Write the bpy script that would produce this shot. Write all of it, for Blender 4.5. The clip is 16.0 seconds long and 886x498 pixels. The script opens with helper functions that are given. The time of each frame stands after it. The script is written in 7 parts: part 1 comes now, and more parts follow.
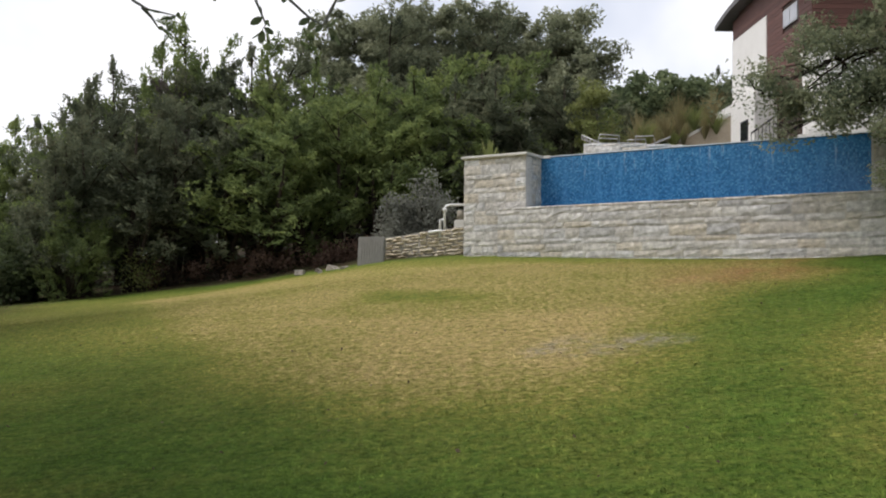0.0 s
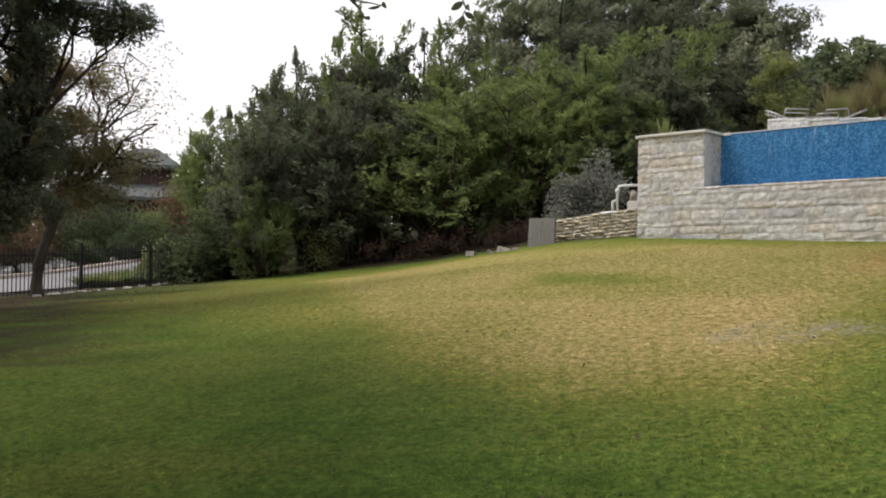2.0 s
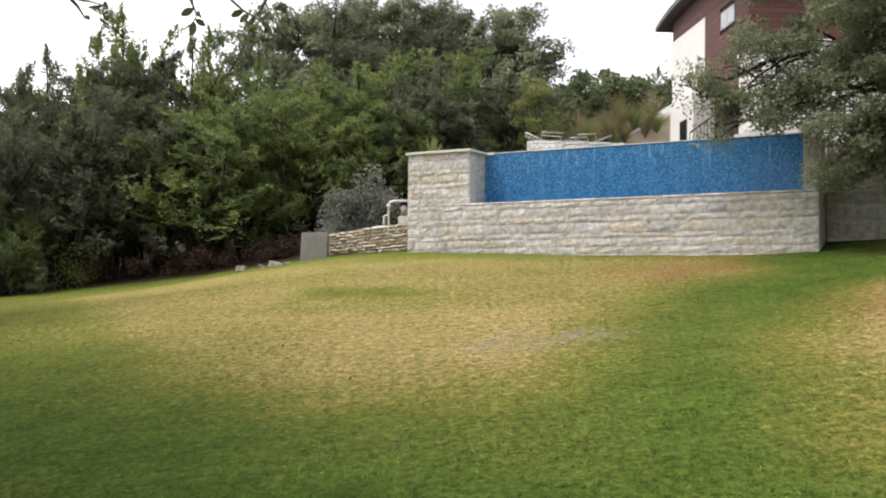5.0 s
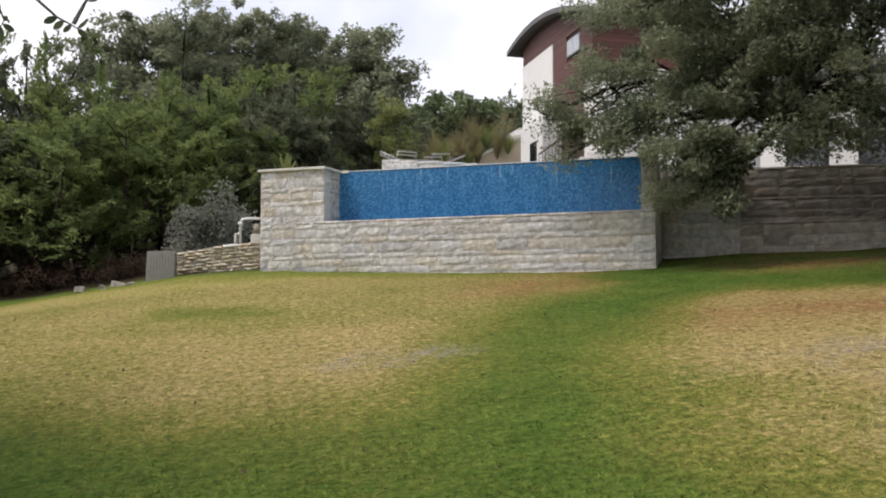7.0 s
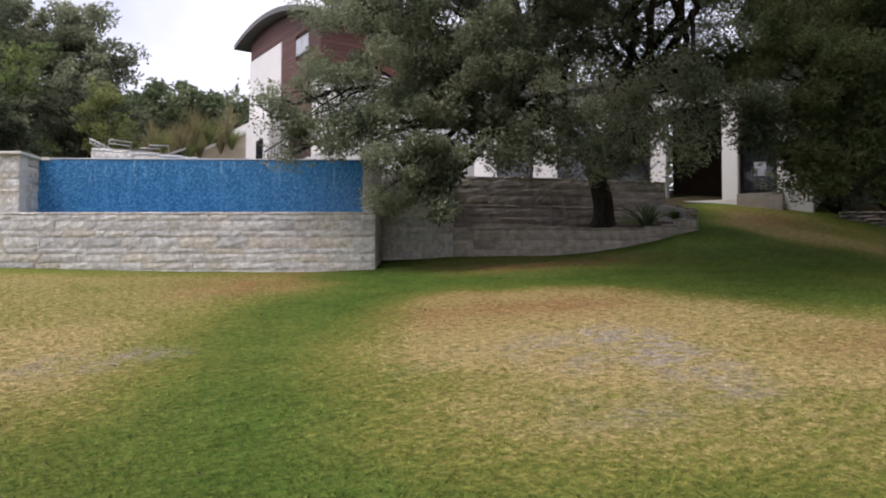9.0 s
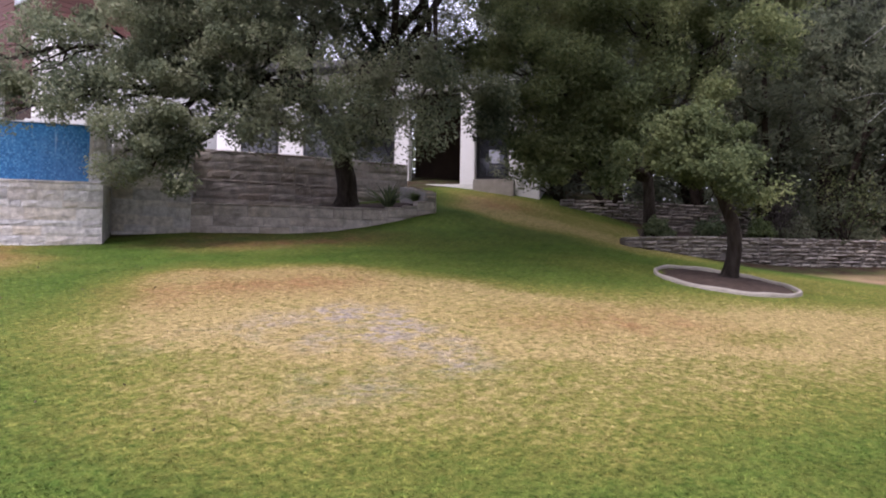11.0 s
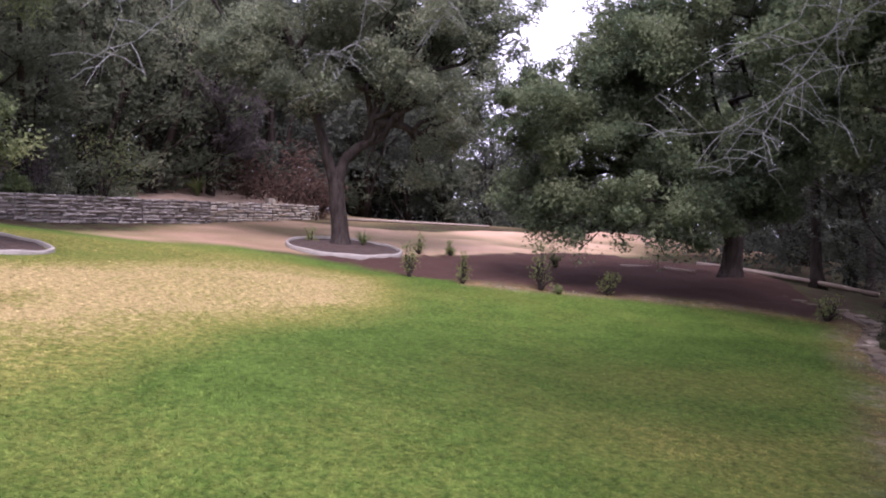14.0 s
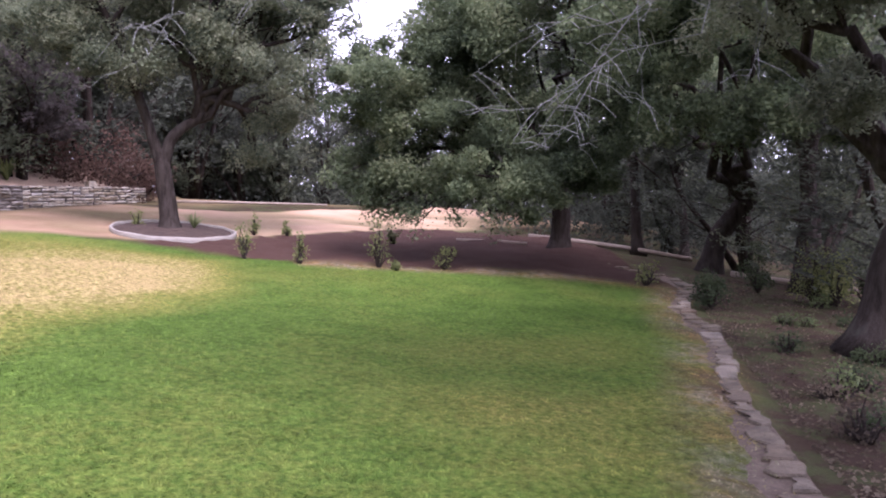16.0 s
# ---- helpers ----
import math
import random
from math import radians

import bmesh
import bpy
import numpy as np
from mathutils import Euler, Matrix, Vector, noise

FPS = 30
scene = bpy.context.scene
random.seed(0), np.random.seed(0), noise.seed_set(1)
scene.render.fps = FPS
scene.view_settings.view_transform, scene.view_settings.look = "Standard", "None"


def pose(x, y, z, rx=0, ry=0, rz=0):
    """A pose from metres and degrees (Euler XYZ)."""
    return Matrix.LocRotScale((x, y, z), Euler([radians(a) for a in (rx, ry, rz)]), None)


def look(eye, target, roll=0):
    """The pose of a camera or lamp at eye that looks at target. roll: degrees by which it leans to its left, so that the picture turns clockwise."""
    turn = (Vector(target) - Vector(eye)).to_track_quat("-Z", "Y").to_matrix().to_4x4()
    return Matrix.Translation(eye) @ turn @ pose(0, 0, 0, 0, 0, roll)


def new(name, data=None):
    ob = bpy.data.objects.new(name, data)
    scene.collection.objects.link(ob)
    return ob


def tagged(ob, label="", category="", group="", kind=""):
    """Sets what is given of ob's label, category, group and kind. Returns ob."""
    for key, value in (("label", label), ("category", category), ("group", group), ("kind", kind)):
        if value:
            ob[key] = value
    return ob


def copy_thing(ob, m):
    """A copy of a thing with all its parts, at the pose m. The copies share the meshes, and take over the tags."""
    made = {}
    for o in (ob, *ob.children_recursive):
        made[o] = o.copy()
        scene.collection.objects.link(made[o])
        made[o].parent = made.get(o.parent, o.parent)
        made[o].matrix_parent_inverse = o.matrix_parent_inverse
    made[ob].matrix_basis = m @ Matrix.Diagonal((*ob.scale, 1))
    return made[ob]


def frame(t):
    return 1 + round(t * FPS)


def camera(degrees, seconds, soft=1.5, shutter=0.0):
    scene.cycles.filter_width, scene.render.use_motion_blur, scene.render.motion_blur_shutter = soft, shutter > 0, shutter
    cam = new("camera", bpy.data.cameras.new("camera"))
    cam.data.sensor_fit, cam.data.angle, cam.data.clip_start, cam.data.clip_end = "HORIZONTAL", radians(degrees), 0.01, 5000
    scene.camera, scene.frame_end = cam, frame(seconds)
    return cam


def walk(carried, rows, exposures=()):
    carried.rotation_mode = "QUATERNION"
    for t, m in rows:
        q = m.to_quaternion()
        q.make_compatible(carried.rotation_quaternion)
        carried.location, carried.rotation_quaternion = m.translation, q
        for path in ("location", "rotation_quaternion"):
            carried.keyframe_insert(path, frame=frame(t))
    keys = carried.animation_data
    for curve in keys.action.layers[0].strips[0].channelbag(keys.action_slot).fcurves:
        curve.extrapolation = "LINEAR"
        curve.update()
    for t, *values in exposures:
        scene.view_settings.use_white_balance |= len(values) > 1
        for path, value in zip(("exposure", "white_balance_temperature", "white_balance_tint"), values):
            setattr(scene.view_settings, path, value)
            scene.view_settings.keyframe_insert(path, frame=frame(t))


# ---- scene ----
cam = camera(55.9, 16.0, soft=1.95)
# seconds, tilt, lean, turn; held at arm's length by someone who turns on the spot
PATH = [
    (0.0, 91.56, -0.48, -0.01),
    (0.5, 91.42, -0.40, 4.77),
    (1.0, 90.14, -0.46, 7.54),
    (1.5, 89.90, -0.56, 9.60),
    (2.0, 90.17, -0.81, 11.45),
    (2.5, 90.17, -0.89, 13.64),
    (3.0, 89.71, -1.48, 13.86),
    (3.5, 89.35, -1.52, 12.58),
    (4.0, 90.17, -1.06, 9.03),
    (4.5, 90.98, -0.80, 2.38),
    (4.7, 91.11, -0.65, -0.33),
    (6.8, 92.77, -0.30, -12.96),
    (7.0, 92.63, -0.02, -13.52),
    (7.5, 92.12, -0.58, -18.91),
    (8.0, 92.89, -0.62, -22.35),
    (8.5, 93.08, -0.55, -27.12),
    (8.7, 92.97, -0.48, -29.34),
    (10.8, 91.24, -1.11, -46.32),
    (11.0, 91.46, -1.03, -49.32),
    (11.5, 92.19, 0.16, -57.73),
    (12.0, 91.45, 0.70, -66.6),
    (12.5, 89.72, -0.95, -77.33),
    (13.0, 87.79, 0.17, -85.60),
    (13.5, 88.00, -0.62, -91.44),
    (14.0, 89.06, -0.35, -96.39),
    (14.5, 87.99, -0.26, -99.74),
    (15.0, 88.20, 0.31, -102.10),
    (15.5, 88.19, 0.88, -104.58),
    (16.0, 87.44, 1.25, -107.33),
]
ARM, EYE_HEIGHT = 0.35, 1.6
walk(cam, [(t, pose(-ARM * math.sin(radians(turn)), ARM * math.cos(radians(turn)), EYE_HEIGHT, tilt, roll, turn)) for t, tilt, roll, turn in PATH], [(0, 0.34, 6600, 14), (1.2, 0.34, 6700, 15), (2.2, 0.52, 6800, 16), (3, 0.74, 6800, 17), (4.5, 0.84, 6800, 16), (7, 0.48, 6600, 17), (8.5, 0.46, 6400, 21), (11, 1.04, 6050, 34), (12, 1.22, 5800, 43), (13, 1.22, 5800, 46), (14, 1.38, 5800, 46), (16, 1.72, 5700, 45)])

# ---- sky and light ----
world = bpy.data.worlds.new("overcast_sky")
scene.world = world
world.use_nodes = True
wn, wl = world.node_tree.nodes, world.node_tree.links
wn.clear()
w_out, w_bg = wn.new("ShaderNodeOutputWorld"), wn.new("ShaderNodeBackground")
w_sky, w_mix = wn.new("ShaderNodeTexSky"), wn.new("ShaderNodeMix")
w_co, w_noise, w_ramp, w_gain = wn.new("ShaderNodeTexCoord"), wn.new("ShaderNodeTexNoise"), wn.new("ShaderNodeValToRGB"), wn.new("ShaderNodeMix")
w_sky.sky_type, w_sky.sun_disc = "NISHITA", False
SUN_ELEV, SUN_TURN = radians(57), radians(266)
w_sky.sun_elevation, w_sky.sun_rotation = SUN_ELEV, SUN_TURN
w_mix.data_type = w_gain.data_type = "RGBA"
w_noise.inputs["Scale"].default_value, w_noise.inputs["Detail"].default_value = 2.6, 5.0
w_ramp.color_ramp.elements[0].position, w_ramp.color_ramp.elements[0].color = 0.36, (0.5, 0.5, 0.5, 1)
w_ramp.color_ramp.elements[1].position, w_ramp.color_ramp.elements[1].color = 0.6, (1, 1, 1, 1)
wl.new(w_co.outputs["Generated"], w_noise.inputs["Vector"])
wl.new(w_noise.outputs["Fac"], w_ramp.inputs["Fac"])
wl.new(w_ramp.outputs["Color"], w_mix.inputs["Factor"])
wl.new(w_sky.outputs["Color"], w_mix.inputs["A"])
w_mix.inputs["B"].default_value = (8.3, 8.6, 9.0, 1)      # cloud
wl.new(w_mix.outputs["Result"], w_bg.inputs["Color"])
w_bg.inputs["Strength"].default_value = 0.105
wl.new(w_bg.outputs["Background"], w_out.inputs["Surface"])
sun = new("sun", bpy.data.lights.new("sun", "SUN"))
sun.data.energy, sun.data.angle, sun.data.color = 1.8, radians(28), (1.0, 0.96, 0.9)
sun.matrix_world = look((0, 0, 60), (60 * math.cos(SUN_ELEV) * -math.sin(SUN_TURN), 60 * math.cos(SUN_ELEV) * -math.cos(SUN_TURN), 60 - 60 * math.sin(SUN_ELEV)))


# ---- materials ----
def material(name, rough=0.8, metal=0.0, spec=0.3):
    m = bpy.data.materials.new(name)
    m.use_nodes = True
    b = m.node_tree.nodes["Principled BSDF"]
    b.inputs["Roughness"].default_value, b.inputs["Metallic"].default_value = rough, metal
    b.inputs["Specular IOR Level"].default_value = spec
    return m, m.node_tree.nodes, m.node_tree.links, b


def rgb(c):
    return (*c, 1.0)


def noise_node(n, l, scale, detail=4.0, rough=0.6, coord="Object", stretch=None):
    co, t = n.new("ShaderNodeTexCoord"), n.new("ShaderNodeTexNoise")
    t.inputs["Scale"].default_value, t.inputs["Detail"].default_value, t.inputs["Roughness"].default_value = scale, detail, rough
    if stretch:
        mp = n.new("ShaderNodeMapping")
        mp.inputs["Scale"].default_value = stretch
        l.new(co.outputs[coord], mp.inputs["Vector"])
        l.new(mp.outputs["Vector"], t.inputs["Vector"])
    else:
        l.new(co.outputs[coord], t.inputs["Vector"])
    return t


def ramp_node(n, l, source, stops):
    r = n.new("ShaderNodeValToRGB")
    els = r.color_ramp.elements
    while len(els) < len(stops):
        els.new(0.5)
    for e, (p, c) in zip(els, stops):
        e.position, e.color = p, rgb(c)
    l.new(source, r.inputs["Fac"])
    return r


def mix_node(n, l, a, b, factor, mode="MIX"):
    m = n.new("ShaderNodeMix")
    m.data_type, m.blend_type = "RGBA", mode
    for s, k in ((a, "A"), (b, "B"), (factor, "Factor")):
        if isinstance(s, tuple):
            m.inputs[k].default_value = rgb(s)
        elif isinstance(s, (int, float)):
            m.inputs[k].default_value = s
        else:
            l.new(s, m.inputs[k])
    return m.outputs["Result"]


def bump(n, l, b, source, strength=0.4, dist=0.02):
    k = n.new("ShaderNodeBump")
    k.inputs["Strength"].default_value, k.inputs["Distance"].default_value = strength, dist
    l.new(source, k.inputs["Height"])
    l.new(k.outputs["Normal"], b.inputs["Normal"])


def plain(name, dark, light, scale=6.0, rough=0.8, metal=0.0, spec=0.3, bumpy=0.2, stretch=None, fine=60.0):
    """Two-scale mottled surface."""
    m, n, l, b = material(name, rough, metal, spec)
    t1, t2 = noise_node(n, l, scale, stretch=stretch), noise_node(n, l, fine, stretch=stretch)
    r = ramp_node(n, l, t1.outputs["Fac"], [(0.3, dark), (0.7, light)])
    c = mix_node(n, l, r.outputs["Color"], ramp_node(n, l, t2.outputs["Fac"], [(0.3, tuple(0.7 * v for v in dark)), (0.7, tuple(min(1, 1.15 * v) for v in light))]).outputs["Color"], 0.35)
    l.new(c, b.inputs["Base Color"])
    bump(n, l, b, t2.outputs["Fac"], bumpy, 0.01)
    return m


def piece_material(name, tints, grain=(0.6, 1.1), scale=7.0, rough=0.85, bumpy=0.5, stain=None):
    """For pieces: a tint for each object, grain and stains inside it."""
    m, n, l, b = material(name, rough)
    info = n.new("ShaderNodeObjectInfo")
    r = ramp_node(n, l, info.outputs["Random"], [(i / max(1, len(tints) - 1), c) for i, c in enumerate(tints)])
    geo, t1, t2 = n.new("ShaderNodeNewGeometry"), n.new("ShaderNodeTexNoise"), n.new("ShaderNodeTexNoise")
    for t, s in ((t1, scale), (t2, scale * 7)):
        t.inputs["Scale"].default_value, t.inputs["Detail"].default_value = s, 6.0
        l.new(geo.outputs["Position"], t.inputs["Vector"])
    g = ramp_node(n, l, t1.outputs["Fac"], [(0.3, (grain[0],) * 3), (0.72, (grain[1],) * 3)])
    c = mix_node(n, l, r.outputs["Color"], g.outputs["Color"], 1.0, "MULTIPLY")
    g2 = ramp_node(n, l, t2.outputs["Fac"], [(0.3, (0.78,) * 3), (0.7, (1.1,) * 3)])
    c = mix_node(n, l, c, g2.outputs["Color"], 0.8, "MULTIPLY")
    if stain:
        t3 = n.new("ShaderNodeTexNoise")
        t3.inputs["Scale"].default_value, t3.inputs["Detail"].default_value = 1.1, 6.0
        l.new(geo.outputs["Position"], t3.inputs["Vector"])
        c = mix_node(n, l, c, stain, ramp_node(n, l, t3.outputs["Fac"], [(0.5, (0, 0, 0)), (0.75, (0.6, 0.6, 0.6))]).outputs["Color"], "MULTIPLY")
    l.new(c, b.inputs["Base Color"])
    bump(n, l, b, t2.outputs["Fac"], bumpy, 0.02)
    return m


def leaf_material(name, tones, rough=0.75, spec=0.12, through_light=0.5, up=0.9):
    m, n, l, b = material(name, rough, 0, spec)
    geo = n.new("ShaderNodeNewGeometry")
    t = n.new("ShaderNodeTexNoise")
    t.inputs["Scale"].default_value, t.inputs["Detail"].default_value = 0.9, 3.0
    l.new(geo.outputs["Position"], t.inputs["Vector"])
    add = n.new("ShaderNodeMath")
    add.operation = "MULTIPLY_ADD"
    l.new(geo.outputs["Random Per Island"], add.inputs[0])
    add.inputs[1].default_value = 0.28
    l.new(t.outputs["Fac"], add.inputs[2])
    k = n.new("ShaderNodeMath")
    k.operation = "SUBTRACT"
    l.new(add.outputs[0], k.inputs[0])
    k.inputs[1].default_value = 0.14
    # the 0.02 floor lifts dark tones, a veil of haze put into the colour
    r = ramp_node(n, l, k.outputs[0], [(0.2 + 0.6 * i / max(1, len(tones) - 1), tuple(1.08 * v + 0.02 for v in c)) for i, c in enumerate(tones)])
    l.new(r.outputs["Color"], b.inputs["Base Color"])
    # the normal is bent towards the sky, which evens the light on the leaves
    skyward, one = n.new("ShaderNodeVectorMath"), n.new("ShaderNodeVectorMath")
    skyward.operation, one.operation = "ADD", "NORMALIZE"
    l.new(geo.outputs["Normal"], skyward.inputs[0])
    skyward.inputs[1].default_value = (0, 0, up)
    l.new(skyward.outputs["Vector"], one.inputs[0])
    l.new(one.outputs["Vector"], b.inputs["Normal"])
    tr, mx = n.new("ShaderNodeBsdfTranslucent"), n.new("ShaderNodeMixShader")
    l.new(r.outputs["Color"], tr.inputs["Color"])
    mx.inputs["Fac"].default_value = through_light
    l.new(b.outputs["BSDF"], mx.inputs[1])
    l.new(tr.outputs["BSDF"], mx.inputs[2])
    l.new(mx.outputs["Shader"], n["Material Output"].inputs["Surface"])
    return m


def turf_colour(n, l):
    """Green, yellowing and straw turf in tufts, rust and bare spots, by the shares stored on the mesh."""
    def mask(key):
        a = n.new("ShaderNodeAttribute")
        a.attribute_name = key
        return a.outputs["Fac"]
    def math_node(op, a, b, c=None, clamp=False):
        k = n.new("ShaderNodeMath")
        k.operation, k.use_clamp = op, clamp
        for s, v in enumerate((a, b, c)):
            if isinstance(v, (int, float)):
                k.inputs[s].default_value = v
            elif v is not None:
                l.new(v, k.inputs[s])
        return k.outputs[0]
    def flat(scale, detail=5, rough=0.65, stretch=(1, 1, 0)):
        return noise_node(n, l, scale, detail, rough, stretch=stretch).outputs["Fac"]
    def grey(source, p0, v0, p1, v1):
        return ramp_node(n, l, source, [(p0, (v0,) * 3), (p1, (v1,) * 3)]).outputs["Color"]
    mid, tuft, small = flat(1.7), flat(8.5, 5, 0.72), flat(17.0, 5, 0.75)
    green = mix_node(n, l, (0.0575, 0.1075, 0.0145), (0.0870, 0.1495, 0.0225), grey(mid, 0.35, 0.0, 0.65, 1.0))
    dry = mask("dry")
    sway = math_node("MULTIPLY_ADD", flat(7.5, 6, 0.78), 2.3, -1.15)
    fleck = math_node("MULTIPLY_ADD", small, 1.2, -0.6)
    sway = math_node("ADD", sway, fleck)
    dry = math_node("MULTIPLY_ADD", sway, math_node("MULTIPLY_ADD", dry, 1.1, 0.11, True), dry, True)
    k = ramp_node(n, l, dry, [(0.05, (0, 0, 0)), (0.42, (1, 1, 1))]).outputs["Color"]
    c = mix_node(n, l, green, mix_node(n, l, (0.1554, 0.1663, 0.0319), (0.2268, 0.2167, 0.0504), mid), k)
    k = ramp_node(n, l, dry, [(0.38, (0, 0, 0)), (0.82, (1, 1, 1))]).outputs["Color"]
    c = mix_node(n, l, c, mix_node(n, l, (0.3150, 0.2400, 0.0900), (0.430, 0.336, 0.145), tuft), k)
    k = mix_node(n, l, (0, 0, 0), mask("rust"), grey(flat(5.0, 5, 0.75), 0.35, 0.35, 0.6, 1.0))
    c = mix_node(n, l, c, mix_node(n, l, (0.2250, 0.1125, 0.0495), (0.3600, 0.1845, 0.0855), tuft), k)
    k = mix_node(n, l, (0, 0, 0), mask("bare"), grey(flat(5.5, 6, 0.75), 0.42, 0.0, 0.55, 1.0))
    c = mix_node(n, l, c, mix_node(n, l, (0.235, 0.20, 0.172), (0.38, 0.335, 0.29), small), k)
    c = mix_node(n, l, c, grey(tuft, 0.30, 0.68, 0.70, 1.32), 0.8, "MULTIPLY")
    c = mix_node(n, l, c, grey(small, 0.34, 0.68, 0.66, 1.34), 0.65, "MULTIPLY")
    return c, mask, small


def ground_material():
    m, n, l, b = material("lawn_and_earth", 0.95, 0, 0.1)
    c, mask, small = turf_colour(n, l)
    mid, fine = noise_node(n, l, 2.2, 6, 0.7), noise_node(n, l, 38.0, 6, 0.75)
    weed = ramp_node(n, l, mid.outputs["Fac"], [(0.46, (0, 0, 0)), (0.58, (0.8,) * 3)])
    floor_mix = mix_node(n, l, mix_node(n, l, (0.030, 0.019, 0.013), (0.088, 0.057, 0.037), fine.outputs["Fac"]), mix_node(n, l, (0.045, 0.06, 0.02), (0.09, 0.11, 0.04), fine.outputs["Fac"]), weed.outputs["Color"])
    c = mix_node(n, l, c, floor_mix, mask("litter"))
    c = mix_node(n, l, c, mix_node(n, l, (0.045, 0.024, 0.017), (0.095, 0.055, 0.040), fine.outputs["Fac"]), mask("mulch"))
    sand = mix_node(n, l, mix_node(n, l, (0.43, 0.270, 0.168), (0.62, 0.425, 0.285), mid.outputs["Fac"]), mix_node(n, l, (0.20, 0.118, 0.072), (0.34, 0.218, 0.138), mid.outputs["Fac"]), mask("earth"))
    c = mix_node(n, l, c, sand, mask("sand"))
    g = ramp_node(n, l, fine.outputs["Fac"], [(0.25, (0.72,) * 3), (0.75, (1.16,) * 3)])
    c = mix_node(n, l, c, g.outputs["Color"], 0.7, "MULTIPLY")
    l.new(c, b.inputs["Base Color"])
    bump(n, l, b, fine.outputs["Fac"], 0.7, 0.03)
    return m


def blade_material():
    m, n, l, b = material("grass_blade", 0.8, 0, 0.1)
    c, mask, small = turf_colour(n, l)
    tone = n.new("ShaderNodeCombineColor")
    for key in ("Red", "Green", "Blue"):
        l.new(mask("tone"), tone.inputs[key])
    l.new(mix_node(n, l, c, tone.outputs["Color"], 1.0, "MULTIPLY"), b.inputs["Base Color"])
    up = n.new("ShaderNodeCombineXYZ")
    up.inputs["Z"].default_value = 1.0
    l.new(up.outputs["Vector"], b.inputs["Normal"])
    return m


def mosaic_material():
    m, n, l, b = material("blue_glass_mosaic", 0.25, 0, 0.6)
    co, br = n.new("ShaderNodeTexCoord"), n.new("ShaderNodeTexVoronoi")
    mp = n.new("ShaderNodeMapping")
    mp.inputs["Scale"].default_value = (1, 1, 1)
    br.inputs["Scale"].default_value, br.inputs["Randomness"].default_value, br.distance = 32.0, 0.25, "CHEBYCHEV"
    l.new(co.outputs["Object"], mp.inputs["Vector"])
    l.new(mp.outputs["Vector"], br.inputs["Vector"])
    sep = n.new("ShaderNodeSeparateColor")
    l.new(br.outputs["Color"], sep.inputs["Color"])
    r = ramp_node(n, l, sep.outputs["Red"], [(0.0, (0.014, 0.100, 0.235)), (0.4, (0.022, 0.145, 0.32)), (0.75, (0.035, 0.185, 0.39)), (1.0, (0.075, 0.265, 0.48))])
    streak = noise_node(n, l, 5.0, 4, 0.6, stretch=(1.6, 1, 0.22))
    c = mix_node(n, l, r.outputs["Color"], (0.06, 0.24, 0.50), ramp_node(n, l, streak.outputs["Fac"], [(0.5, (0, 0, 0)), (0.72, (0.6,) * 3)]).outputs["Color"])
    # bright trickles of water below the spill edge
    xyz = n.new("ShaderNodeSeparateXYZ")
    l.new(co.outputs["Object"], xyz.inputs["Vector"])
    fall = n.new("ShaderNodeMapRange")
    fall.inputs["From Min"].default_value, fall.inputs["From Max"].default_value = 3.55, 4.17
    l.new(xyz.outputs["Z"], fall.inputs["Value"])
    thread = noise_node(n, l, 3.0, 3, 0.7, stretch=(5.5, 1, 0.5))
    wet = mix_node(n, l, (0, 0, 0), fall.outputs["Result"], ramp_node(n, l, thread.outputs["Fac"], [(0.60, (0, 0, 0)), (0.72, (0.75,) * 3)]).outputs["Color"])
    c = mix_node(n, l, c, (0.42, 0.56, 0.68), wet)
    l.new(c, b.inputs["Base Color"])
    bump(n, l, b, br.outputs["Distance"], 0.3, 0.004)
    return m


def siding_material():
    m, n, l, b = material("stained_wood_siding", 0.6, 0, 0.3)
    t = noise_node(n, l, 3.0, 6, 0.65, stretch=(0.6, 0.6, 9.0))
    info = n.new("ShaderNodeObjectInfo")
    r = ramp_node(n, l, t.outputs["Fac"], [(0.3, (0.085, 0.037, 0.028)), (0.7, (0.155, 0.070, 0.054))])
    g = ramp_node(n, l, info.outputs["Random"], [(0, (0.78,) * 3), (1, (1.15,) * 3)])
    l.new(mix_node(n, l, r.outputs["Color"], g.outputs["Color"], 1.0, "MULTIPLY"), b.inputs["Base Color"])
    bump(n, l, b, t.outputs["Fac"], 0.3, 0.01)
    return m


def glass_material(name, colour, rough=0.08):
    m, n, l, b = material(name, rough, 0, 0.8)
    t = noise_node(n, l, 1.5)
    l.new(ramp_node(n, l, t.outputs["Fac"], [(0.3, tuple(0.8 * c for c in colour)), (0.7, colour)]).outputs["Color"], b.inputs["Base Color"])
    return m


def water_material():
    m, n, l, b = material("pool_water", 0.04, 0, 0.6)
    t = noise_node(n, l, 3.0, 3)
    l.new(ramp_node(n, l, t.outputs["Fac"], [(0.3, (0.03, 0.16, 0.26)), (0.7, (0.05, 0.22, 0.33))]).outputs["Color"], b.inputs["Base Color"])
    bump(n, l, b, t.outputs["Fac"], 0.2, 0.03)
    return m


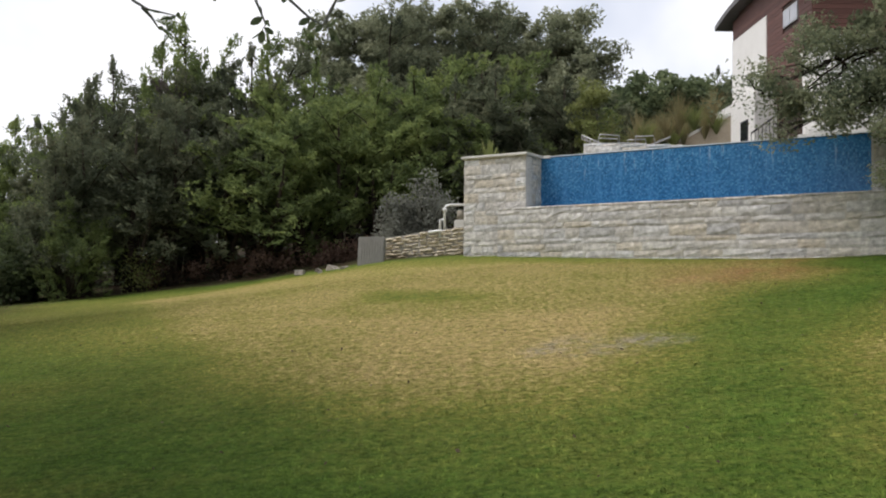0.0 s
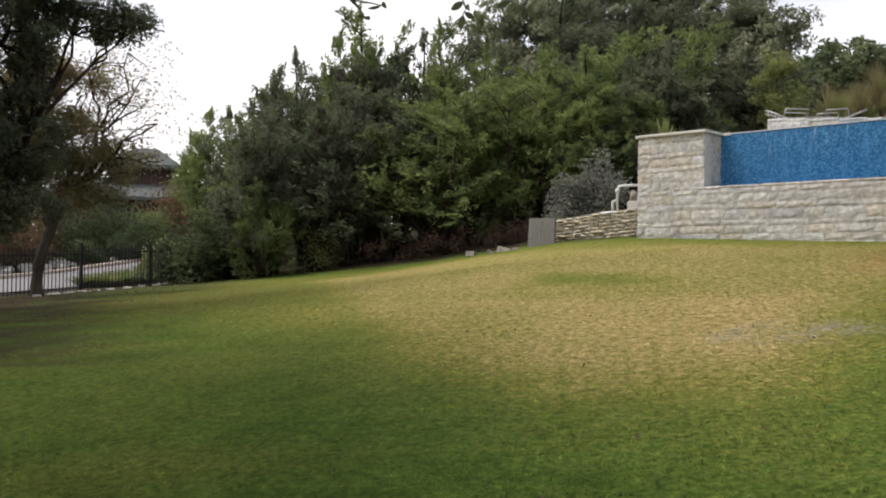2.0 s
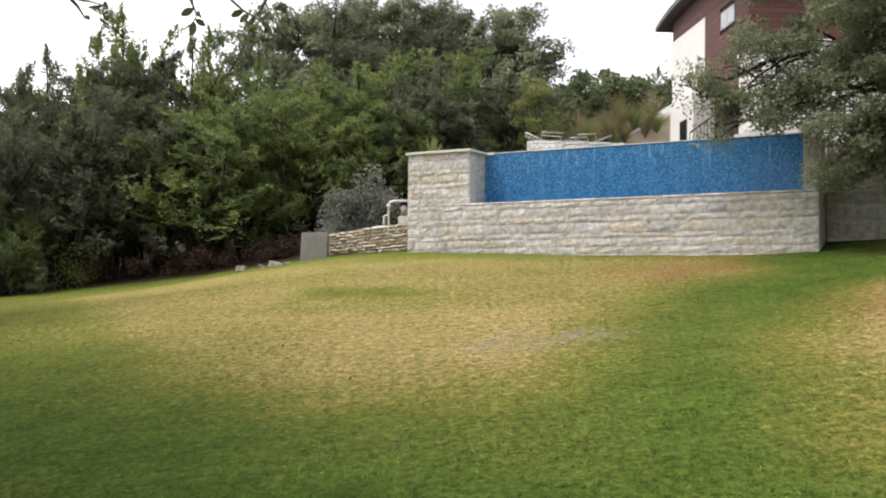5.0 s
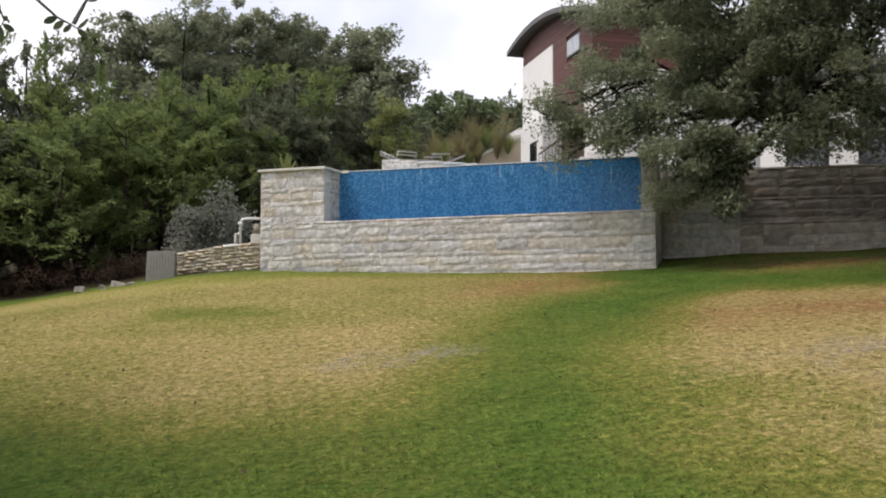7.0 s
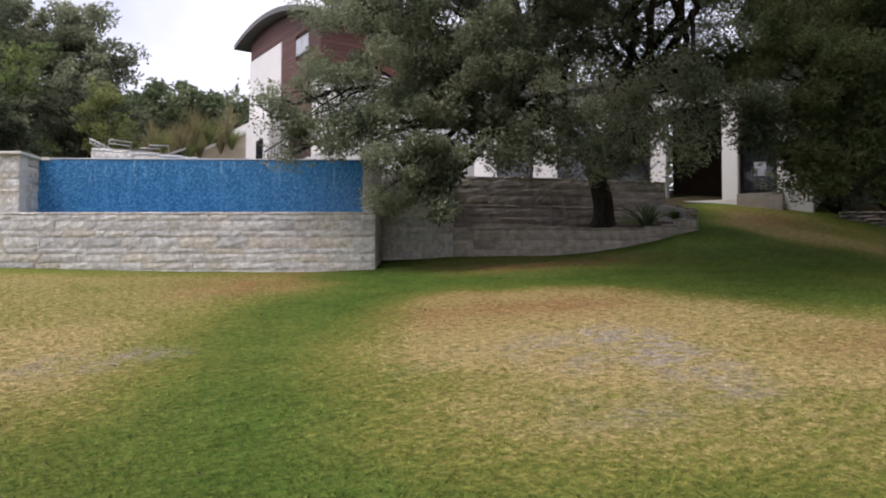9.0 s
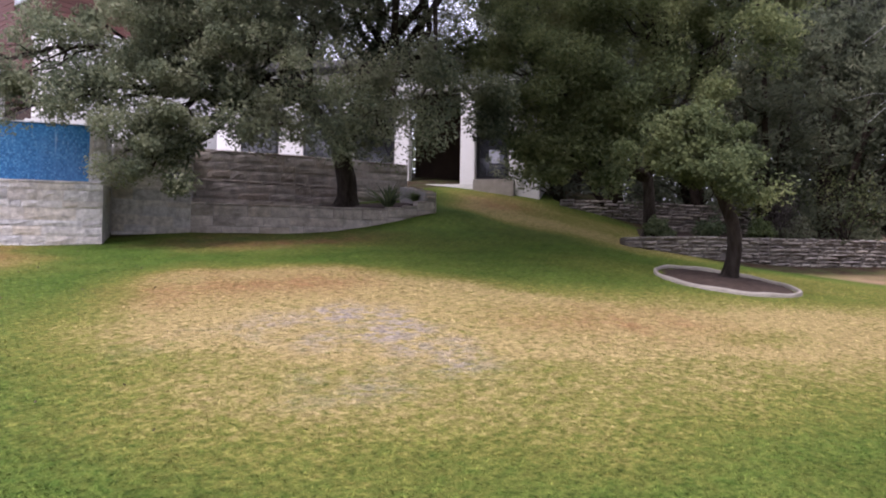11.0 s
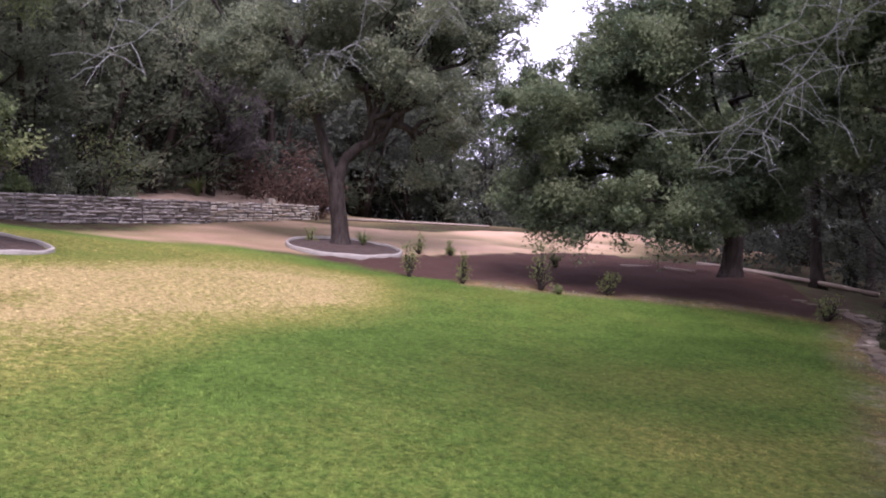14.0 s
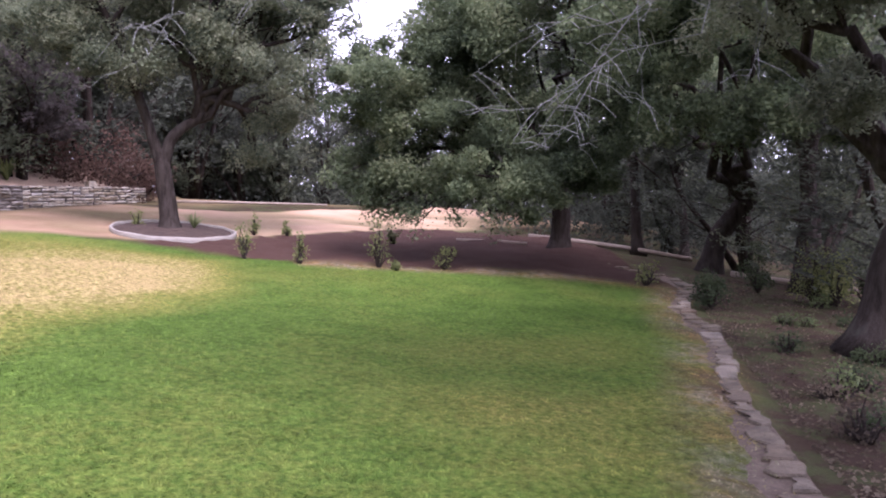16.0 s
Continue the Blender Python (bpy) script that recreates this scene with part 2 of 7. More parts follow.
def bark_material(name, dark, light):
    m, n, l, b = material(name, 0.95, 0, 0.1)
    t = noise_node(n, l, 9.0, 7, 0.7, stretch=(1, 1, 0.25))
    t2 = noise_node(n, l, 2.0, 4)
    c = ramp_node(n, l, t.outputs["Fac"], [(0.35, dark), (0.68, light)]).outputs["Color"]
    c = mix_node(n, l, c, (0.10, 0.105, 0.088), ramp_node(n, l, t2.outputs["Fac"], [(0.58, (0, 0, 0)), (0.75, (0.5,) * 3)]).outputs["Color"])
    l.new(c, b.inputs["Base Color"])
    bump(n, l, b, t.outputs["Fac"], 0.9, 0.05)
    return m


M_GROUND, M_BLADE, M_MOSAIC, M_SIDING, M_WATER = ground_material(), blade_material(), mosaic_material(), siding_material(), water_material()
M_LIME = piece_material("limestone_block", [(0.66, 0.64, 0.60), (0.84, 0.82, 0.77), (0.76, 0.70, 0.59), (0.86, 0.86, 0.84), (0.55, 0.55, 0.545), (0.86, 0.85, 0.81), (0.70, 0.68, 0.64), (0.74, 0.68, 0.57), (0.80, 0.78, 0.73), (0.66, 0.655, 0.64)], (0.60, 1.10), 11.0, bumpy=1.0, stain=(0.66, 0.65, 0.64))
# weathered tan, and darker than M_LIME to carry the oak's shade
M_LIMEOLD = piece_material("weathered_and_shaded_limestone_block", [(0.552, 0.4988, 0.4332), (0.66, 0.6032, 0.5358), (0.6, 0.522, 0.4218), (0.72, 0.6612, 0.5928), (0.504, 0.4524, 0.399)], (0.6, 1.1), 6.0, stain=(0.6, 0.58, 0.55))
M_DRY = piece_material("dry_stacked_limestone", [(0.3120, 0.2808, 0.2340), (0.4056, 0.3666, 0.3042), (0.2652, 0.2340, 0.2028), (0.4524, 0.4134, 0.3510), (0.3432, 0.3120, 0.2808)], (0.5, 1.1), 9.0, stain=(0.5, 0.48, 0.45))
M_DRYLIGHT = piece_material("pale_dry_stacked_limestone", [(0.682, 0.605, 0.462), (0.77, 0.704, 0.572), (0.594, 0.506, 0.363), (0.792, 0.748, 0.66)], (0.65, 1.1), 9.0)
M_MORTAR = plain("pale_mortar", (0.52, 0.505, 0.475), (0.68, 0.66, 0.62))
# a darker mortar than the pale one
M_MORTAROLD = plain("darker_mortar", (0.26, 0.245, 0.22), (0.38, 0.36, 0.33))
# wall core coloured dark to give the shadow between dry-stacked stones
M_SHADOWCORE = plain("shadow_toned_core", (0.10, 0.09, 0.075), (0.18, 0.16, 0.14))
M_SPILL = plain("film_of_water", (0.52, 0.60, 0.66), (0.74, 0.80, 0.84), 9.0, 0.12, 0.0, 0.6)
M_CAP = plain("limestone_coping", (0.58, 0.57, 0.53), (0.74, 0.73, 0.69), 3.0)
M_CONC = plain("cast_concrete_border", (0.23, 0.21, 0.17), (0.38, 0.35, 0.29), 5.0, bumpy=0.4)
M_STUCCO = plain("white_stucco", (0.74, 0.73, 0.69), (0.82, 0.81, 0.78), 1.5, 0.9)
M_ROOF = plain("dark_metal_roof", (0.10, 0.10, 0.095), (0.16, 0.155, 0.15), 2.0, 0.55, 0.2)
M_ROOFGREY = plain("grey_shingles", (0.075, 0.088, 0.086), (0.11, 0.125, 0.122), 4.0, 0.9)
M_DARKWALL = plain("dark_brown_wall", (0.045, 0.030, 0.024), (0.085, 0.058, 0.045), 2.0)
M_GLASS = glass_material("dark_window_glass", (0.02, 0.022, 0.025))
M_GLASSPALE = glass_material("pale_window_glass", (0.42, 0.44, 0.48))
M_BLACK = plain("black_powder_coated_steel", (0.008, 0.008, 0.009), (0.018, 0.018, 0.02), 8.0, 0.5, 0.0, 0.4)
M_STEEL = plain("brushed_aluminium", (0.32, 0.32, 0.32), (0.45, 0.45, 0.45), 8.0, 0.4, 0.6)
M_GRATE = plain("weathered_grey_plywood", (0.20, 0.195, 0.18), (0.30, 0.29, 0.27), 5.0, 0.9, stretch=(6, 1, 1))
M_PVC = plain("white_plastic_pipe", (0.74, 0.75, 0.74), (0.82, 0.82, 0.81), 4.0, 0.4)
M_ASPHALT = plain("worn_asphalt", (0.19, 0.185, 0.19), (0.27, 0.262, 0.265), 2.5, 0.95, bumpy=0.4)
M_KERB = plain("pale_concrete_kerb", (0.42, 0.36, 0.30), (0.58, 0.50, 0.43), 2.5)
M_ROCK = piece_material("white_landscape_rock", [(0.60, 0.59, 0.57), (0.74, 0.73, 0.71), (0.50, 0.49, 0.47)], (0.6, 1.1), 5.0)
M_FLAG = piece_material("grey_flagstone", [(0.1705, 0.1379, 0.0946), (0.2424, 0.2006, 0.1438), (0.1795, 0.1379, 0.0908), (0.3052, 0.2592, 0.193)], (0.5, 1.15), 6.0, bumpy=0.9, stain=(0.44, 0.38, 0.28))
M_SOIL = plain("dark_bed_soil", (0.035, 0.024, 0.018), (0.085, 0.058, 0.042), 8.0, 1.0, bumpy=0.9)
M_DIRT = plain("dry_brown_dirt", (0.085, 0.062, 0.044), (0.19, 0.145, 0.105), 9.0, 1.0, bumpy=0.8)
M_SANDBANK = plain("pale_sandy_earth", (0.26, 0.18, 0.12), (0.46, 0.34, 0.235), 2.5, 1.0, bumpy=0.7)
M_LOG = plain("bleached_fallen_wood", (0.22, 0.17, 0.12), (0.40, 0.33, 0.26), 4.0, 0.95, stretch=(1, 1, 5))
M_OAKBARK = bark_material("live_oak_bark", (0.022, 0.017, 0.0135), (0.078, 0.064, 0.053))
M_CEDARBARK = bark_material("cedar_bark", (0.024, 0.018, 0.014), (0.072, 0.056, 0.046))
M_PALEBARK = bark_material("pale_smooth_bark", (0.045, 0.036, 0.030), (0.125, 0.105, 0.09))
M_TWIG = plain("lichen_covered_twig", (0.16, 0.16, 0.15), (0.34, 0.345, 0.315), 12.0, 1.0, bumpy=0.8)
M_OAK = leaf_material("live_oak_leaves", [(0.0609, 0.0826, 0.049), (0.1333, 0.1654, 0.0912), (0.2361, 0.2629, 0.1474), (0.3331, 0.3287, 0.2108)])
M_OAKLIGHT = leaf_material("young_oak_leaves", [(0.056, 0.0806, 0.0291), (0.1098, 0.1456, 0.0515), (0.1848, 0.2184, 0.0806), (0.2632, 0.28, 0.1176)])
M_OAKDEEP = leaf_material("deep_green_oak_leaves", [(0.0353, 0.0554, 0.0235), (0.0749, 0.107, 0.0469), (0.1367, 0.1754, 0.0753), (0.2205, 0.2491, 0.1256)])
M_OAKGREY = leaf_material("dusty_oak_leaves", [(0.0837, 0.0974, 0.0581), (0.1561, 0.1789, 0.1021), (0.2510, 0.2707, 0.1625), (0.3625, 0.3790, 0.2554)])
M_CEDAR = leaf_material("cedar_sprays", [(0.0603, 0.088, 0.0285), (0.1165, 0.1628, 0.0494), (0.1872, 0.2442, 0.0703), (0.2704, 0.3135, 0.0931)], 0.8, 0.15)
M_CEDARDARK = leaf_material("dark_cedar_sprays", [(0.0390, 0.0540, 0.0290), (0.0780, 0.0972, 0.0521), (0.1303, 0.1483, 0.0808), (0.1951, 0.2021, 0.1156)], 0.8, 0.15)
# dark grey-brown tones carry the deep shade under the woods' canopy
M_WOODS = leaf_material("shade_toned_woodland_sprays", [(0.028, 0.0329, 0.023), (0.0547, 0.063, 0.0431), (0.0839, 0.0982, 0.0637), (0.1181, 0.1361, 0.091)], 0.9, 0.1)
M_DEADCEDAR = leaf_material("brown_dead_sprays", [(0.0595, 0.0503, 0.0436), (0.105, 0.0898, 0.0779), (0.154, 0.1326, 0.1155)], 0.9, 0.1)
M_AUTUMN = leaf_material("yellowing_leaves", [(0.15, 0.125, 0.06), (0.23, 0.195, 0.092), (0.27, 0.225, 0.115), (0.20, 0.195, 0.09)], 0.7, 0.2)
M_SAGE = leaf_material("silver_sage_leaves", [(0.126, 0.1335, 0.1105), (0.217, 0.2272, 0.1859), (0.308, 0.3209, 0.2704)], 0.8, 0.15)
M_LIME_LEAF = leaf_material("yellow_green_leaves", [(0.10, 0.13, 0.03), (0.17, 0.20, 0.05), (0.24, 0.26, 0.08)], 0.6, 0.3)
M_BUSH = leaf_material("bush_leaves", [(0.0501, 0.0780, 0.0243), (0.1001, 0.1420, 0.0406), (0.1716, 0.2131, 0.0676)], 0.6, 0.3)
M_RUST = leaf_material("rust_brown_leaves", [(0.0712, 0.0396, 0.0184), (0.1211, 0.0704, 0.0322), (0.1568, 0.1056, 0.046)], 0.8, 0.15)
M_SHRUBDARK = leaf_material("dark_shrub_leaves", [(0.020, 0.034, 0.012), (0.045, 0.068, 0.022), (0.085, 0.112, 0.038)])
M_RUSTBRUSH = leaf_material("withered_brush_leaves", [(0.065, 0.036, 0.024), (0.11, 0.064, 0.042), (0.155, 0.098, 0.066)], 0.9, 0.1)
M_LITTER = leaf_material("fallen_oak_leaves", [(0.045, 0.034, 0.021), (0.085, 0.064, 0.040), (0.14, 0.108, 0.068), (0.23, 0.185, 0.125)], 0.9, 0.1)
M_TALLGRASS = leaf_material("tan_tall_grass", [(0.13, 0.125, 0.05), (0.22, 0.19, 0.085), (0.31, 0.26, 0.13)], 0.8, 0.15)


# ---- building helpers ----
rnd = random.Random(7)
rng = np.random.default_rng(11)


def mesh_of(name, verts, faces, smooth=False):
    me = bpy.data.meshes.new(name)
    me.from_pydata([tuple(v) for v in verts], [], [tuple(f) for f in faces])
    if smooth:
        me.polygons.foreach_set("use_smooth", [True] * len(me.polygons))
    me.update()
    return me


def fast_mesh(name, verts, corners):
    """Many loose polygons with the same number of corners; verts is (count * corners, 3)."""
    me = bpy.data.meshes.new(name)
    nv = len(verts)
    nf = nv // corners
    me.vertices.add(nv)
    me.vertices.foreach_set("co", np.ascontiguousarray(verts, dtype=np.float32).ravel())
    me.loops.add(nv)
    me.loops.foreach_set("vertex_index", np.arange(nv, dtype=np.int32))
    me.polygons.add(nf)
    me.polygons.foreach_set("loop_start", np.arange(0, nv, corners, dtype=np.int32))
    me.polygons.foreach_set("loop_total", np.full(nf, corners, dtype=np.int32))
    me.update()
    me.validate()
    return me


def part(name, me, mat, parent=None, label="", m=None):
    """A mesh object; a part of parent where one is given."""
    if mat and not me.materials:
        me.materials.append(mat)
    ob = new(name, me)
    if parent:
        ob.parent = parent
    if m is not None:
        ob.matrix_basis = m
    if label:
        ob["label"] = label
    return ob


def thing(name, label, category, m=None, group="", kind=""):
    ob = new(name)
    ob.empty_display_size = 0.3
    if m is not None:
        ob.matrix_basis = m
    return tagged(ob, label, category, group, kind)


def box(x0, x1, y0, y1, z0, z1, bev=0.0, name="box"):
    bm = bmesh.new()
    bmesh.ops.create_cube(bm, size=1.0)
    bmesh.ops.scale(bm, vec=(x1 - x0, y1 - y0, z1 - z0), verts=bm.verts)
    bmesh.ops.translate(bm, vec=((x0 + x1) / 2, (y0 + y1) / 2, (z0 + z1) / 2), verts=bm.verts)
    if bev:
        bmesh.ops.bevel(bm, geom=bm.edges[:], offset=bev, segments=2, affect="EDGES")
    me = bpy.data.meshes.new(name)
    bm.to_mesh(me)
    bm.free()
    return me


def tube_data(points, radii, sides=8, closed=False):
    pts = [Vector(p) for p in points]
    verts, faces = [], []
    up = Vector((0.13, 0.21, 1)).normalized()
    for i, p in enumerate(pts):
        a, b = pts[max(0, i - 1)], pts[min(len(pts) - 1, i + 1)]
        if closed:
            a, b = pts[i - 1], pts[(i + 1) % len(pts)]
        d = (b - a).normalized()
        s = d.cross(up)
        s = s.normalized() if s.length > 0.05 else d.cross(Vector((1, 0, 0))).normalized()
        t = s.cross(d)
        for k in range(sides):
            w = 2 * math.pi * k / sides
            verts.append(p + (s * math.cos(w) + t * math.sin(w)) * radii[i])
    n = len(pts)
    for i in range(n if closed else n - 1):
        for k in range(sides):
            j, q = (i + 1) % n, (k + 1) % sides
            faces.append((i * sides + k, i * sides + q, j * sides + q, j * sides + k))
    if not closed:
        faces.append(tuple(range(sides))[::-1])
        faces.append(tuple((n - 1) * sides + k for k in range(sides)))
    return verts, faces


def tube(points, radii, sides=8, closed=False, name="tube"):
    if isinstance(radii, (int, float)):
        radii = [radii] * len(points)
    return mesh_of(name, *tube_data(points, radii, sides, closed), smooth=sides > 5)


def join_data(pieces):
    verts, faces = [], []
    for v, f in pieces:
        o = len(verts)
        verts += list(v)
        faces += [tuple(i + o for i in q) for q in f]
    return verts, faces


def at(bearing, dist):
    """Plan place by compass bearing (0 along y, clockwise) and distance from where one stands."""
    return dist * math.sin(radians(bearing)), dist * math.cos(radians(bearing))


# ---- terrain ----
# heights of a coarse net, 8 m apart, smoothed into one hillside that climbs to the house
HILL = np.array((
    (-0.09, 0.22, 0.43, 0.34, -0.18, -0.61, -0.17, 0.63, 0.87),
    (-0.23, -0.07, 0.08, -0.07, -0.27, 0.62, 0.89, 1.23, 1.59),
    (-0.26, -0.25, -0.24, -0.19, 0.31, 0.56, 1.86, 2.53, 2.53),
    (-0.09, 0.02, -0.17, 0.45, 1.79, 2.13, 1.85, 3.06, 3.32),
    (0.24, 0.50, 0.54, 1.76, 1.59, 4.12, 5.10, 4.23, 3.86),
    (0.31, 0.12, 0.67, 2.59, 3.36, 4.87, 5.56, 5.15, 4.74),
    (0.15, 0.44, 2.48, 4.13, 5.30, 6.16, 6.49, 6.22, 5.85),
    (-0.05, 0.87, 3.20, 5.22, 6.62, 7.20, 7.34, 7.25, 7.04)))
HOLLOWS = ((11.6, 13.2, -0.15, 1.5), (18.4, 6.7, -0.16, 2.2), (14.1, 12.1, 0.16, 0.8), (-4.5, 21.5, -0.12, 2.0), (-20.0, 35.0, 0.75, 6.5), (18.6, -9.0, 0.26, 2.6), (32.0, -11.0, 0.7, 5.0))     # place, depth, reach
NET_X, NET_Y = np.arange(-24, 41, 8.0), np.arange(-16, 41, 8.0)


def heights(x, y):
    x, y = np.atleast_1d(np.asarray(x, float)), np.atleast_1d(np.asarray(y, float))
    wx = np.exp(-(np.clip(x, -30, 46)[:, None] - NET_X) ** 2 / 42.32)
    wy = np.exp(-(np.clip(y, -22, 46)[:, None] - NET_Y) ** 2 / 42.32)
    wx, wy = wx / wx.sum(1)[:, None], wy / wy.sum(1)[:, None]
    z = np.einsum("ni,ij,nj->n", wy, HILL, wx)
    for px, py, dz, s in HOLLOWS:
        z += dz * np.exp(-((x - px) ** 2 + (y - py) ** 2) / (2 * s * s))
    return z


def gz(x, y):
    return float(heights(x, y)[0])


def wobble(x, y, scale, seed=0.0):
    """Smooth noise from a few waves, about -1 to 1."""
    out = np.zeros_like(x)
    r = np.random.default_rng(int(seed * 10) + 5)
    for k in range(7):
        a, f, p = r.uniform(0, 6.283), scale * (0.6 + 0.5 * k), r.uniform(0, 6.283)
        out += np.sin((x * np.cos(a) + y * np.sin(a)) * f + p) / (1 + 0.45 * k)
    return out / 2.6


def inside(x, y, poly, soft=0.3):
    """1 inside the polygon, fading to 0 over soft metres at its edge."""
    px, py = np.array(poly, float).T
    n = len(px)
    hit, near = np.zeros(x.shape, bool), np.full(x.shape, 1e9)
    for i in range(n):
        x0, y0, x1, y1 = px[i], py[i], px[(i + 1) % n], py[(i + 1) % n]
        cross = (y0 > y) != (y1 > y)
        with np.errstate(divide="ignore", invalid="ignore"):
            hit ^= cross & (x < (x1 - x0) * (y - y0) / (y1 - y0 + 1e-12) + x0)
        t = np.clip(((x - x0) * (x1 - x0) + (y - y0) * (y1 - y0)) / ((x1 - x0) ** 2 + (y1 - y0) ** 2), 0, 1)
        near = np.minimum(near, np.hypot(x - x0 - t * (x1 - x0), y - y0 - t * (y1 - y0)))
    return np.clip(0.5 + np.where(hit, near, -near) / (2 * soft), 0, 1)


LAWN = [(-4.6, 5.2), (-6.9, 8.0), (-9.1, 10.9), (-10.9, 13.4), (-11.9, 16), (-12.2, 18), (-12.2, 23), (-9.5, 22.3), (-7.2, 22.8), (-3.2, 21.7), (-1.6, 20.7), (0.6, 19.4), (7.6, 15.2), (9.5, 15.5), (13, 13.4), (14.5, 15.5), (18, 15.6), (20.9, 14.6),
        (21.0, 13.0), (20.0, 11.0), (19.1, 9.6), (18.1, 8.2), (16.9, 7.5), (17.6, 6.0), (19.2, 4.6), (18.6, 2.2), (18.0, 1.0), (16.4, -0.9), (15.5, -3.4), (14.9, -5.2), (14.0, -7.0), (12.6, -8.2), (11.0, -7.1), (8.5, -5.9), (6.0, -4.4), (4.0, -3.2), (1.5, -4.5), (-2, -6), (-5, -2)]
SAND = [(17.8, 5.6), (20.2, 4.8), (24, 3.6), (26.4, 1.8), (25.6, 0.2), (25.9, -1.4), (27.3, -3.5), (28.7, -5.2), (32, -9), (34, -16), (30, -17), (27, -11), (22.0, -5.2), (19.9, -2.6), (18.4, 0.6), (18.6, 2.4)]
MULCH = [(18.2, 1.0), (19.5, -1.4), (20.8, -3.2), (22.8, -6.2), (22, -10.5), (16.4, -9.2), (12.6, -8.1), (14.0, -7.0), (14.9, -5.2), (15.5, -3.4), (16.4, -0.9)]
EARTH = [[(17.0, 6.6), (20.2, 5.4), (23.6, 4.0), (24.6, 2.4), (22.8, 0.8), (20.6, -0.6), (18.0, 0.2), (17.0, 3)], [(26.4, 2.2), (25.7, 0.1), (26.0, -1.5), (27.5, -3.6), (29, -5.3), (33, -9), (46, -8), (46, 9), (30, 9)]]      # trodden brown earth
# turf that has dried out: outline, how far it has gone, softness of its edge
DRY = [([(-11.5, 13), (-10.8, 21.5), (-4, 21.6), (0.5, 18.8), (6.6, 14.9), (4.2, 11.4), (1.9, 7.4), (1.0, 5.4), (-1.0, 6.6), (-3.6, 9.2), (-6.6, 12.5)], 0.34, 1.5),
       ([(-7.5, 18.5), (-4.6, 21.0), (0.5, 18.8), (4, 16.6), (6.6, 14.9), (5.0, 12.8), (4.0, 11.4), (3.0, 10.3), (2.15, 8.5), (1.5, 7.0), (0.8, 6.4), (-0.8, 6.9), (-2.3, 8.8), (-4.0, 12.0)], 0.58, 1.0),
       ([(-2.1, 10.6), (-3.0, 12.9), (-1.2, 13.0), (0.6, 12.1), (3.4, 11.4), (5.2, 13.4), (5.6, 13.0), (3.2, 10.6), (2.4, 9.2), (1.9, 8.0), (1.4, 7.1), (0.5, 7.4), (-0.7, 8.4)], 0.70, 1.0),
       ([(3.2, 7.6), (2.7, 5.4), (2.8, 4.2), (3.6, 3.2), (4.8, 2.5), (6.0, 2.2), (7.3, 2.0), (8.8, 1.3), (10.2, 0.4), (11.8, -0.6), (13.6, -1.0), (15.6, -0.5), (16.6, 1.2), (15.4, 3.0), (12.4, 4.4), (9.6, 6.2), (8.9, 8.3), (6.9, 10.7), (5.2, 9.8)], 0.54, 0.8),
       ([(3.9, 7.6), (5.6, 9.7), (6.7, 10.4), (8.4, 9.2), (8.8, 7.5), (9.2, 6.2), (9.8, 5.0), (11.8, 4.2), (12.6, 3.4), (14.6, 2.4), (15.2, 1.2), (14.6, 0.3), (13.3, -0.2), (11.4, 0.2), (9.8, 1.5), (8.3, 2.5), (6.6, 3.5), (5.3, 4.4), (4.3, 5.4), (3.7, 6.6)], 0.76, 0.5),
       ([(17.4, 15.2), (18.2, 14.0), (17.4, 11.6), (17.6, 9.6), (16.4, 8.2), (14.8, 8.0), (15.1, 10.0), (15.0, 11.4), (15.8, 13.4)], 0.66, 0.6),
       ([(15.0, 7.6), (15.2, 11.5), (16, 13.5), (17.5, 15.3), (19.3, 14.2), (19.3, 11.5), (19.4, 9.8), (17.6, 7.8), (16, 7.0)], 0.46, 0.7),
       ([(12.6, 4.6), (14.6, 7.0), (16.8, 5.6), (18.2, 3.6), (17.4, 1.4), (15.6, 1.0)], 0.36, 0.9),
       ([(8.6, -1.6), (9.0, -2.8), (9.0, -4.4), (9.2, -5.6), (7.0, -4.2), (7.2, -2.9), (6.7, -1.6)], 0.2, 0.7),
       ([(5.6, -1.2), (6.6, -1.6), (6.8, -2.6), (6.4, -4.0), (4.0, -2.9), (4.3, -1.4), (5.0, -1.8)], 0.32, 0.6)]
LUSH = [[(-1.5, 14.5), (0.2, 13.9), (0.5, 12.6), (-1.1, 13.0)], [(8.8, 3.8), (9.7, 3.4), (9.2, 3.1), (8.4, 3.45)]]
RUST = [[(3.0, 12.7), (4.2, 15.0), (5.2, 15.2), (6.7, 15.0), (5.2, 12.7), (4.1, 11.9)], [(7.2, 5.6), (8.5, 5.4), (9.6, 4.3), (9.2, 3.8), (8.3, 3.7), (7.4, 4.4)], [(5.3, 9.5), (6.8, 9.9), (8.3, 8.7), (7.6, 7.6), (6.7, 7.4), (5.1, 8.3)], [(7.9, 13.6), (9.4, 14.2), (11.0, 12.9), (12.0, 12.2), (10.6, 11.4), (8.4, 12.0)], [(16.0, 12.4), (17.2, 14.4), (18.4, 14.2), (17.6, 11.6)]]
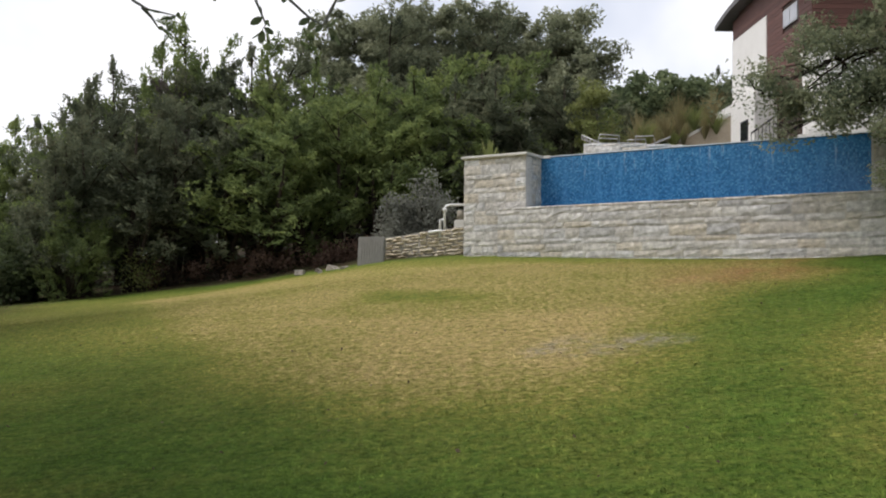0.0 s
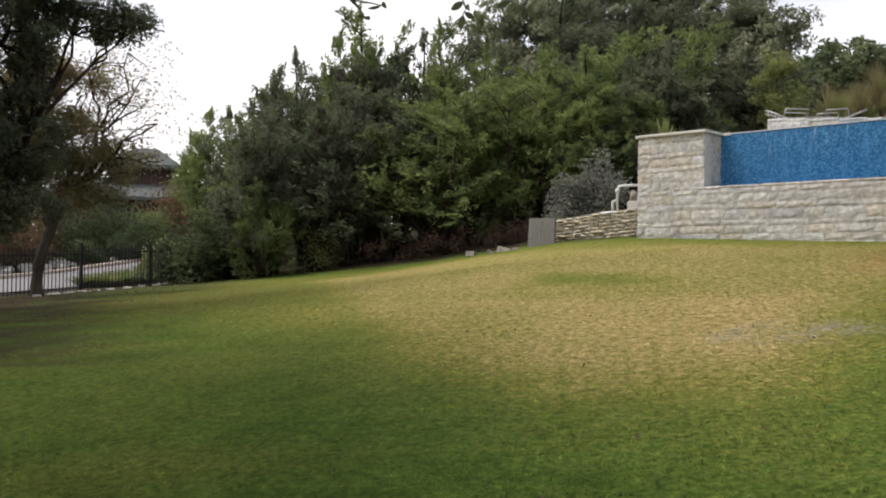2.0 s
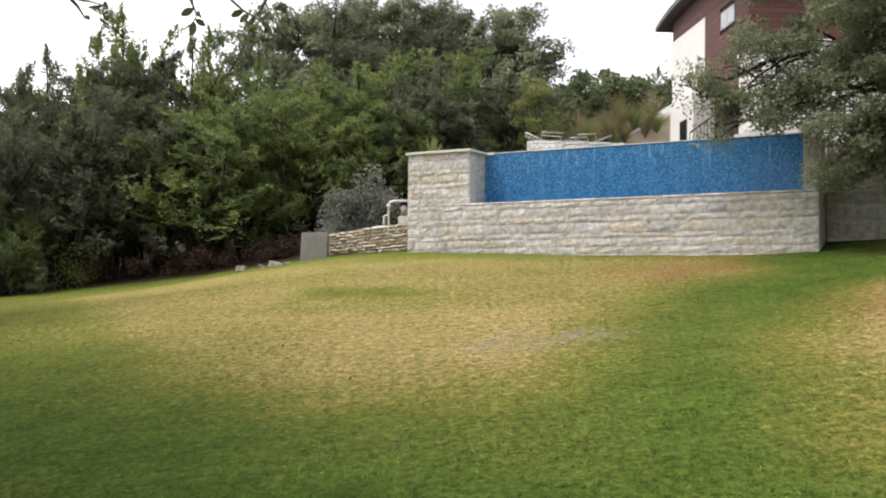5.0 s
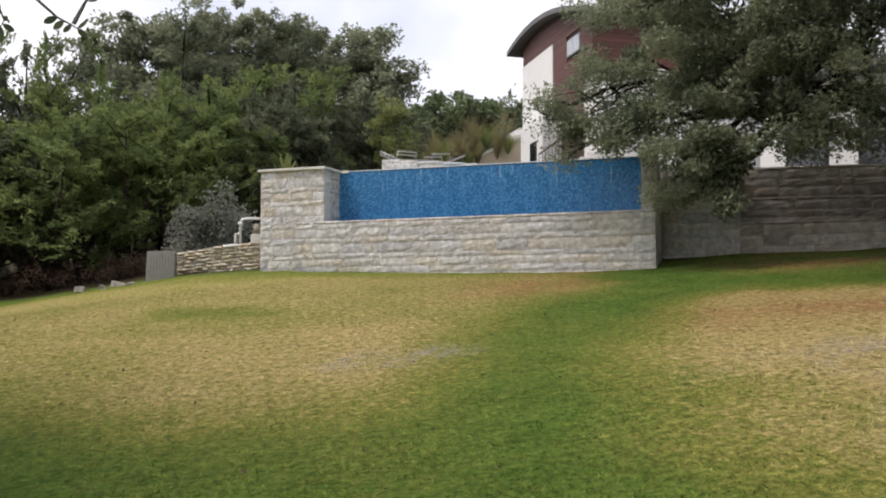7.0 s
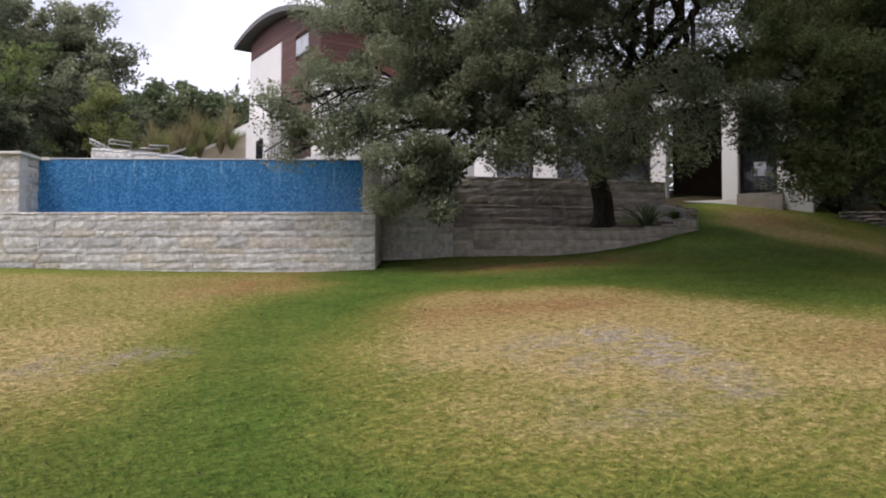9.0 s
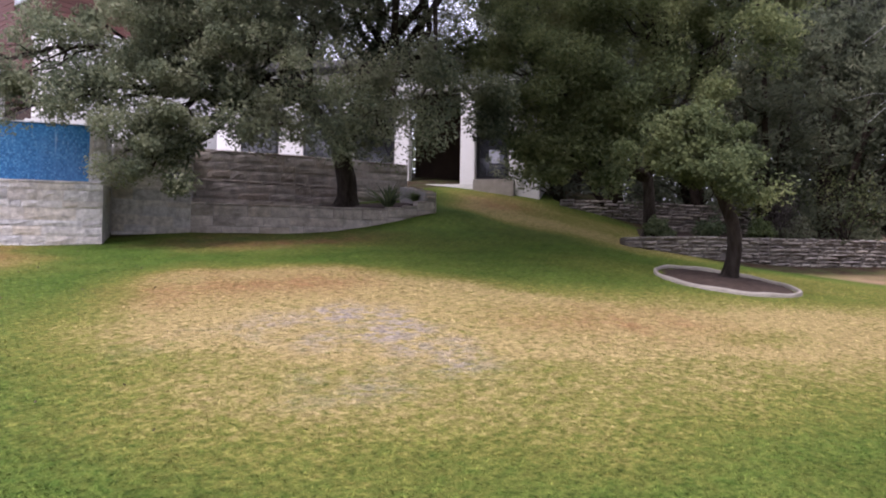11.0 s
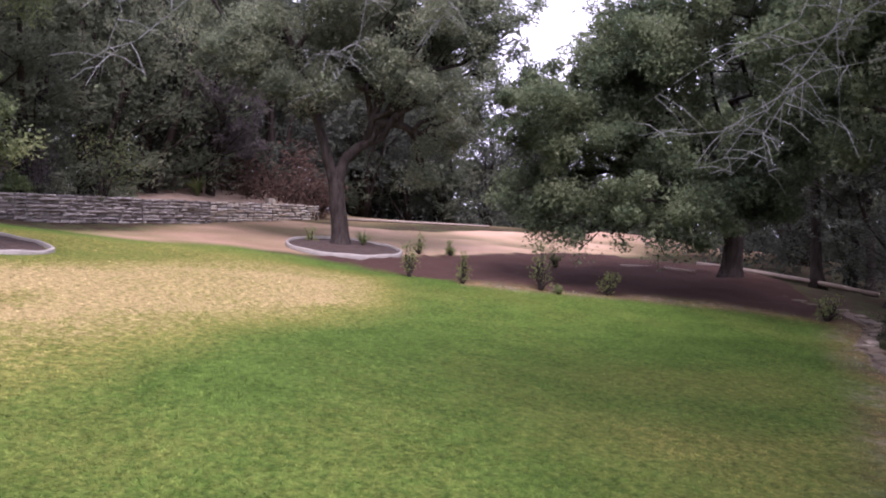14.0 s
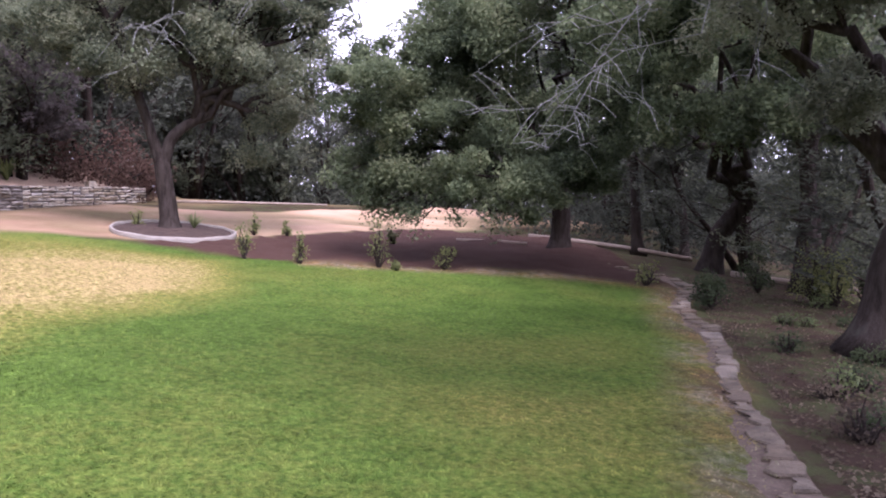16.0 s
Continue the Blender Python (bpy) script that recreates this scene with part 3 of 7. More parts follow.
BARE = [[(5.6, 6.8), (6.5, 6.9), (7.0, 6.3), (5.9, 5.5), (5.1, 5.1), (4.9, 5.6)], [(5.6, 5.5), (6.2, 5.4), (6.0, 4.6), (5.3, 4.4), (5.2, 5.0)], [(5.4, 7.1), (5.8, 6.8), (5.4, 6.3), (5.1, 6.6)], [(3.75, 6.95), (4.2, 6.8), (3.95, 6.4), (3.65, 6.6)], [(4.5, 6.85), (5.0, 6.45), (4.8, 6.2), (4.35, 6.6)], [(4.5, 5.0), (4.9, 4.8), (4.7, 4.4), (4.3, 4.6)], [(1.0, 9.0), (2.0, 9.5), (2.4, 8.9), (1.2, 8.5)]]


def zones(x, y):
    """Shares of lawn, dry grass, and so on at each place."""
    wx, wy = x + 0.32 * wobble(x, y, 1.6, 1), y + 0.32 * wobble(x, y, 1.6, 2)
    lawn = inside(x + 0.12 * wobble(x, y, 3, 3), y + 0.12 * wobble(x, y, 3, 4), LAWN, 0.22)
    dry = np.clip(0.10 + 0.10 * wobble(x, y, 1.3, 9) + 0.05 * wobble(x, y, 4.0, 19), 0, 0.28)
    dry *= 1 - 0.2 * np.clip((0.6 * x - 1.0 - y) / 3.0, 0, 1)      # greener towards the oaks
    for p, share, soft in DRY:
        dry = np.maximum(dry, share * (1 + 0.18 * wobble(x, y, 2.1, 5)) * inside(wx, wy, p, soft))
    for p in LUSH:
        dry *= 1 - 0.5 * inside(wx, wy, p, 0.35)
    rust = np.zeros_like(x)
    for p in RUST:
        rust = np.maximum(rust, inside(wx, wy, p, 0.6))
    rust *= np.clip(0.55 + 0.45 * wobble(x, y, 4.5, 7), 0, 0.9)
    bare = np.zeros_like(x)
    for p in BARE:
        bare = np.maximum(bare, inside(x + 0.3 * wobble(x, y, 4, 11), y + 0.3 * wobble(x, y, 4, 12), p, 0.3))
    bare *= np.clip(0.5 + 0.7 * wobble(x, y, 4.0, 8) + 0.5 * wobble(x, y, 9.0, 18), 0, 0.9)
    sand, mulch = inside(wx, wy, SAND, 0.35), inside(x + 0.1 * wobble(x, y, 3, 3), y + 0.1 * wobble(x, y, 3, 4), MULCH, 0.15)
    sand = np.maximum(sand, 0.8 * np.clip(0.5 + wobble(x, y, 0.9, 17), 0, 1) * inside(x, y, [(24, 4), (26, 2), (25.6, 0.2), (31, -2.5), (33, -8), (44, -8), (44, 8), (30, 9)], 1.0))
    sand = sand * np.clip(0.75 + 0.5 * wobble(x, y, 1.2, 13), 0.35, 1) * (1 - mulch)
    litter = np.clip(1 - lawn - sand - mulch, 0, 1)
    # fallen leaves blown on the grass near the fence
    verge = np.where(y < 17, -12 + (17 - y) * 0.55, -12.0)
    litter = np.maximum(litter, 0.9 * np.clip(1 - (x - verge) / 3.2, 0, 1) * np.clip(0.62 + wobble(x, y, 3.1, 14), 0, 1) * (y > 9))
    rim = np.clip(1 - np.abs(inside(x, y, LAWN, 1.2) - 0.55) * 4, 0, 1) * (x > 3) * (y < -2)
    litter = np.maximum(litter, rim * np.clip(0.3 + 0.7 * wobble(x, y, 4.0, 15), 0, 0.8))
    rust = np.maximum(rust, rim * np.clip(0.7 + 0.6 * wobble(x, y, 3.0, 24), 0, 0.9))
    bare = np.maximum(bare, rim * np.clip(0.3 + 0.5 * wobble(x, y, 5.0, 16), 0, 0.6))
    return dict(lawn=lawn, dry=dry, rust=rust, bare=bare, sand=sand, mulch=mulch, litter=litter, earth=np.maximum(0.8 * inside(wx, wy, EARTH[0], 1.0), inside(wx, wy, EARTH[1], 0.4)) * np.clip(0.75 + 0.3 * wobble(x, y, 2.2, 27), 0, 1))


def axis(lo, hi, step, far):
    a = list(np.arange(lo, hi, step))
    s, v = step, hi
    while v < far:
        a.append(v)
        s *= 1.35
        v += s
    a.append(far)
    s, v, b = step, lo, []
    while v > -far:
        s *= 1.35
        v -= s
        b.append(v)
    return np.array(b[::-1] + a)


def build_ground():
    xs, ys = axis(-15, 29, 0.21, 900), axis(-11, 24, 0.21, 900)
    X, Y = np.meshgrid(xs, ys)
    x, y = X.ravel(), Y.ravel()
    z = heights(x, y) + 0.010 * wobble(x, y, 2.0, 21)
    zn = zones(x, y)
    z += 0.07 * zn["mulch"] * (0.3 + wobble(x, y, 4, 22)) - 0.10 * np.clip(1 - zn["lawn"] - zn["mulch"] - zn["sand"], 0, 1) * (x > 2) * (y < 0)
    nx, ny = len(xs), len(ys)
    idx = np.arange(nx * ny).reshape(ny, nx)
    quads = np.stack([idx[:-1, :-1], idx[:-1, 1:], idx[1:, 1:], idx[1:, :-1]], -1).reshape(-1, 4)
    me = bpy.data.meshes.new("ground")
    me.vertices.add(len(x))
    me.vertices.foreach_set("co", np.stack([x, y, z], 1).astype(np.float32).ravel())
    me.loops.add(quads.size)
    me.loops.foreach_set("vertex_index", quads.astype(np.int32).ravel())
    me.polygons.add(len(quads))
    me.polygons.foreach_set("loop_start", np.arange(0, quads.size, 4, dtype=np.int32))
    me.polygons.foreach_set("loop_total", np.full(len(quads), 4, dtype=np.int32))
    me.polygons.foreach_set("use_smooth", np.ones(len(quads), bool))
    me.update()
    for key in ("dry", "rust", "bare", "sand", "mulch", "litter", "earth"):
        a = me.attributes.new(key, "FLOAT", "POINT")
        a.data.foreach_set("value", zn[key].astype(np.float32))
    tagged(part("ground", me, M_GROUND), "sloping mown lawn with straw patches, sand path and leaf litter", "ground", kind="structure")


build_ground()


def build_grass():
    """Mown blades over the part of the lawn that lies nearest."""
    n = 430000
    rad, ang = 3.4 + 13.5 * rng.random(n) ** 1.05, np.radians(rng.uniform(-45, 140, n))
    x, y = rad * np.sin(ang), rad * np.cos(ang)
    zn = zones(x, y)
    keep = (rng.random(n) < zn["lawn"] * (1 - 0.6 * zn["bare"]) * (1 - 0.8 * zn["litter"])) & (zn["lawn"] > 0.3)
    x, y, rad = x[keep], y[keep], rad[keep]
    zn = {k: v[keep] for k, v in zn.items()}
    n = len(x)
    z = heights(x, y) + 0.010 * wobble(x, y, 2.0, 21)
    clump = np.clip(0.5 + 0.5 * wobble(x, y, 7.0, 31) + 0.6 * wobble(x, y, 19.0, 32) + 0.5 * wobble(x, y, 41.0, 33), 0, 1)
    h = rng.uniform(0.006, 0.016, n) * (0.6 + 0.8 * clump)
    w = rng.uniform(0.003, 0.005, n) * (0.65 + 0.09 * rad)
    b, lean = rng.uniform(0, 6.283, n), rng.uniform(0.012, 0.035, n)
    a = b + 1.571 + rng.normal(0, 0.3, n)
    dx, dy = np.cos(a), np.sin(a)
    slope_z = heights(x + lean * np.cos(b), y + lean * np.sin(b)) + 0.010 * wobble(x, y, 2.0, 21)
    tip = np.stack([x + lean * np.cos(b), y + lean * np.sin(b), slope_z + h], 1)
    v = np.stack([np.stack([x - dx * w, y - dy * w, z + 0.001], 1), np.stack([x + dx * w, y + dy * w, z + 0.001], 1), tip], 1).reshape(-1, 3)
    me = fast_mesh("grass", v, 3)
    zn["tone"] = rng.uniform(0.74, 1.42, n) * (0.86 + 0.28 * clump)
    for key in ("dry", "rust", "bare", "tone"):
        me.attributes.new(key, "FLOAT", "POINT").data.foreach_set("value", np.repeat(zn[key], 3).astype(np.float32))
    tagged(part("lawn_grass", me, M_BLADE), "short mown lawn grass, part green part straw", "grass", kind="stuff")


build_grass()


# ---- stone walls ----
def rough_blocks(name, count, depth=0.10, corner=0.10, seed=3):
    """Unit stones, x and z from 0 to 1, rough face at y = 0, back at y = 1."""
    r = random.Random(seed)
    out = []
    for _ in range(count):
        nx, nz = 4, 3
        verts, faces = [], []
        for j in range(nz + 1):
            for i in range(nx + 1):
                edge = i in (0, nx) or j in (0, nz)
                x = i / nx + (0 if i in (0, nx) else r.uniform(-0.06, 0.06))
                z = j / nz + (0 if j in (0, nz) else r.uniform(-0.07, 0.07))
                if edge:
                    x = min(1, max(0, x + r.uniform(-0.012, 0.012)))
                    z = min(1, max(0, z + r.uniform(-0.03, 0.03)))
                y = corner + r.uniform(0, 0.04) if edge else r.uniform(-depth, depth * 0.6)
                verts.append((x, y, z))
        for j in range(nz):
            for i in range(nx):
                k = j * (nx + 1) + i
                faces.append((k, k + 1, k + nx + 2, k + nx + 1))
        rim = [i for i in range(nx + 1)] + [(j + 1) * (nx + 1) - 1 for j in range(1, nz + 1)] + [nz * (nx + 1) + i for i in range(nx - 1, -1, -1)] + [j * (nx + 1) for j in range(nz - 1, 0, -1)]
        o = len(verts)
        for k in rim:
            verts.append((verts[k][0], 1.0, verts[k][2]))
        n = len(rim)
        for q in range(n):
            faces.append((rim[q], o + q, o + (q + 1) % n, rim[(q + 1) % n]))
        faces.append(tuple(range(o, o + n)))
        out.append(mesh_of(name, verts, faces))
    return out


LIME_BLOCKS = rough_blocks("limestone_block", 18, 0.034, 0.014, 3)
OLD_BLOCKS = rough_blocks("weathered_and_shaded_block", 8, 0.06, 0.04, 4)
DRY_BLOCKS = rough_blocks("dry_stone", 10, 0.16, 0.16, 5)
PALE_BLOCKS = rough_blocks("pale_dry_stone", 8, 0.16, 0.16, 6)
for pool_of, mm in ((LIME_BLOCKS, M_LIME), (OLD_BLOCKS, M_LIMEOLD), (DRY_BLOCKS, M_DRY), (PALE_BLOCKS, M_DRYLIGHT)):
    for me_ in pool_of:
        me_.materials.append(mm)


def stone_wall(name, label, points, base, tops, courses, blocks, core_mat, thick=0.3, lengths=(0.3, 0.75), gap=0.008, piece="stone_block", uneven=0.0, follow=False, seed=1, proud=0.02, full=()):
    """A wall along points (face on the right-hand side); base: foot height or heights; tops: height at each point; courses: repeating course heights from the top down."""
    r = random.Random(seed)
    root = None
    cores, jobs = [], []
    bases = base if isinstance(base, (list, tuple)) else [base] * len(points)
    for i in range(len(points) - 1):
        a, b = Vector((*points[i], 0)), Vector((*points[i + 1], 0))
        d = b - a
        L = d.length
        d.normalize()
        inn = Vector((-d.y, d.x, 0))
        ta, tb, ba, bb = tops[i], tops[i + 1], bases[i], bases[i + 1]
        g = proud + 0.02
        cut0 = 0.045 if i - 1 in full and i not in full else 0.0     # leave the corner to the wall that runs through
        cut1 = 0.045 if i + 1 in full and i not in full else 0.0
        v = []
        for s, t_, b_ in ((2 * cut0, ta, ba), (L - 2 * cut1, tb, bb)):
            for q, zz in ((g, b_), (thick, b_), (thick, t_ - 0.012), (g, t_ - 0.012)):
                v.append(a + d * s + inn * q + Vector((0, 0, zz)))
        cores.append((v, [(3, 2, 1, 0), (4, 5, 6, 7), (0, 1, 5, 4), (1, 2, 6, 5), (2, 3, 7, 6), (3, 0, 4, 7)]))
        drop, k = 0.0, 0
        while True:
            h = courses[k % len(courses)] * r.uniform(0.92, 1.08)
            k += 1
            if drop > max(ta - ba, tb - bb):
                break
            x = -r.uniform(0, lengths[0]) if (i > 0 or uneven) else 0.0
            x = max(x, cut0)
            first = True
            while x < L - cut1 - 0.02:
                w = r.uniform(*lengths) * (r.uniform(0.4, 1.0) if first else 1)
                first = False
                if L - cut1 - x - w < lengths[0] * 0.6:
                    w = L - cut1 - x
                mid = min(1, (x + w / 2) / L)
                zt = ta + (tb - ta) * mid - drop + r.uniform(-uneven, uneven)
                zb = ba + (bb - ba) * mid
                if zt > zb + 0.03:
                    slope = (tb - ta) / L if follow else 0.0
                    jobs.append((a + d * (x + gap / 2), d, inn, w - gap, h - gap, zt - h + gap / 2 - (slope * w / 2 if follow else 0), slope))
                x += w
            drop += h
    v, f = join_data(cores)
    root = tagged(part(name, mesh_of(name, v, f), core_mat), label, "wall", kind="structure")
    for p, d, inn, w, h, z, slope in jobs:
        push = r.uniform(0, proud)
        m = Matrix(((d.x * w, inn.x * (thick * 0.8), 0, p.x + inn.x * push), (d.y * w, inn.y * (thick * 0.8), 0, p.y + inn.y * push), (slope * w, 0, h, z), (0, 0, 0, 1)))
        part(piece, r.choice(blocks), None, root, m=m)
    return root


# ---- the pool, its terrace and walls ----
POOL = Matrix.Translation((1.18, 18.56, 0)) @ pose(0, 0, 0, 0, 0, -33.63)


def pw(x, y):
    """Pool axes (along the spill wall, and inwards) to the plan."""
    p = POOL @ Vector((x, y, 0))
    return p.x, p.y


POOL_COURSES = (0.055, 0.19, 0.20, 0.17, 0.22, 0.21, 0.19, 0.2)
stone_wall("catch_basin_wall", "low rough-cut pale limestone wall below the blue pool edge", [pw(0, 0), pw(7.57, 0), pw(7.57, 1.3)], 1.4, [3.0, 3.05, 3.05], (0.055, 0.11, 0.19, 0.12, 0.20, 0.10, 0.18, 0.14, 0.19), LIME_BLOCKS, M_MORTAR, 0.3, (0.16, 0.85), 0.003, seed=4, proud=0.01, full=(0,))
stone_wall("pool_pillar", "square rough limestone pillar beside the pool spill wall", [pw(-0.97, 1.2), pw(-0.97, 0.15), pw(0.61, 0.15), pw(0.61, 1.2)], 1.4, [4.15] * 4, (0.17, 0.21, 0.11, 0.19, 0.12, 0.20, 0.18, 0.12, 0.19), LIME_BLOCKS, M_MORTAR, 0.3, (0.2, 0.7), 0.003, seed=9, proud=0.01, full=(1,))
cap = thing("pillar_cap", "flat pale limestone cap slab on the pillar", "cap stone", POOL)
part("slab", box(-1.02, 0.66, 0.10, 1.3, 4.145, 4.205, 0.012), M_CAP, cap)
part("slab", box(0.66, 0.84, 0.86, 1.3, 4.14, 4.20, 0.01), M_CAP, cap)
pool = thing("infinity_pool", "infinity pool with a blue glass mosaic spill wall", "pool", POOL)
part("spill_wall", box(0.5, 7.34, 0.9, 1.2, 2.5, 4.165, 0.012), M_MOSAIC, pool, "blue glass mosaic spill wall")
part("spill_edge", box(0.62, 7.34, 0.885, 1.205, 4.167, 4.190, 0.006), M_SPILL, pool, "thin bright sheet of water on the spill edge")
part("water", box(0.6, 7.3, 1.21, 6.4, 4.0, 4.175), M_WATER, pool, "still blue pool water")
part("basin_water", box(0.3, 7.5, 0.32, 0.89, 2.5, 2.86), M_WATER, pool, "water in the catch basin")
part("deck", box(0.3, 9.0, 6.4, 12.5, 1.5, 4.25, 0.02), M_CAP, pool, "pale stone pool deck")
part("side_deck", box(-0.8, 0.59, 1.31, 6.4, 1.5, 3.95, 0.02), M_CAP, pool, "pale stone deck beside the water")
part("side_deck", box(7.36, 9.0, 1.85, 6.4, 1.5, 3.95, 0.02), M_CAP, pool, "pale stone deck beside the water")
stone_wall("pool_side_wall", "tall limestone wall beside the pool spill edge", [pw(7.33, 0.45), pw(7.56, 0.45), pw(7.56, 1.5), pw(9.02, 1.5), pw(9.02, 4.2)], 1.6, [4.2, 4.2, 4.05, 4.0, 4.1], (0.06, 0.2, 0.12, 0.18, 0.21, 0.13), LIME_BLOCKS, M_MORTAR, 0.3, (0.2, 0.75), 0.004, seed=12, full=(0, 2))
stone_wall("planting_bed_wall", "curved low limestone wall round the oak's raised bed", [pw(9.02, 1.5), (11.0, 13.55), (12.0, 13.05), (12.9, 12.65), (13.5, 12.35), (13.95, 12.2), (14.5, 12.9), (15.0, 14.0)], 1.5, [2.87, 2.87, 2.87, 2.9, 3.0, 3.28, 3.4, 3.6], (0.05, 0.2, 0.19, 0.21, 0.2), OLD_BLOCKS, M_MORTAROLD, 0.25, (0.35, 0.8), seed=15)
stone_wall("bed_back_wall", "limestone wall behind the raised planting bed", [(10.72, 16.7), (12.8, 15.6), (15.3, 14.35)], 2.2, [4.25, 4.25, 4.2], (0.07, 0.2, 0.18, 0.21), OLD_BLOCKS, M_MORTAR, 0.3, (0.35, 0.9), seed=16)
bed = mesh_of("bed_soil", [(9.5, 15.0, 2.80), (11.1, 13.8, 2.80), (12.9, 12.9, 2.82), (13.85, 12.5, 3.0), (14.7, 13.9, 3.2), (15.4, 14.2, 3.25), (12.8, 15.7, 3.0), (11.2, 16.5, 2.95), (12.3, 14.4, 2.98)],
              [(0, 1, 8), (1, 2, 8), (2, 3, 8), (3, 4, 8), (4, 5, 8), (5, 6, 8), (6, 7, 8), (7, 0, 8)], True)
tagged(part("planting_bed_soil", bed, M_SOIL), "dark mulch soil in the raised stone bed", "soil", kind="structure")
stone_wall("terrace_wall", "low weathered limestone wall on the pool terrace", [pw(-0.5, 5.6), pw(2.7, 5.2), pw(4.2, 7.5)], 3.6, [5.2, 4.85, 4.5], (0.08, 0.2, 0.2), LIME_BLOCKS, M_MORTAR, 0.3, (0.4, 0.9), seed=21, follow=True)

# dry-stacked walls
stone_wall("garden_dry_wall", "pale dry-stacked limestone garden wall", [(-1.45, 20.9), (-0.6, 20.35), (0.45, 19.7)], 1.4, [2.42, 2.55, 2.66], (0.075, 0.085, 0.07, 0.09), PALE_BLOCKS, M_MORTAROLD, 0.35, (0.2, 0.5), 0.009, "dry_stone", 0.012, True, 31, 0.05)
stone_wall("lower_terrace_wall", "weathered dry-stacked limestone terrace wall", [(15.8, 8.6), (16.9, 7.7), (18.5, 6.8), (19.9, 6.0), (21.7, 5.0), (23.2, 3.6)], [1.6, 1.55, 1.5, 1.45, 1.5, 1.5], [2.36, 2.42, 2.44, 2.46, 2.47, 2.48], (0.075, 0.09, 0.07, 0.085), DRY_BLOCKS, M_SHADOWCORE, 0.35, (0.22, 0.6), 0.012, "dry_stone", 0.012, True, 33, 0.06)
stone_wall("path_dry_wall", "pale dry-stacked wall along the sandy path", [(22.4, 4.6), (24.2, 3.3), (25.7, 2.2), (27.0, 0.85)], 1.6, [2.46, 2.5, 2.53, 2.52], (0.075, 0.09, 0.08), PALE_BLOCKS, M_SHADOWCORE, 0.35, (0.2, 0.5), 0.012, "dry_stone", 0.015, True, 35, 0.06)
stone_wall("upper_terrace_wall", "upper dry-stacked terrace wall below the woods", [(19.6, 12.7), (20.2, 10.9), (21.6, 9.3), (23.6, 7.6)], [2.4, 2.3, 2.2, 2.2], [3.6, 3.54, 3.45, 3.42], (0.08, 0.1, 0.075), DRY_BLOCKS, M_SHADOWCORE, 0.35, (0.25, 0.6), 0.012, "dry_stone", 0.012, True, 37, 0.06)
loose = thing("loose_stone", "pale loose stone lying on the dry wall", "stone", pose(25.9, 2.15, 2.52, 0, 0, 30))
part("stone", PALE_BLOCKS[0], None, loose, m=Matrix.Diagonal((0.3, 0.25, 0.16, 1)))


def terrace_fill():
    for name, label, mat, v, mid in (("terrace_soil", "dark planted soil behind the dry-stacked wall", M_SOIL, [(15.9, 8.75, 2.05), (17.0, 7.9, 2.34), (18.6, 7.0, 2.36), (20.0, 6.2, 2.38), (21.9, 5.2, 2.40), (23.4, 6.0, 2.6), (25.0, 7.6, 2.75), (21.7, 9.5, 2.65), (20.2, 10.8, 2.75), (19.0, 11.2, 2.8)], (20.6, 7.7, 2.55)),
                                     ("sandy_bank", "pale sandy bank behind the dry-stacked wall", M_SANDBANK, [(21.9, 5.2, 2.40), (24.4, 3.6, 2.42), (27.1, 1.1, 2.44), (29.8, 3.2, 3.3), (28.4, 6.6, 3.5), (25.0, 7.6, 3.1), (23.4, 6.0, 2.6)], (25.6, 4.6, 2.86))):
        o = len(v)
        tagged(part(name, mesh_of(name, v + [mid], [(i, (i + 1) % o, o) for i in range(o)], True), mat), label, "soil", kind="structure")


terrace_fill()


# ---- the modern house ----
def roof_z(y):
    return 13.45 - 0.035 * (y - 35.9) ** 2


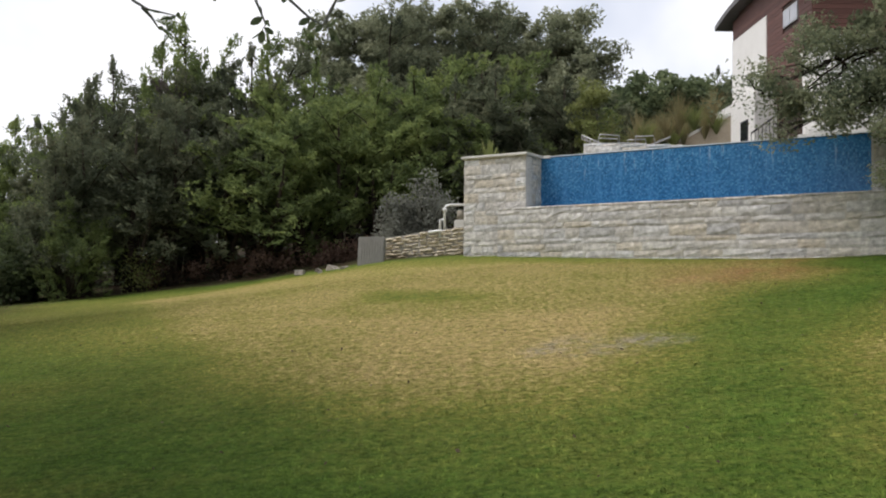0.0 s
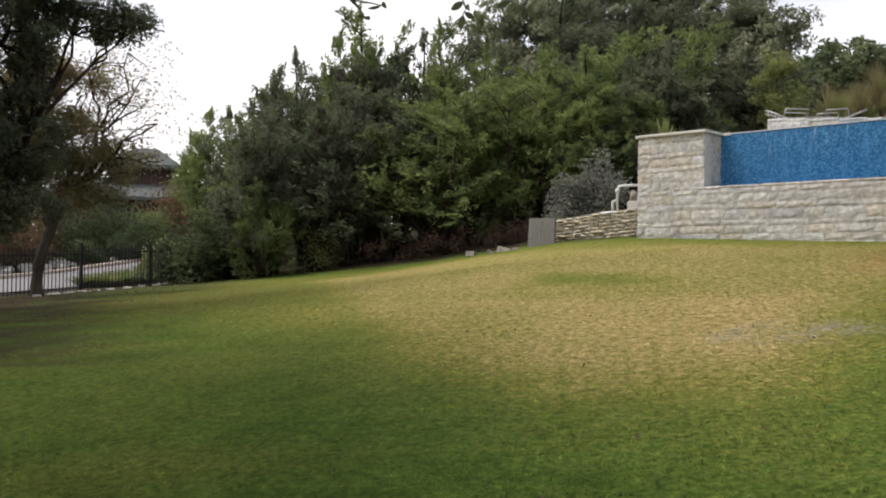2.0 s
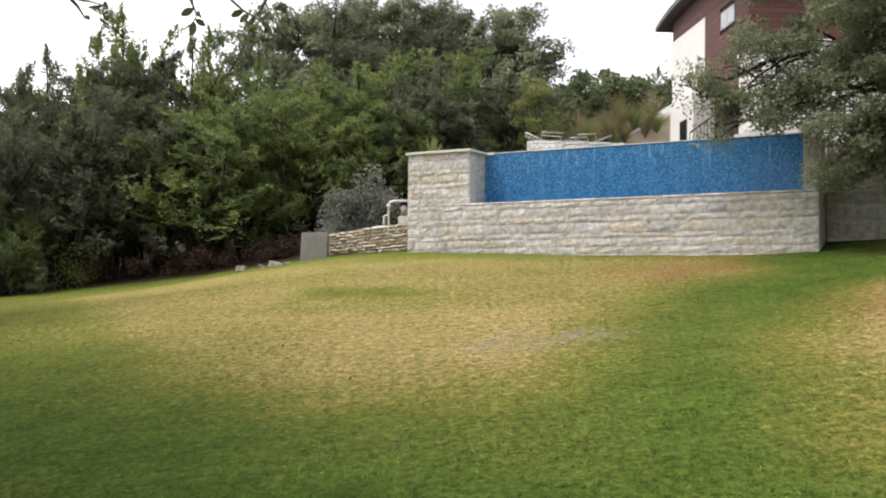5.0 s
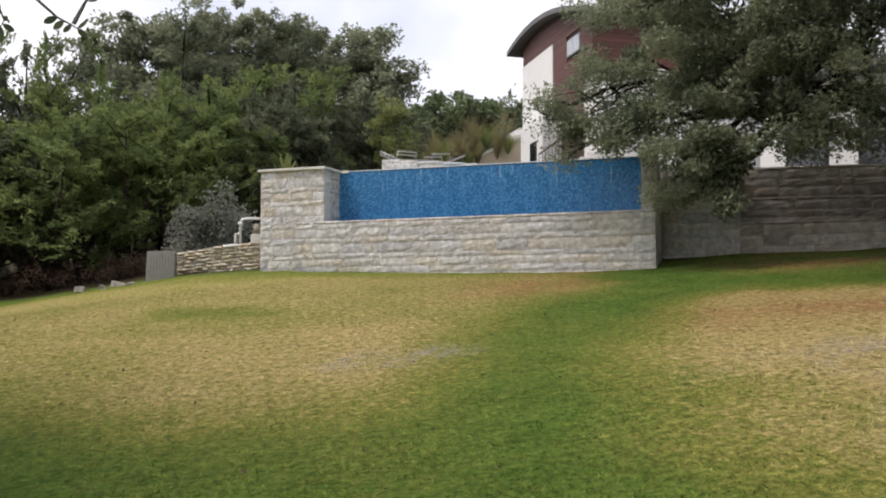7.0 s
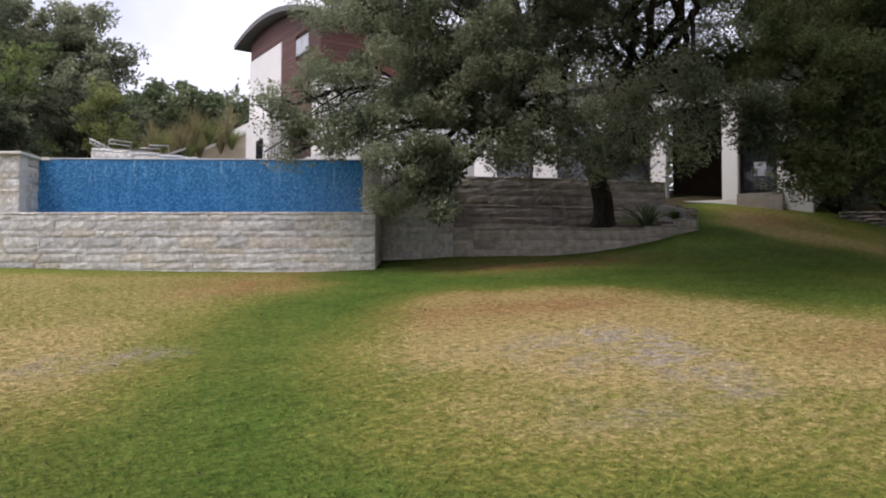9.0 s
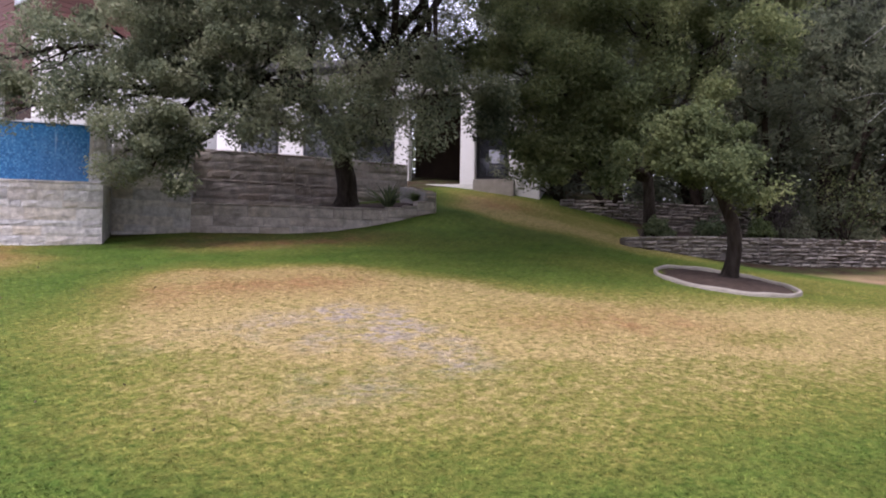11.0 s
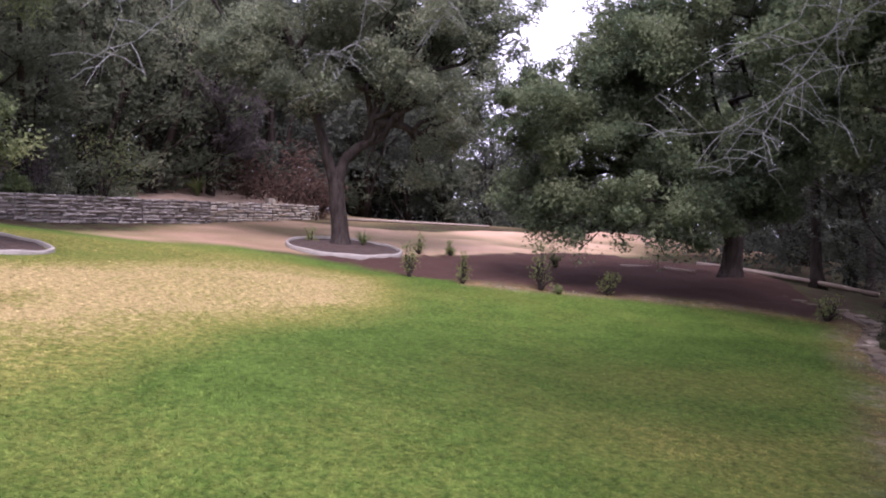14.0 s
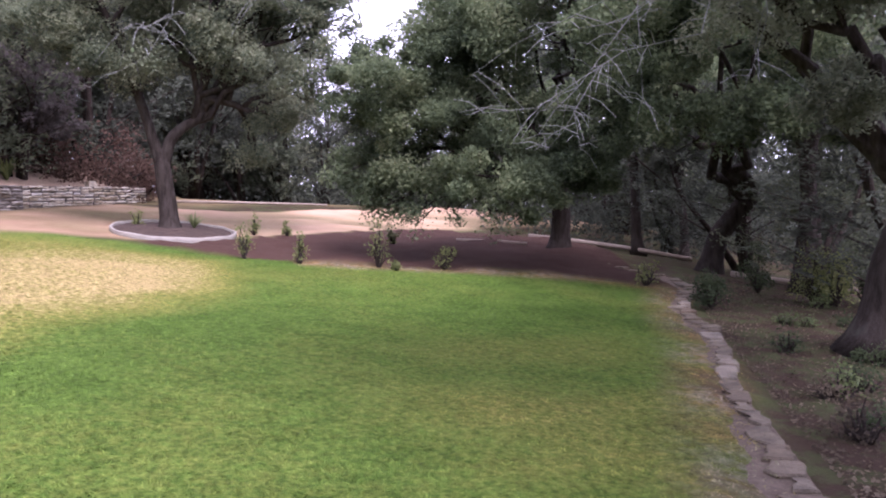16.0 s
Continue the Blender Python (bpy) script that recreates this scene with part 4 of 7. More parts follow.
def build_house():
    house = thing("modern_house", "modern house with red-brown wood siding, white stucco and a curved roof", "house", pose(13.25, 30.2, 0))
    # local: x to the right along the front, y back
    H = lambda y: roof_z(y + 30.2)
    ys = [8.25 * i / 16 for i in range(17)]
    # body core under the siding
    v, f = [], []
    for x in (0.03, 12.0):
        for y in ys:
            v += [(x, y + 0.03, 5.0), (x, y + 0.03, H(y) - 0.05)]
    n = len(ys) * 2
    for i in range(len(ys) - 1):
        a = 2 * i
        f += [(a, a + 1, a + 3, a + 2), (n + a, n + a + 2, n + a + 3, n + a + 1), (a + 1, n + a + 1, n + a + 3, a + 3)]
    f += [(0, n, n + 1, 1), (n - 2, n - 1, 2 * n - 1, 2 * n - 2)]
    part("wall", mesh_of("wall", v, f), M_DARKWALL, house)
    # roof shell
    v, f = [], []
    m = 24
    for i in range(m + 1):
        y = -0.55 + 9.7 * i / m
        for x, dz in ((-0.55, 0.0), (12.5, 0.0), (12.5, 0.22), (-0.55, 0.22)):
            v.append((x, y, H(y) + dz - 0.02))
    for i in range(m):
        for k in range(4):
            a, b = i * 4 + k, i * 4 + (k + 1) % 4
            f.append((a, a + 4, b + 4, b))
    f += [(0, 1, 2, 3), tuple(m * 4 + k for k in (3, 2, 1, 0))]
    part("roof", mesh_of("roof", v, f), M_ROOF, house, "dark curved metal roof")
    # siding boards on the gable and the front
    z, k = 7.6, 0
    while z < 13.4:
        lo = [y for y in ys if H(y) > z + 0.17]
        if lo:
            y0, y1 = max(0.0, lo[0] - 0.2), min(8.2, lo[-1] + 0.2)
            spans = [(y0, y1)]
            if z < 12.2:
                spans = [(y0, 4.2)]
            if 10.98 < z < 11.95:
                spans = [(y0, 1.15), (2.6, 4.2)]
            for s0, s1 in spans:
                if s1 > s0:
                    part("siding_board", box(-0.02, 0.03, s0, s1, z, z + 0.172, 0.004), M_SIDING, house)
        if z < H(0) - 0.15:
            part("siding_board", box(-0.02, 8.0, -0.02, 0.03, z, z + 0.172, 0.004), M_SIDING, house)
        z += 0.18
    part("stucco_panel", box(-0.05, 0.05, 4.2, 8.22, 5.2, 12.25, 0.01), M_STUCCO, house, "tall white stucco panel")
    part("stucco_base", box(-0.9, 0.0, 3.2, 8.6, 4.6, 8.9, 0.02), M_STUCCO, house, "white stucco base wall")
    win = part("window", box(-0.035, 0.02, 1.2, 2.55, 11.2, 11.9, 0.01), M_STEEL, house, "small pale gable window")
    part("pane", box(-0.045, -0.034, 1.26, 1.85, 11.26, 11.84), M_GLASSPALE, win)
    part("pane", box(-0.045, -0.034, 1.91, 2.49, 11.26, 11.84), M_GLASSPALE, win)
    door = part("base_window", box(-0.94, -0.89, 3.9, 4.7, 6.2, 7.9, 0.01), M_BLACK, house, "dark tall window in the white base")
    part("pane", box(-0.95, -0.941, 3.97, 4.63, 6.27, 7.83), M_GLASS, door)
    part("front_block", box(-0.4, 9.0, -2.4, -0.03, 4.6, 9.4, 0.02), M_STUCCO, house, "white stucco front block")
    part("parapet", box(-0.48, 9.1, -2.48, -0.04, 9.4, 9.55, 0.02), M_STUCCO, house)


build_house()


def build_wing():
    """White garden wing with the porch."""
    wing = thing("garden_wing", "white stucco garden wing with a dark glazed porch door", "house wing", pose(18.68, 15.02, 0, 0, 0, -60.0))
    # local x runs along the facade from the garden corner towards the street side, y inwards
    part("corner_column", box(-0.36, 0.06, -0.02, 0.55, 3.6, 7.4, 0.02), M_STUCCO, wing, "white stucco corner column")
    part("porch_floor", box(-1.9, 0.1, -0.05, 3.0, 3.4, 4.05, 0.02), M_CAP, wing, "pale stone porch plinth")
    part("facade", box(-8.0, -1.95, 0.4, 0.8, 3.0, 7.4, 0.02), M_STUCCO, wing, "white stucco facade")
    part("porch_back", box(-2.2, 0.0, 2.4, 2.7, 3.6, 7.4), M_DARKWALL, wing, "dark porch back wall")
    part("lintel", box(-2.2, 1.9, 0.0, 0.5, 6.75, 7.4, 0.02), M_STUCCO, wing)
    part("right_wall", box(1.02, 1.9, 0.1, 0.5, 3.4, 6.75, 0.02), M_STUCCO, wing, "white stucco wall")
    d = part("porch_door", box(0.07, 1.01, 0.3, 0.36, 4.18, 6.75, 0.01), M_BLACK, wing, "dark framed glazed porch door")
    part("pane", box(0.16, 0.92, 0.286, 0.299, 4.3, 6.6), M_GLASS, d)
    # pale colour stands in for a reflection in the dark glass
    part("pane", box(0.43, 0.74, 0.27, 0.285, 4.68, 5.06), M_GLASSPALE, d, "pale patch painted as a reflection on the door glass")
    part("step", box(0.05, 1.2, -0.25, 0.3, 3.6, 4.17, 0.02), M_CONC, wing, "stone door step")
    part("roof", box(-8.3, 2.3, -0.35, 6.0, 7.4, 7.62, 0.02), M_ROOF, wing, "dark flat roof")
    part("side_wall", box(1.6, 1.9, 0.5, 6.0, 3.4, 7.4), M_STUCCO, wing)
    for x0 in (-7.2, -5.2, -3.6):
        w = part("window", box(x0, x0 + 1.2, 0.36, 0.41, 4.4, 6.6, 0.01), M_BLACK, wing, "dark framed window")
        part("pane", box(x0 + 0.07, x0 + 1.13, 0.348, 0.359, 4.47, 6.53), M_GLASS, w)


build_wing()


def railing(label, a, b, h=0.95, gap=0.13):
    """Slanted stair railing from a to b (foot points)."""
    a, b = Vector(a), Vector(b)
    root = thing("stair_railing", label, "railing", Matrix.Translation(a))
    d = b - a
    up = Vector((0, 0, h))
    part("top_rail", tube([up, d + up], 0.028, 6), M_BLACK, root)
    part("bottom_rail", tube([up * 0.12, d + up * 0.12], 0.02, 6), M_BLACK, root)
    n = max(2, int(d.length / gap))
    bar = tube([Vector((0, 0, 0.08)), up], 0.011, 5, name="baluster")
    for i in range(n + 1):
        part("baluster", bar, M_BLACK, root, m=Matrix.Translation(d * i / n))
    return root


railing("black steel railing on the terrace stair", (9.7, 26.6, 5.1), (11.3, 26.2, 6.3))
railing("black steel railing on the upper terrace", (11.35, 26.2, 6.3), (14.6, 25.6, 6.4))
stairs = thing("terrace_stair", "pale stone stair climbing from the terrace to the house", "stairs", pose(9.6, 26.7, 0, 0, 0, -14))
for i in range(7):
    part("step", box(i * 0.3, i * 0.3 + 0.32, -0.1, 1.8, 4.0, 5.12 + 0.17 * i, 0.012), M_CAP, stairs)
part("landing", box(2.1, 6.4, -0.1, 2.6, 4.0, 6.3, 0.012), M_CAP, stairs)
ramp = thing("slanted_stair_wall", "pale slanted stair wall below the house", "wall", pose(7.84, 28.43, 0, 0, 0, -16.6))
part("wall", mesh_of("wall", [(-1.3, 0, 4.2), (1.75, 0, 4.2), (1.75, 0, 6.86), (-1.3, 0, 5.36), (-1.3, 0.3, 4.2), (1.75, 0.3, 4.2), (1.75, 0.3, 6.86), (-1.3, 0.3, 5.36)],
                         [(0, 1, 2, 3), (5, 4, 7, 6), (3, 2, 6, 7), (0, 3, 7, 4), (1, 5, 6, 2)]), plain("tan_stucco", (0.40, 0.33, 0.24), (0.52, 0.44, 0.34)), ramp)
part("coping", mesh_of("coping", [(-1.36, -0.06, 5.33), (1.75, -0.06, 6.86), (1.75, -0.06, 6.96), (-1.36, -0.06, 5.43), (-1.36, 0.36, 5.33), (1.75, 0.36, 6.86), (1.75, 0.36, 6.96), (-1.36, 0.36, 5.43)],
                           [(0, 1, 2, 3), (5, 4, 7, 6), (3, 2, 6, 7), (0, 3, 7, 4), (1, 5, 6, 2), (4, 5, 1, 0)]), M_CAP, ramp, "pale coping on the slant")


def lounger(m):
    root = thing("patio_lounger", "metal framed patio lounger on the pool terrace", "lounger", m, "terrace loungers")
    for y in (-0.32, 0.32):
        part("side_rail", tube([(-0.85, y, 0.36), (0.2, y, 0.36), (0.75, y, 0.6)], 0.022, 6), M_STEEL, root)
        part("arm_loop", tube([(-0.3, y, 0.36), (-0.3, y, 0.58), (0.25, y, 0.62), (0.3, y, 0.4)], 0.018, 6), M_STEEL, root)
        for x in (-0.7, 0.2):
            part("leg", tube([(x, y, 0.0), (x, y, 0.36)], 0.02, 6), M_STEEL, root)
    for i in range(9):
        part("seat_slat", box(-0.8 + 0.115 * i, -0.72 + 0.115 * i, -0.3, 0.3, 0.355, 0.375, 0.006), M_STEEL, root)
    for i in range(5):
        x, z = 0.26 + 0.105 * i, 0.385 + 0.046 * i
        part("back_slat", box(x, x + 0.075, -0.3, 0.3, z, z + 0.02, 0.006), M_STEEL, root)
    part("top_bar", tube([(0.75, -0.32, 0.6), (0.75, 0.32, 0.6)], 0.022, 6), M_STEEL, root)
    return root


tagged(part("terrace_floor", box(4.1, 7.4, 23.9, 27.6, 3.0, 4.95, 0.02), M_CAP), "pale paved upper terrace", "terrace", kind="structure")
l1 = lounger(pose(4.75, 24.45, 4.95, 0, 0, 172))
copy_thing(l1, pose(5.75, 24.6, 4.95, 0, 0, 8))

# ---- pipe, hatch and small things by the pool ----
pipe = thing("pool_drain_pipe", "white plastic pipe bent down to the dry wall", "pipe", pose(0.05, 20.05, 2.5))
part("riser", tube([(-0.02, 0, -0.1), (-0.02, 0, 0.58), (0.02, 0.0, 0.66), (0.12, 0.0, 0.68), (0.62, -0.1, 0.68)], 0.030, 10), M_PVC, pipe)
part("riser", tube([(-0.12, 0.02, -0.1), (-0.12, 0.02, 0.32), (-0.02, 0.02, 0.34)], 0.034, 10), M_PVC, pipe)
part("elbow", tube([(-0.02, 0, 0.52), (-0.02, 0, 0.6)], 0.05, 10), M_PVC, pipe)
part("flat_run", tube([(-0.4, 0.06, 0.03), (-0.15, 0.02, 0.06), (0.25, -0.06, 0.06)], 0.036, 10), M_PVC, pipe)
meter = thing("pump_box", "small pale pump housing beside the pipe", "pump", pose(0.38, 19.95, 2.62))
part("body", box(-0.12, 0.2, -0.1, 0.15, 0.0, 0.2, 0.02), M_STUCCO, meter)
part("head", tube([(0.02, 0, 0.2), (0.02, 0, 0.42)], [0.09, 0.07], 10), M_CONC, meter)
hatch = thing("crawl_hatch", "weathered grey wooden hatch leaning on the dry wall", "hatch", pose(-2.05, 20.55, 1.62, -6, 0, -14))
part("frame", box(-0.03, 0.64, 0.0, 0.05, 0.0, 0.82, 0.008), M_GRATE, hatch)
for i in range(9):
    part("slat", box(0.02 + i * 0.067, 0.078 + i * 0.067, -0.018, 0.0, 0.05, 0.77, 0.004), M_GRATE, hatch)
for i, (dx, dy, s) in enumerate(((-2.5, 20.75, 0.16), (-2.75, 20.7, 0.22), (-3.05, 20.95, 0.14), (-2.35, 20.45, 0.1), (-3.4, 21.1, 0.18), (-2.9, 20.5, 0.09))):
    k = thing("rubble_stone", "pale loose rubble stone at the wood's edge", "stone", pose(dx, dy, gz(dx, dy) - 0.06, 12 * (i % 3), 8 * (i % 2), 40 * i), "rubble stones")
    part("stone", rough_blocks("stone", 1, 0.3, 0.3, 50 + i)[0], M_DRY, k, m=Matrix.Diagonal((s * 1.3, s, s * 0.75, 1)))


for i in range(16):
    w = i / 15
    dx, dy = -7.1 - 3.4 * w + 0.12 * math.sin(7 * i), 8.3 + 4.4 * w + 0.1 * math.sin(5 * i)
    k = thing("edging_stone", "small pale stone edging the lawn by the fence", "stone", pose(dx, dy, gz(dx, dy) - 0.05, 0, 0, 120 + 25 * math.sin(3 * i)), "edging stones")
    w = 0.15 + 0.05 * math.sin(4 * i)
    part("stone", rough_blocks("stone", 1, 0.2, 0.2, 70 + i)[0], M_DRY, k, m=Matrix.Diagonal((w, w * 0.6, 0.075, 1)))
for i in range(26):
    w = i / 25
    dx, dy = -13.15 + 0.75 * w * w + 0.07 * math.sin(9 * i), 17.0 + 8.0 * w
    k = thing("fence_foot_stone", "small white stone along the foot of the fence", "stone", pose(dx + 0.35, dy, gz(dx, dy) - 0.04, 0, 0, 80 + 30 * math.sin(3 * i)), "stones along the fence")
    w = 0.17 + 0.07 * math.sin(4 * i)
    part("stone", rough_blocks("stone", 1, 0.2, 0.2, 90 + i)[0], M_ROCK, k, m=Matrix.Diagonal((w, w * 0.7, 0.095, 1)))


# ---- ringed beds ----
def bed_ring(label, cx, cy, ra, rb, turn, top, tilt):
    """Cast border round a tree, on the slope."""
    n = 44
    v, f = [], []
    ct, st = math.cos(radians(turn)), math.sin(radians(turn))
    inner = []
    for i in range(n):
        w = 2 * math.pi * i / n
        k = 1 + 0.03 * math.sin(3 * w + cx)
        for q, dz in ((0.0, -0.15), (0.0, top - 0.015), (0.010, top), (0.045, top + 0.003), (0.056, top - 0.015), (0.056, -0.15)):
            x, y = (ra * k - q) * math.cos(w), (rb * k - q) * math.sin(w)
            X, Y = cx + x * ct - y * st, cy + x * st + y * ct
            v.append((X, Y, gz(X, Y) + dz + 0.008 * math.sin(9 * w)))
        inner.append(v[-1])
    for i in range(n):
        j = (i + 1) % n
        for k in range(6):
            q = (k + 1) % 6
            f.append((i * 6 + k, i * 6 + q, j * 6 + q, j * 6 + k))
    tagged(part("tree_ring_border", mesh_of("tree_ring_border", v, f, True), M_CONC), label, "border", "tree ring borders")
    v, f = [], []
    for s in (1.0, 0.66, 0.33):
        for i in range(n):
            w = 2 * math.pi * i / n
            x, y = (ra - 0.06) * s * math.cos(w), (rb - 0.06) * s * math.sin(w)
            X, Y = cx + x * ct - y * st, cy + x * st + y * ct
            v.append((X, Y, gz(X, Y) + top - 0.05 + 0.10 * (1 - s) + rnd.uniform(-0.015, 0.015)))
    for r_ in range(2):
        for i in range(n):
            j = (i + 1) % n
            f.append((r_ * n + i, r_ * n + j, (r_ + 1) * n + j, (r_ + 1) * n + i))
    f.append(tuple(2 * n + i for i in range(n)))
    tagged(part("ring_mulch", mesh_of("ring_mulch", v, f, True), M_SOIL), "dark bark mulch inside the tree ring", "mulch", kind="structure")


bed_ring("pale cast border round the small oak", 13.06, 5.42, 1.28, 1.10, 28.6, 0.055, 0)
bed_ring("pale cast border round the forked oak", 19.85, 0.12, 1.6, 1.33, 12, 0.095, 0)


# ---- flagstone edging along the lawn ----
def edging():
    pts = [(16.6, -8.75), (15.4, -8.25), (14.5, -8.47), (13.9, -8.82), (12.85, -8.45), (11.8, -7.6), (10.9, -7.0), (10.0, -6.63), (9.35, -6.42), (8.25, -5.77), (7.55, -5.30), (6.75, -4.77), (6.3, -4.5), (5.95, -4.28), (5.3, -3.98), (4.58, -3.6), (4.3, -3.43), (3.4, -2.95)]
    root = tagged(part("lawn_edging", mesh_of("lawn_edging", [(p[0] + dx, p[1] + dy, gz(*p) - 0.015) for p in pts for dx, dy in ((-0.05, -0.09), (0.13, 0.22))],
                                              [(2 * i, 2 * i + 1, 2 * i + 3, 2 * i + 2) for i in range(len(pts) - 1)]), M_DIRT), "irregular grey flagstone edging along the lawn", "edging", kind="structure")
    r = random.Random(8)
    for i in range(len(pts) - 1):
        a, b = Vector(pts[i]), Vector(pts[i + 1])
        d = (b - a).normalized()
        out = Vector((-d.y, d.x))     # towards the trees
        L, s = (b - a).length, 0.0
        while s < L - 0.03:
            w = min(r.uniform(0.22, 0.65), L - s)
            if L - s - w < 0.15:
                w = L - s
            near, far = r.uniform(-0.02, 0.11), r.uniform(0.06, 0.13)
            if r.random() < 0.03:      # a stone is missing
                s += w
                continue
            ring = []
            for u, k in ((0.02, 1), (0.3, 1), (0.7, 1), (0.98, 1), (0.98, -1), (0.65, -1), (0.3, -1), (0.02, -1)):
                q = far + r.uniform(-0.03, 0.03) if k > 0 else -near - r.uniform(-0.06, 0.09)
                p = a + d * (s + w * (u + r.uniform(-0.02, 0.02))) + out * q
                ring.append(p)
            c = a + d * (s + w / 2)
            z, tx, ty = gz(c.x, c.y) + r.uniform(-0.012, 0.004), r.uniform(-0.025, 0.025), r.uniform(-0.025, 0.025)
            v, n = [], len(ring)
            for q, dz in ((1.0, -0.13), (1.0, 0.0), (0.93, 0.012)):
                for p in ring:
                    e = (p - c) * q
                    v.append((e.x, e.y, dz + (e.x * tx + e.y * ty if dz > -0.1 else 0)))
            v.append((0, 0, 0.016))
            f = [(t * n + k, t * n + (k + 1) % n, (t + 1) * n + (k + 1) % n, (t + 1) * n + k) for t in range(2) for k in range(n)]
            f += [(2 * n + k, 2 * n + (k + 1) % n, 3 * n) for k in range(n)]
            part("flagstone", mesh_of("flagstone", v, f), M_FLAG, root, m=Matrix.Translation((c.x, c.y, z)))
            s += w + 0.012


edging()


# ---- street side: fence, road, neighbour ----
def fence():
    pts = [(-13.3, 9.0), (-13.35, 11.4), (-13.35, 13.8), (-13.3, 16.3), (-13.0, 18.9), (-12.55, 21.3), (-12.3, 23.6), (-12.2, 26.0)]
    root = thing("steel_picket_fence", "black steel picket fence along the lawn's low edge", "fence")
    bar = tube([(0, 0, 0.03), (0, 0, 1.1), (0, 0, 1.16)], [0.013, 0.013, 0.004], 5, name="picket")
    post = box(-0.035, 0.035, -0.035, 0.035, -0.1, 1.22, 0.006, "post")
    for i in range(len(pts) - 1):
        a, b = Vector((*pts[i], gz(*pts[i]))), Vector((*pts[i + 1], gz(*pts[i + 1])))
        part("post", post, M_BLACK, root, m=Matrix.Translation(a))
        for h in (0.12, 0.95):
            part("rail", tube([a + Vector((0, 0, h)), b + Vector((0, 0, h))], 0.018, 5), M_BLACK, root)
        n = int((b - a).length / 0.115)
        for k in range(1, n):
            part("picket", bar, M_BLACK, root, m=Matrix.Translation(a + (b - a) * k / n))
    part("post", post, M_BLACK, root, m=Matrix.Translation(Vector((*pts[-1], gz(*pts[-1])))))


fence()


def strip(name, label, cat, pts, lift, mat, thick=0.0):
    """A band laid on the ground along pts, each x, y and the width there."""
    v, f = [], []
    P = [Vector((x, y, w)) for x, y, w in pts]
    dense = []
    for i in range(len(P) - 1):
        k = max(1, int((P[i + 1] - P[i]).length / 1.0))
        dense += [P[i].lerp(P[i + 1], j / k) for j in range(k)]
    dense.append(P[-1])
    for i, p in enumerate(dense):
        d = (dense[min(len(dense) - 1, i + 1)] - dense[max(0, i - 1)]).to_2d().normalized()
        s, p = Vector((d.y, -d.x)) * p.z / 2, p.to_2d()
        for q, dz in ((p - s, lift - thick), (p - s, lift), (p + s, lift), (p + s, lift - thick)):
            v.append((q.x, q.y, gz(q.x, q.y) + dz))
    for i in range(len(dense) - 1):
        for k in range(3):
            f.append((4 * i + k, 4 * i + k + 1, 4 * i + k + 5, 4 * i + k + 4))
    return tagged(part(name, mesh_of(name, v, f), mat), label, cat, kind="structure")


strip("road", "grey worn asphalt drive beyond the fence", "road", [(-21, -6, 5.6), (-17.8, 6, 6.0), (-16.8, 14, 6.4), (-17.2, 20, 5.8), (-17.6, 23.5, 4.2), (-17.2, 26.5, 3.9), (-16.6, 31, 3.7), (-14.8, 37, 4.0), (-14, 46, 4.0)], 0.04, M_ASPHALT, 0.2)
strip("kerb", "pale concrete kerb along the drive", "kerb", [(-24, -6, 0.24), (-20.9, 6, 0.24), (-20.15, 14, 0.24), (-20.2, 20, 0.24), (-19.8, 23.5, 0.24), (-19.25, 26.5, 0.24), (-18.5, 31, 0.24), (-16.95, 37, 0.24), (-16.1, 46, 0.24)], 0.16, M_KERB, 0.3)
for i in range(46):
    w = rnd.random()
    x, y = -21.2 + 1.6 * w - 2.2 * rnd.random() ** 1.6, 23.0 + 10.5 * w
    s = rnd.uniform(0.2, 0.55)
    k = thing("landscape_rock", "white landscape rock beyond the drive", "rock", pose(x, y, gz(x, y) + 0.02, 0, 0, rnd.uniform(0, 360)), "landscape rocks")
    part("rock", rough_blocks("rock", 1, 0.2, 0.15, i)[0], M_ROCK, k, m=Matrix.Diagonal((s, s * 0.7, s * 0.55, 1)))


def neighbour():
    x, y = at(-31.0, 56)
    z = 1.6
    root = thing("neighbour_house", "dark low house with a grey hipped roof", "house", pose(x, y, z, 0, 0, 28))
    part("wall", box(-5.5, 5.5, -4, 4, -2.4, 2.7, 0.02), M_DARKWALL, root)
    def hip(name, x0, x1, y0, y1, z0, z1, run):
        v = [(x0, y0, z0), (x1, y0, z0), (x1, y1, z0), (x0, y1, z0), (x0 + run, (y0 + y1) / 2, z1), (x1 - run, (y0 + y1) / 2, z1),
             (x0, y0, z0 - 0.2), (x1, y0, z0 - 0.2), (x1, y1, z0 - 0.2), (x0, y1, z0 - 0.2)]
        f = [(0, 1, 5, 4), (1, 2, 5), (2, 3, 4, 5), (3, 0, 4), (6, 7, 1, 0), (7, 8, 2, 1), (8, 9, 3, 2), (9, 6, 0, 3), (9, 8, 7, 6)]
        part(name, mesh_of(name, v, f), M_ROOFGREY, root, "grey shingle hipped roof")
    hip("roof", -6.3, 6.3, -4.9, 4.9, 2.9, 4.3, 3.6)
    part("upper_wall", box(-1.6, 1.6, -1.6, 1.6, 3.3, 4.9, 0.02), M_DARKWALL, root)
    hip("upper_roof", -2.2, 2.2, -2.3, 2.3, 5.0, 6.2, 1.5)
    for x0 in (-4.2, -1.2, 2.2):
        w = part("window", box(x0, x0 + 1.3, -4.03, -3.98, 0.9, 2.2), M_BLACK, root, "dark window")
        part("pane", box(x0 + 0.06, x0 + 1.24, -4.042, -4.031, 0.96, 2.14), M_GLASS, w)


neighbour()


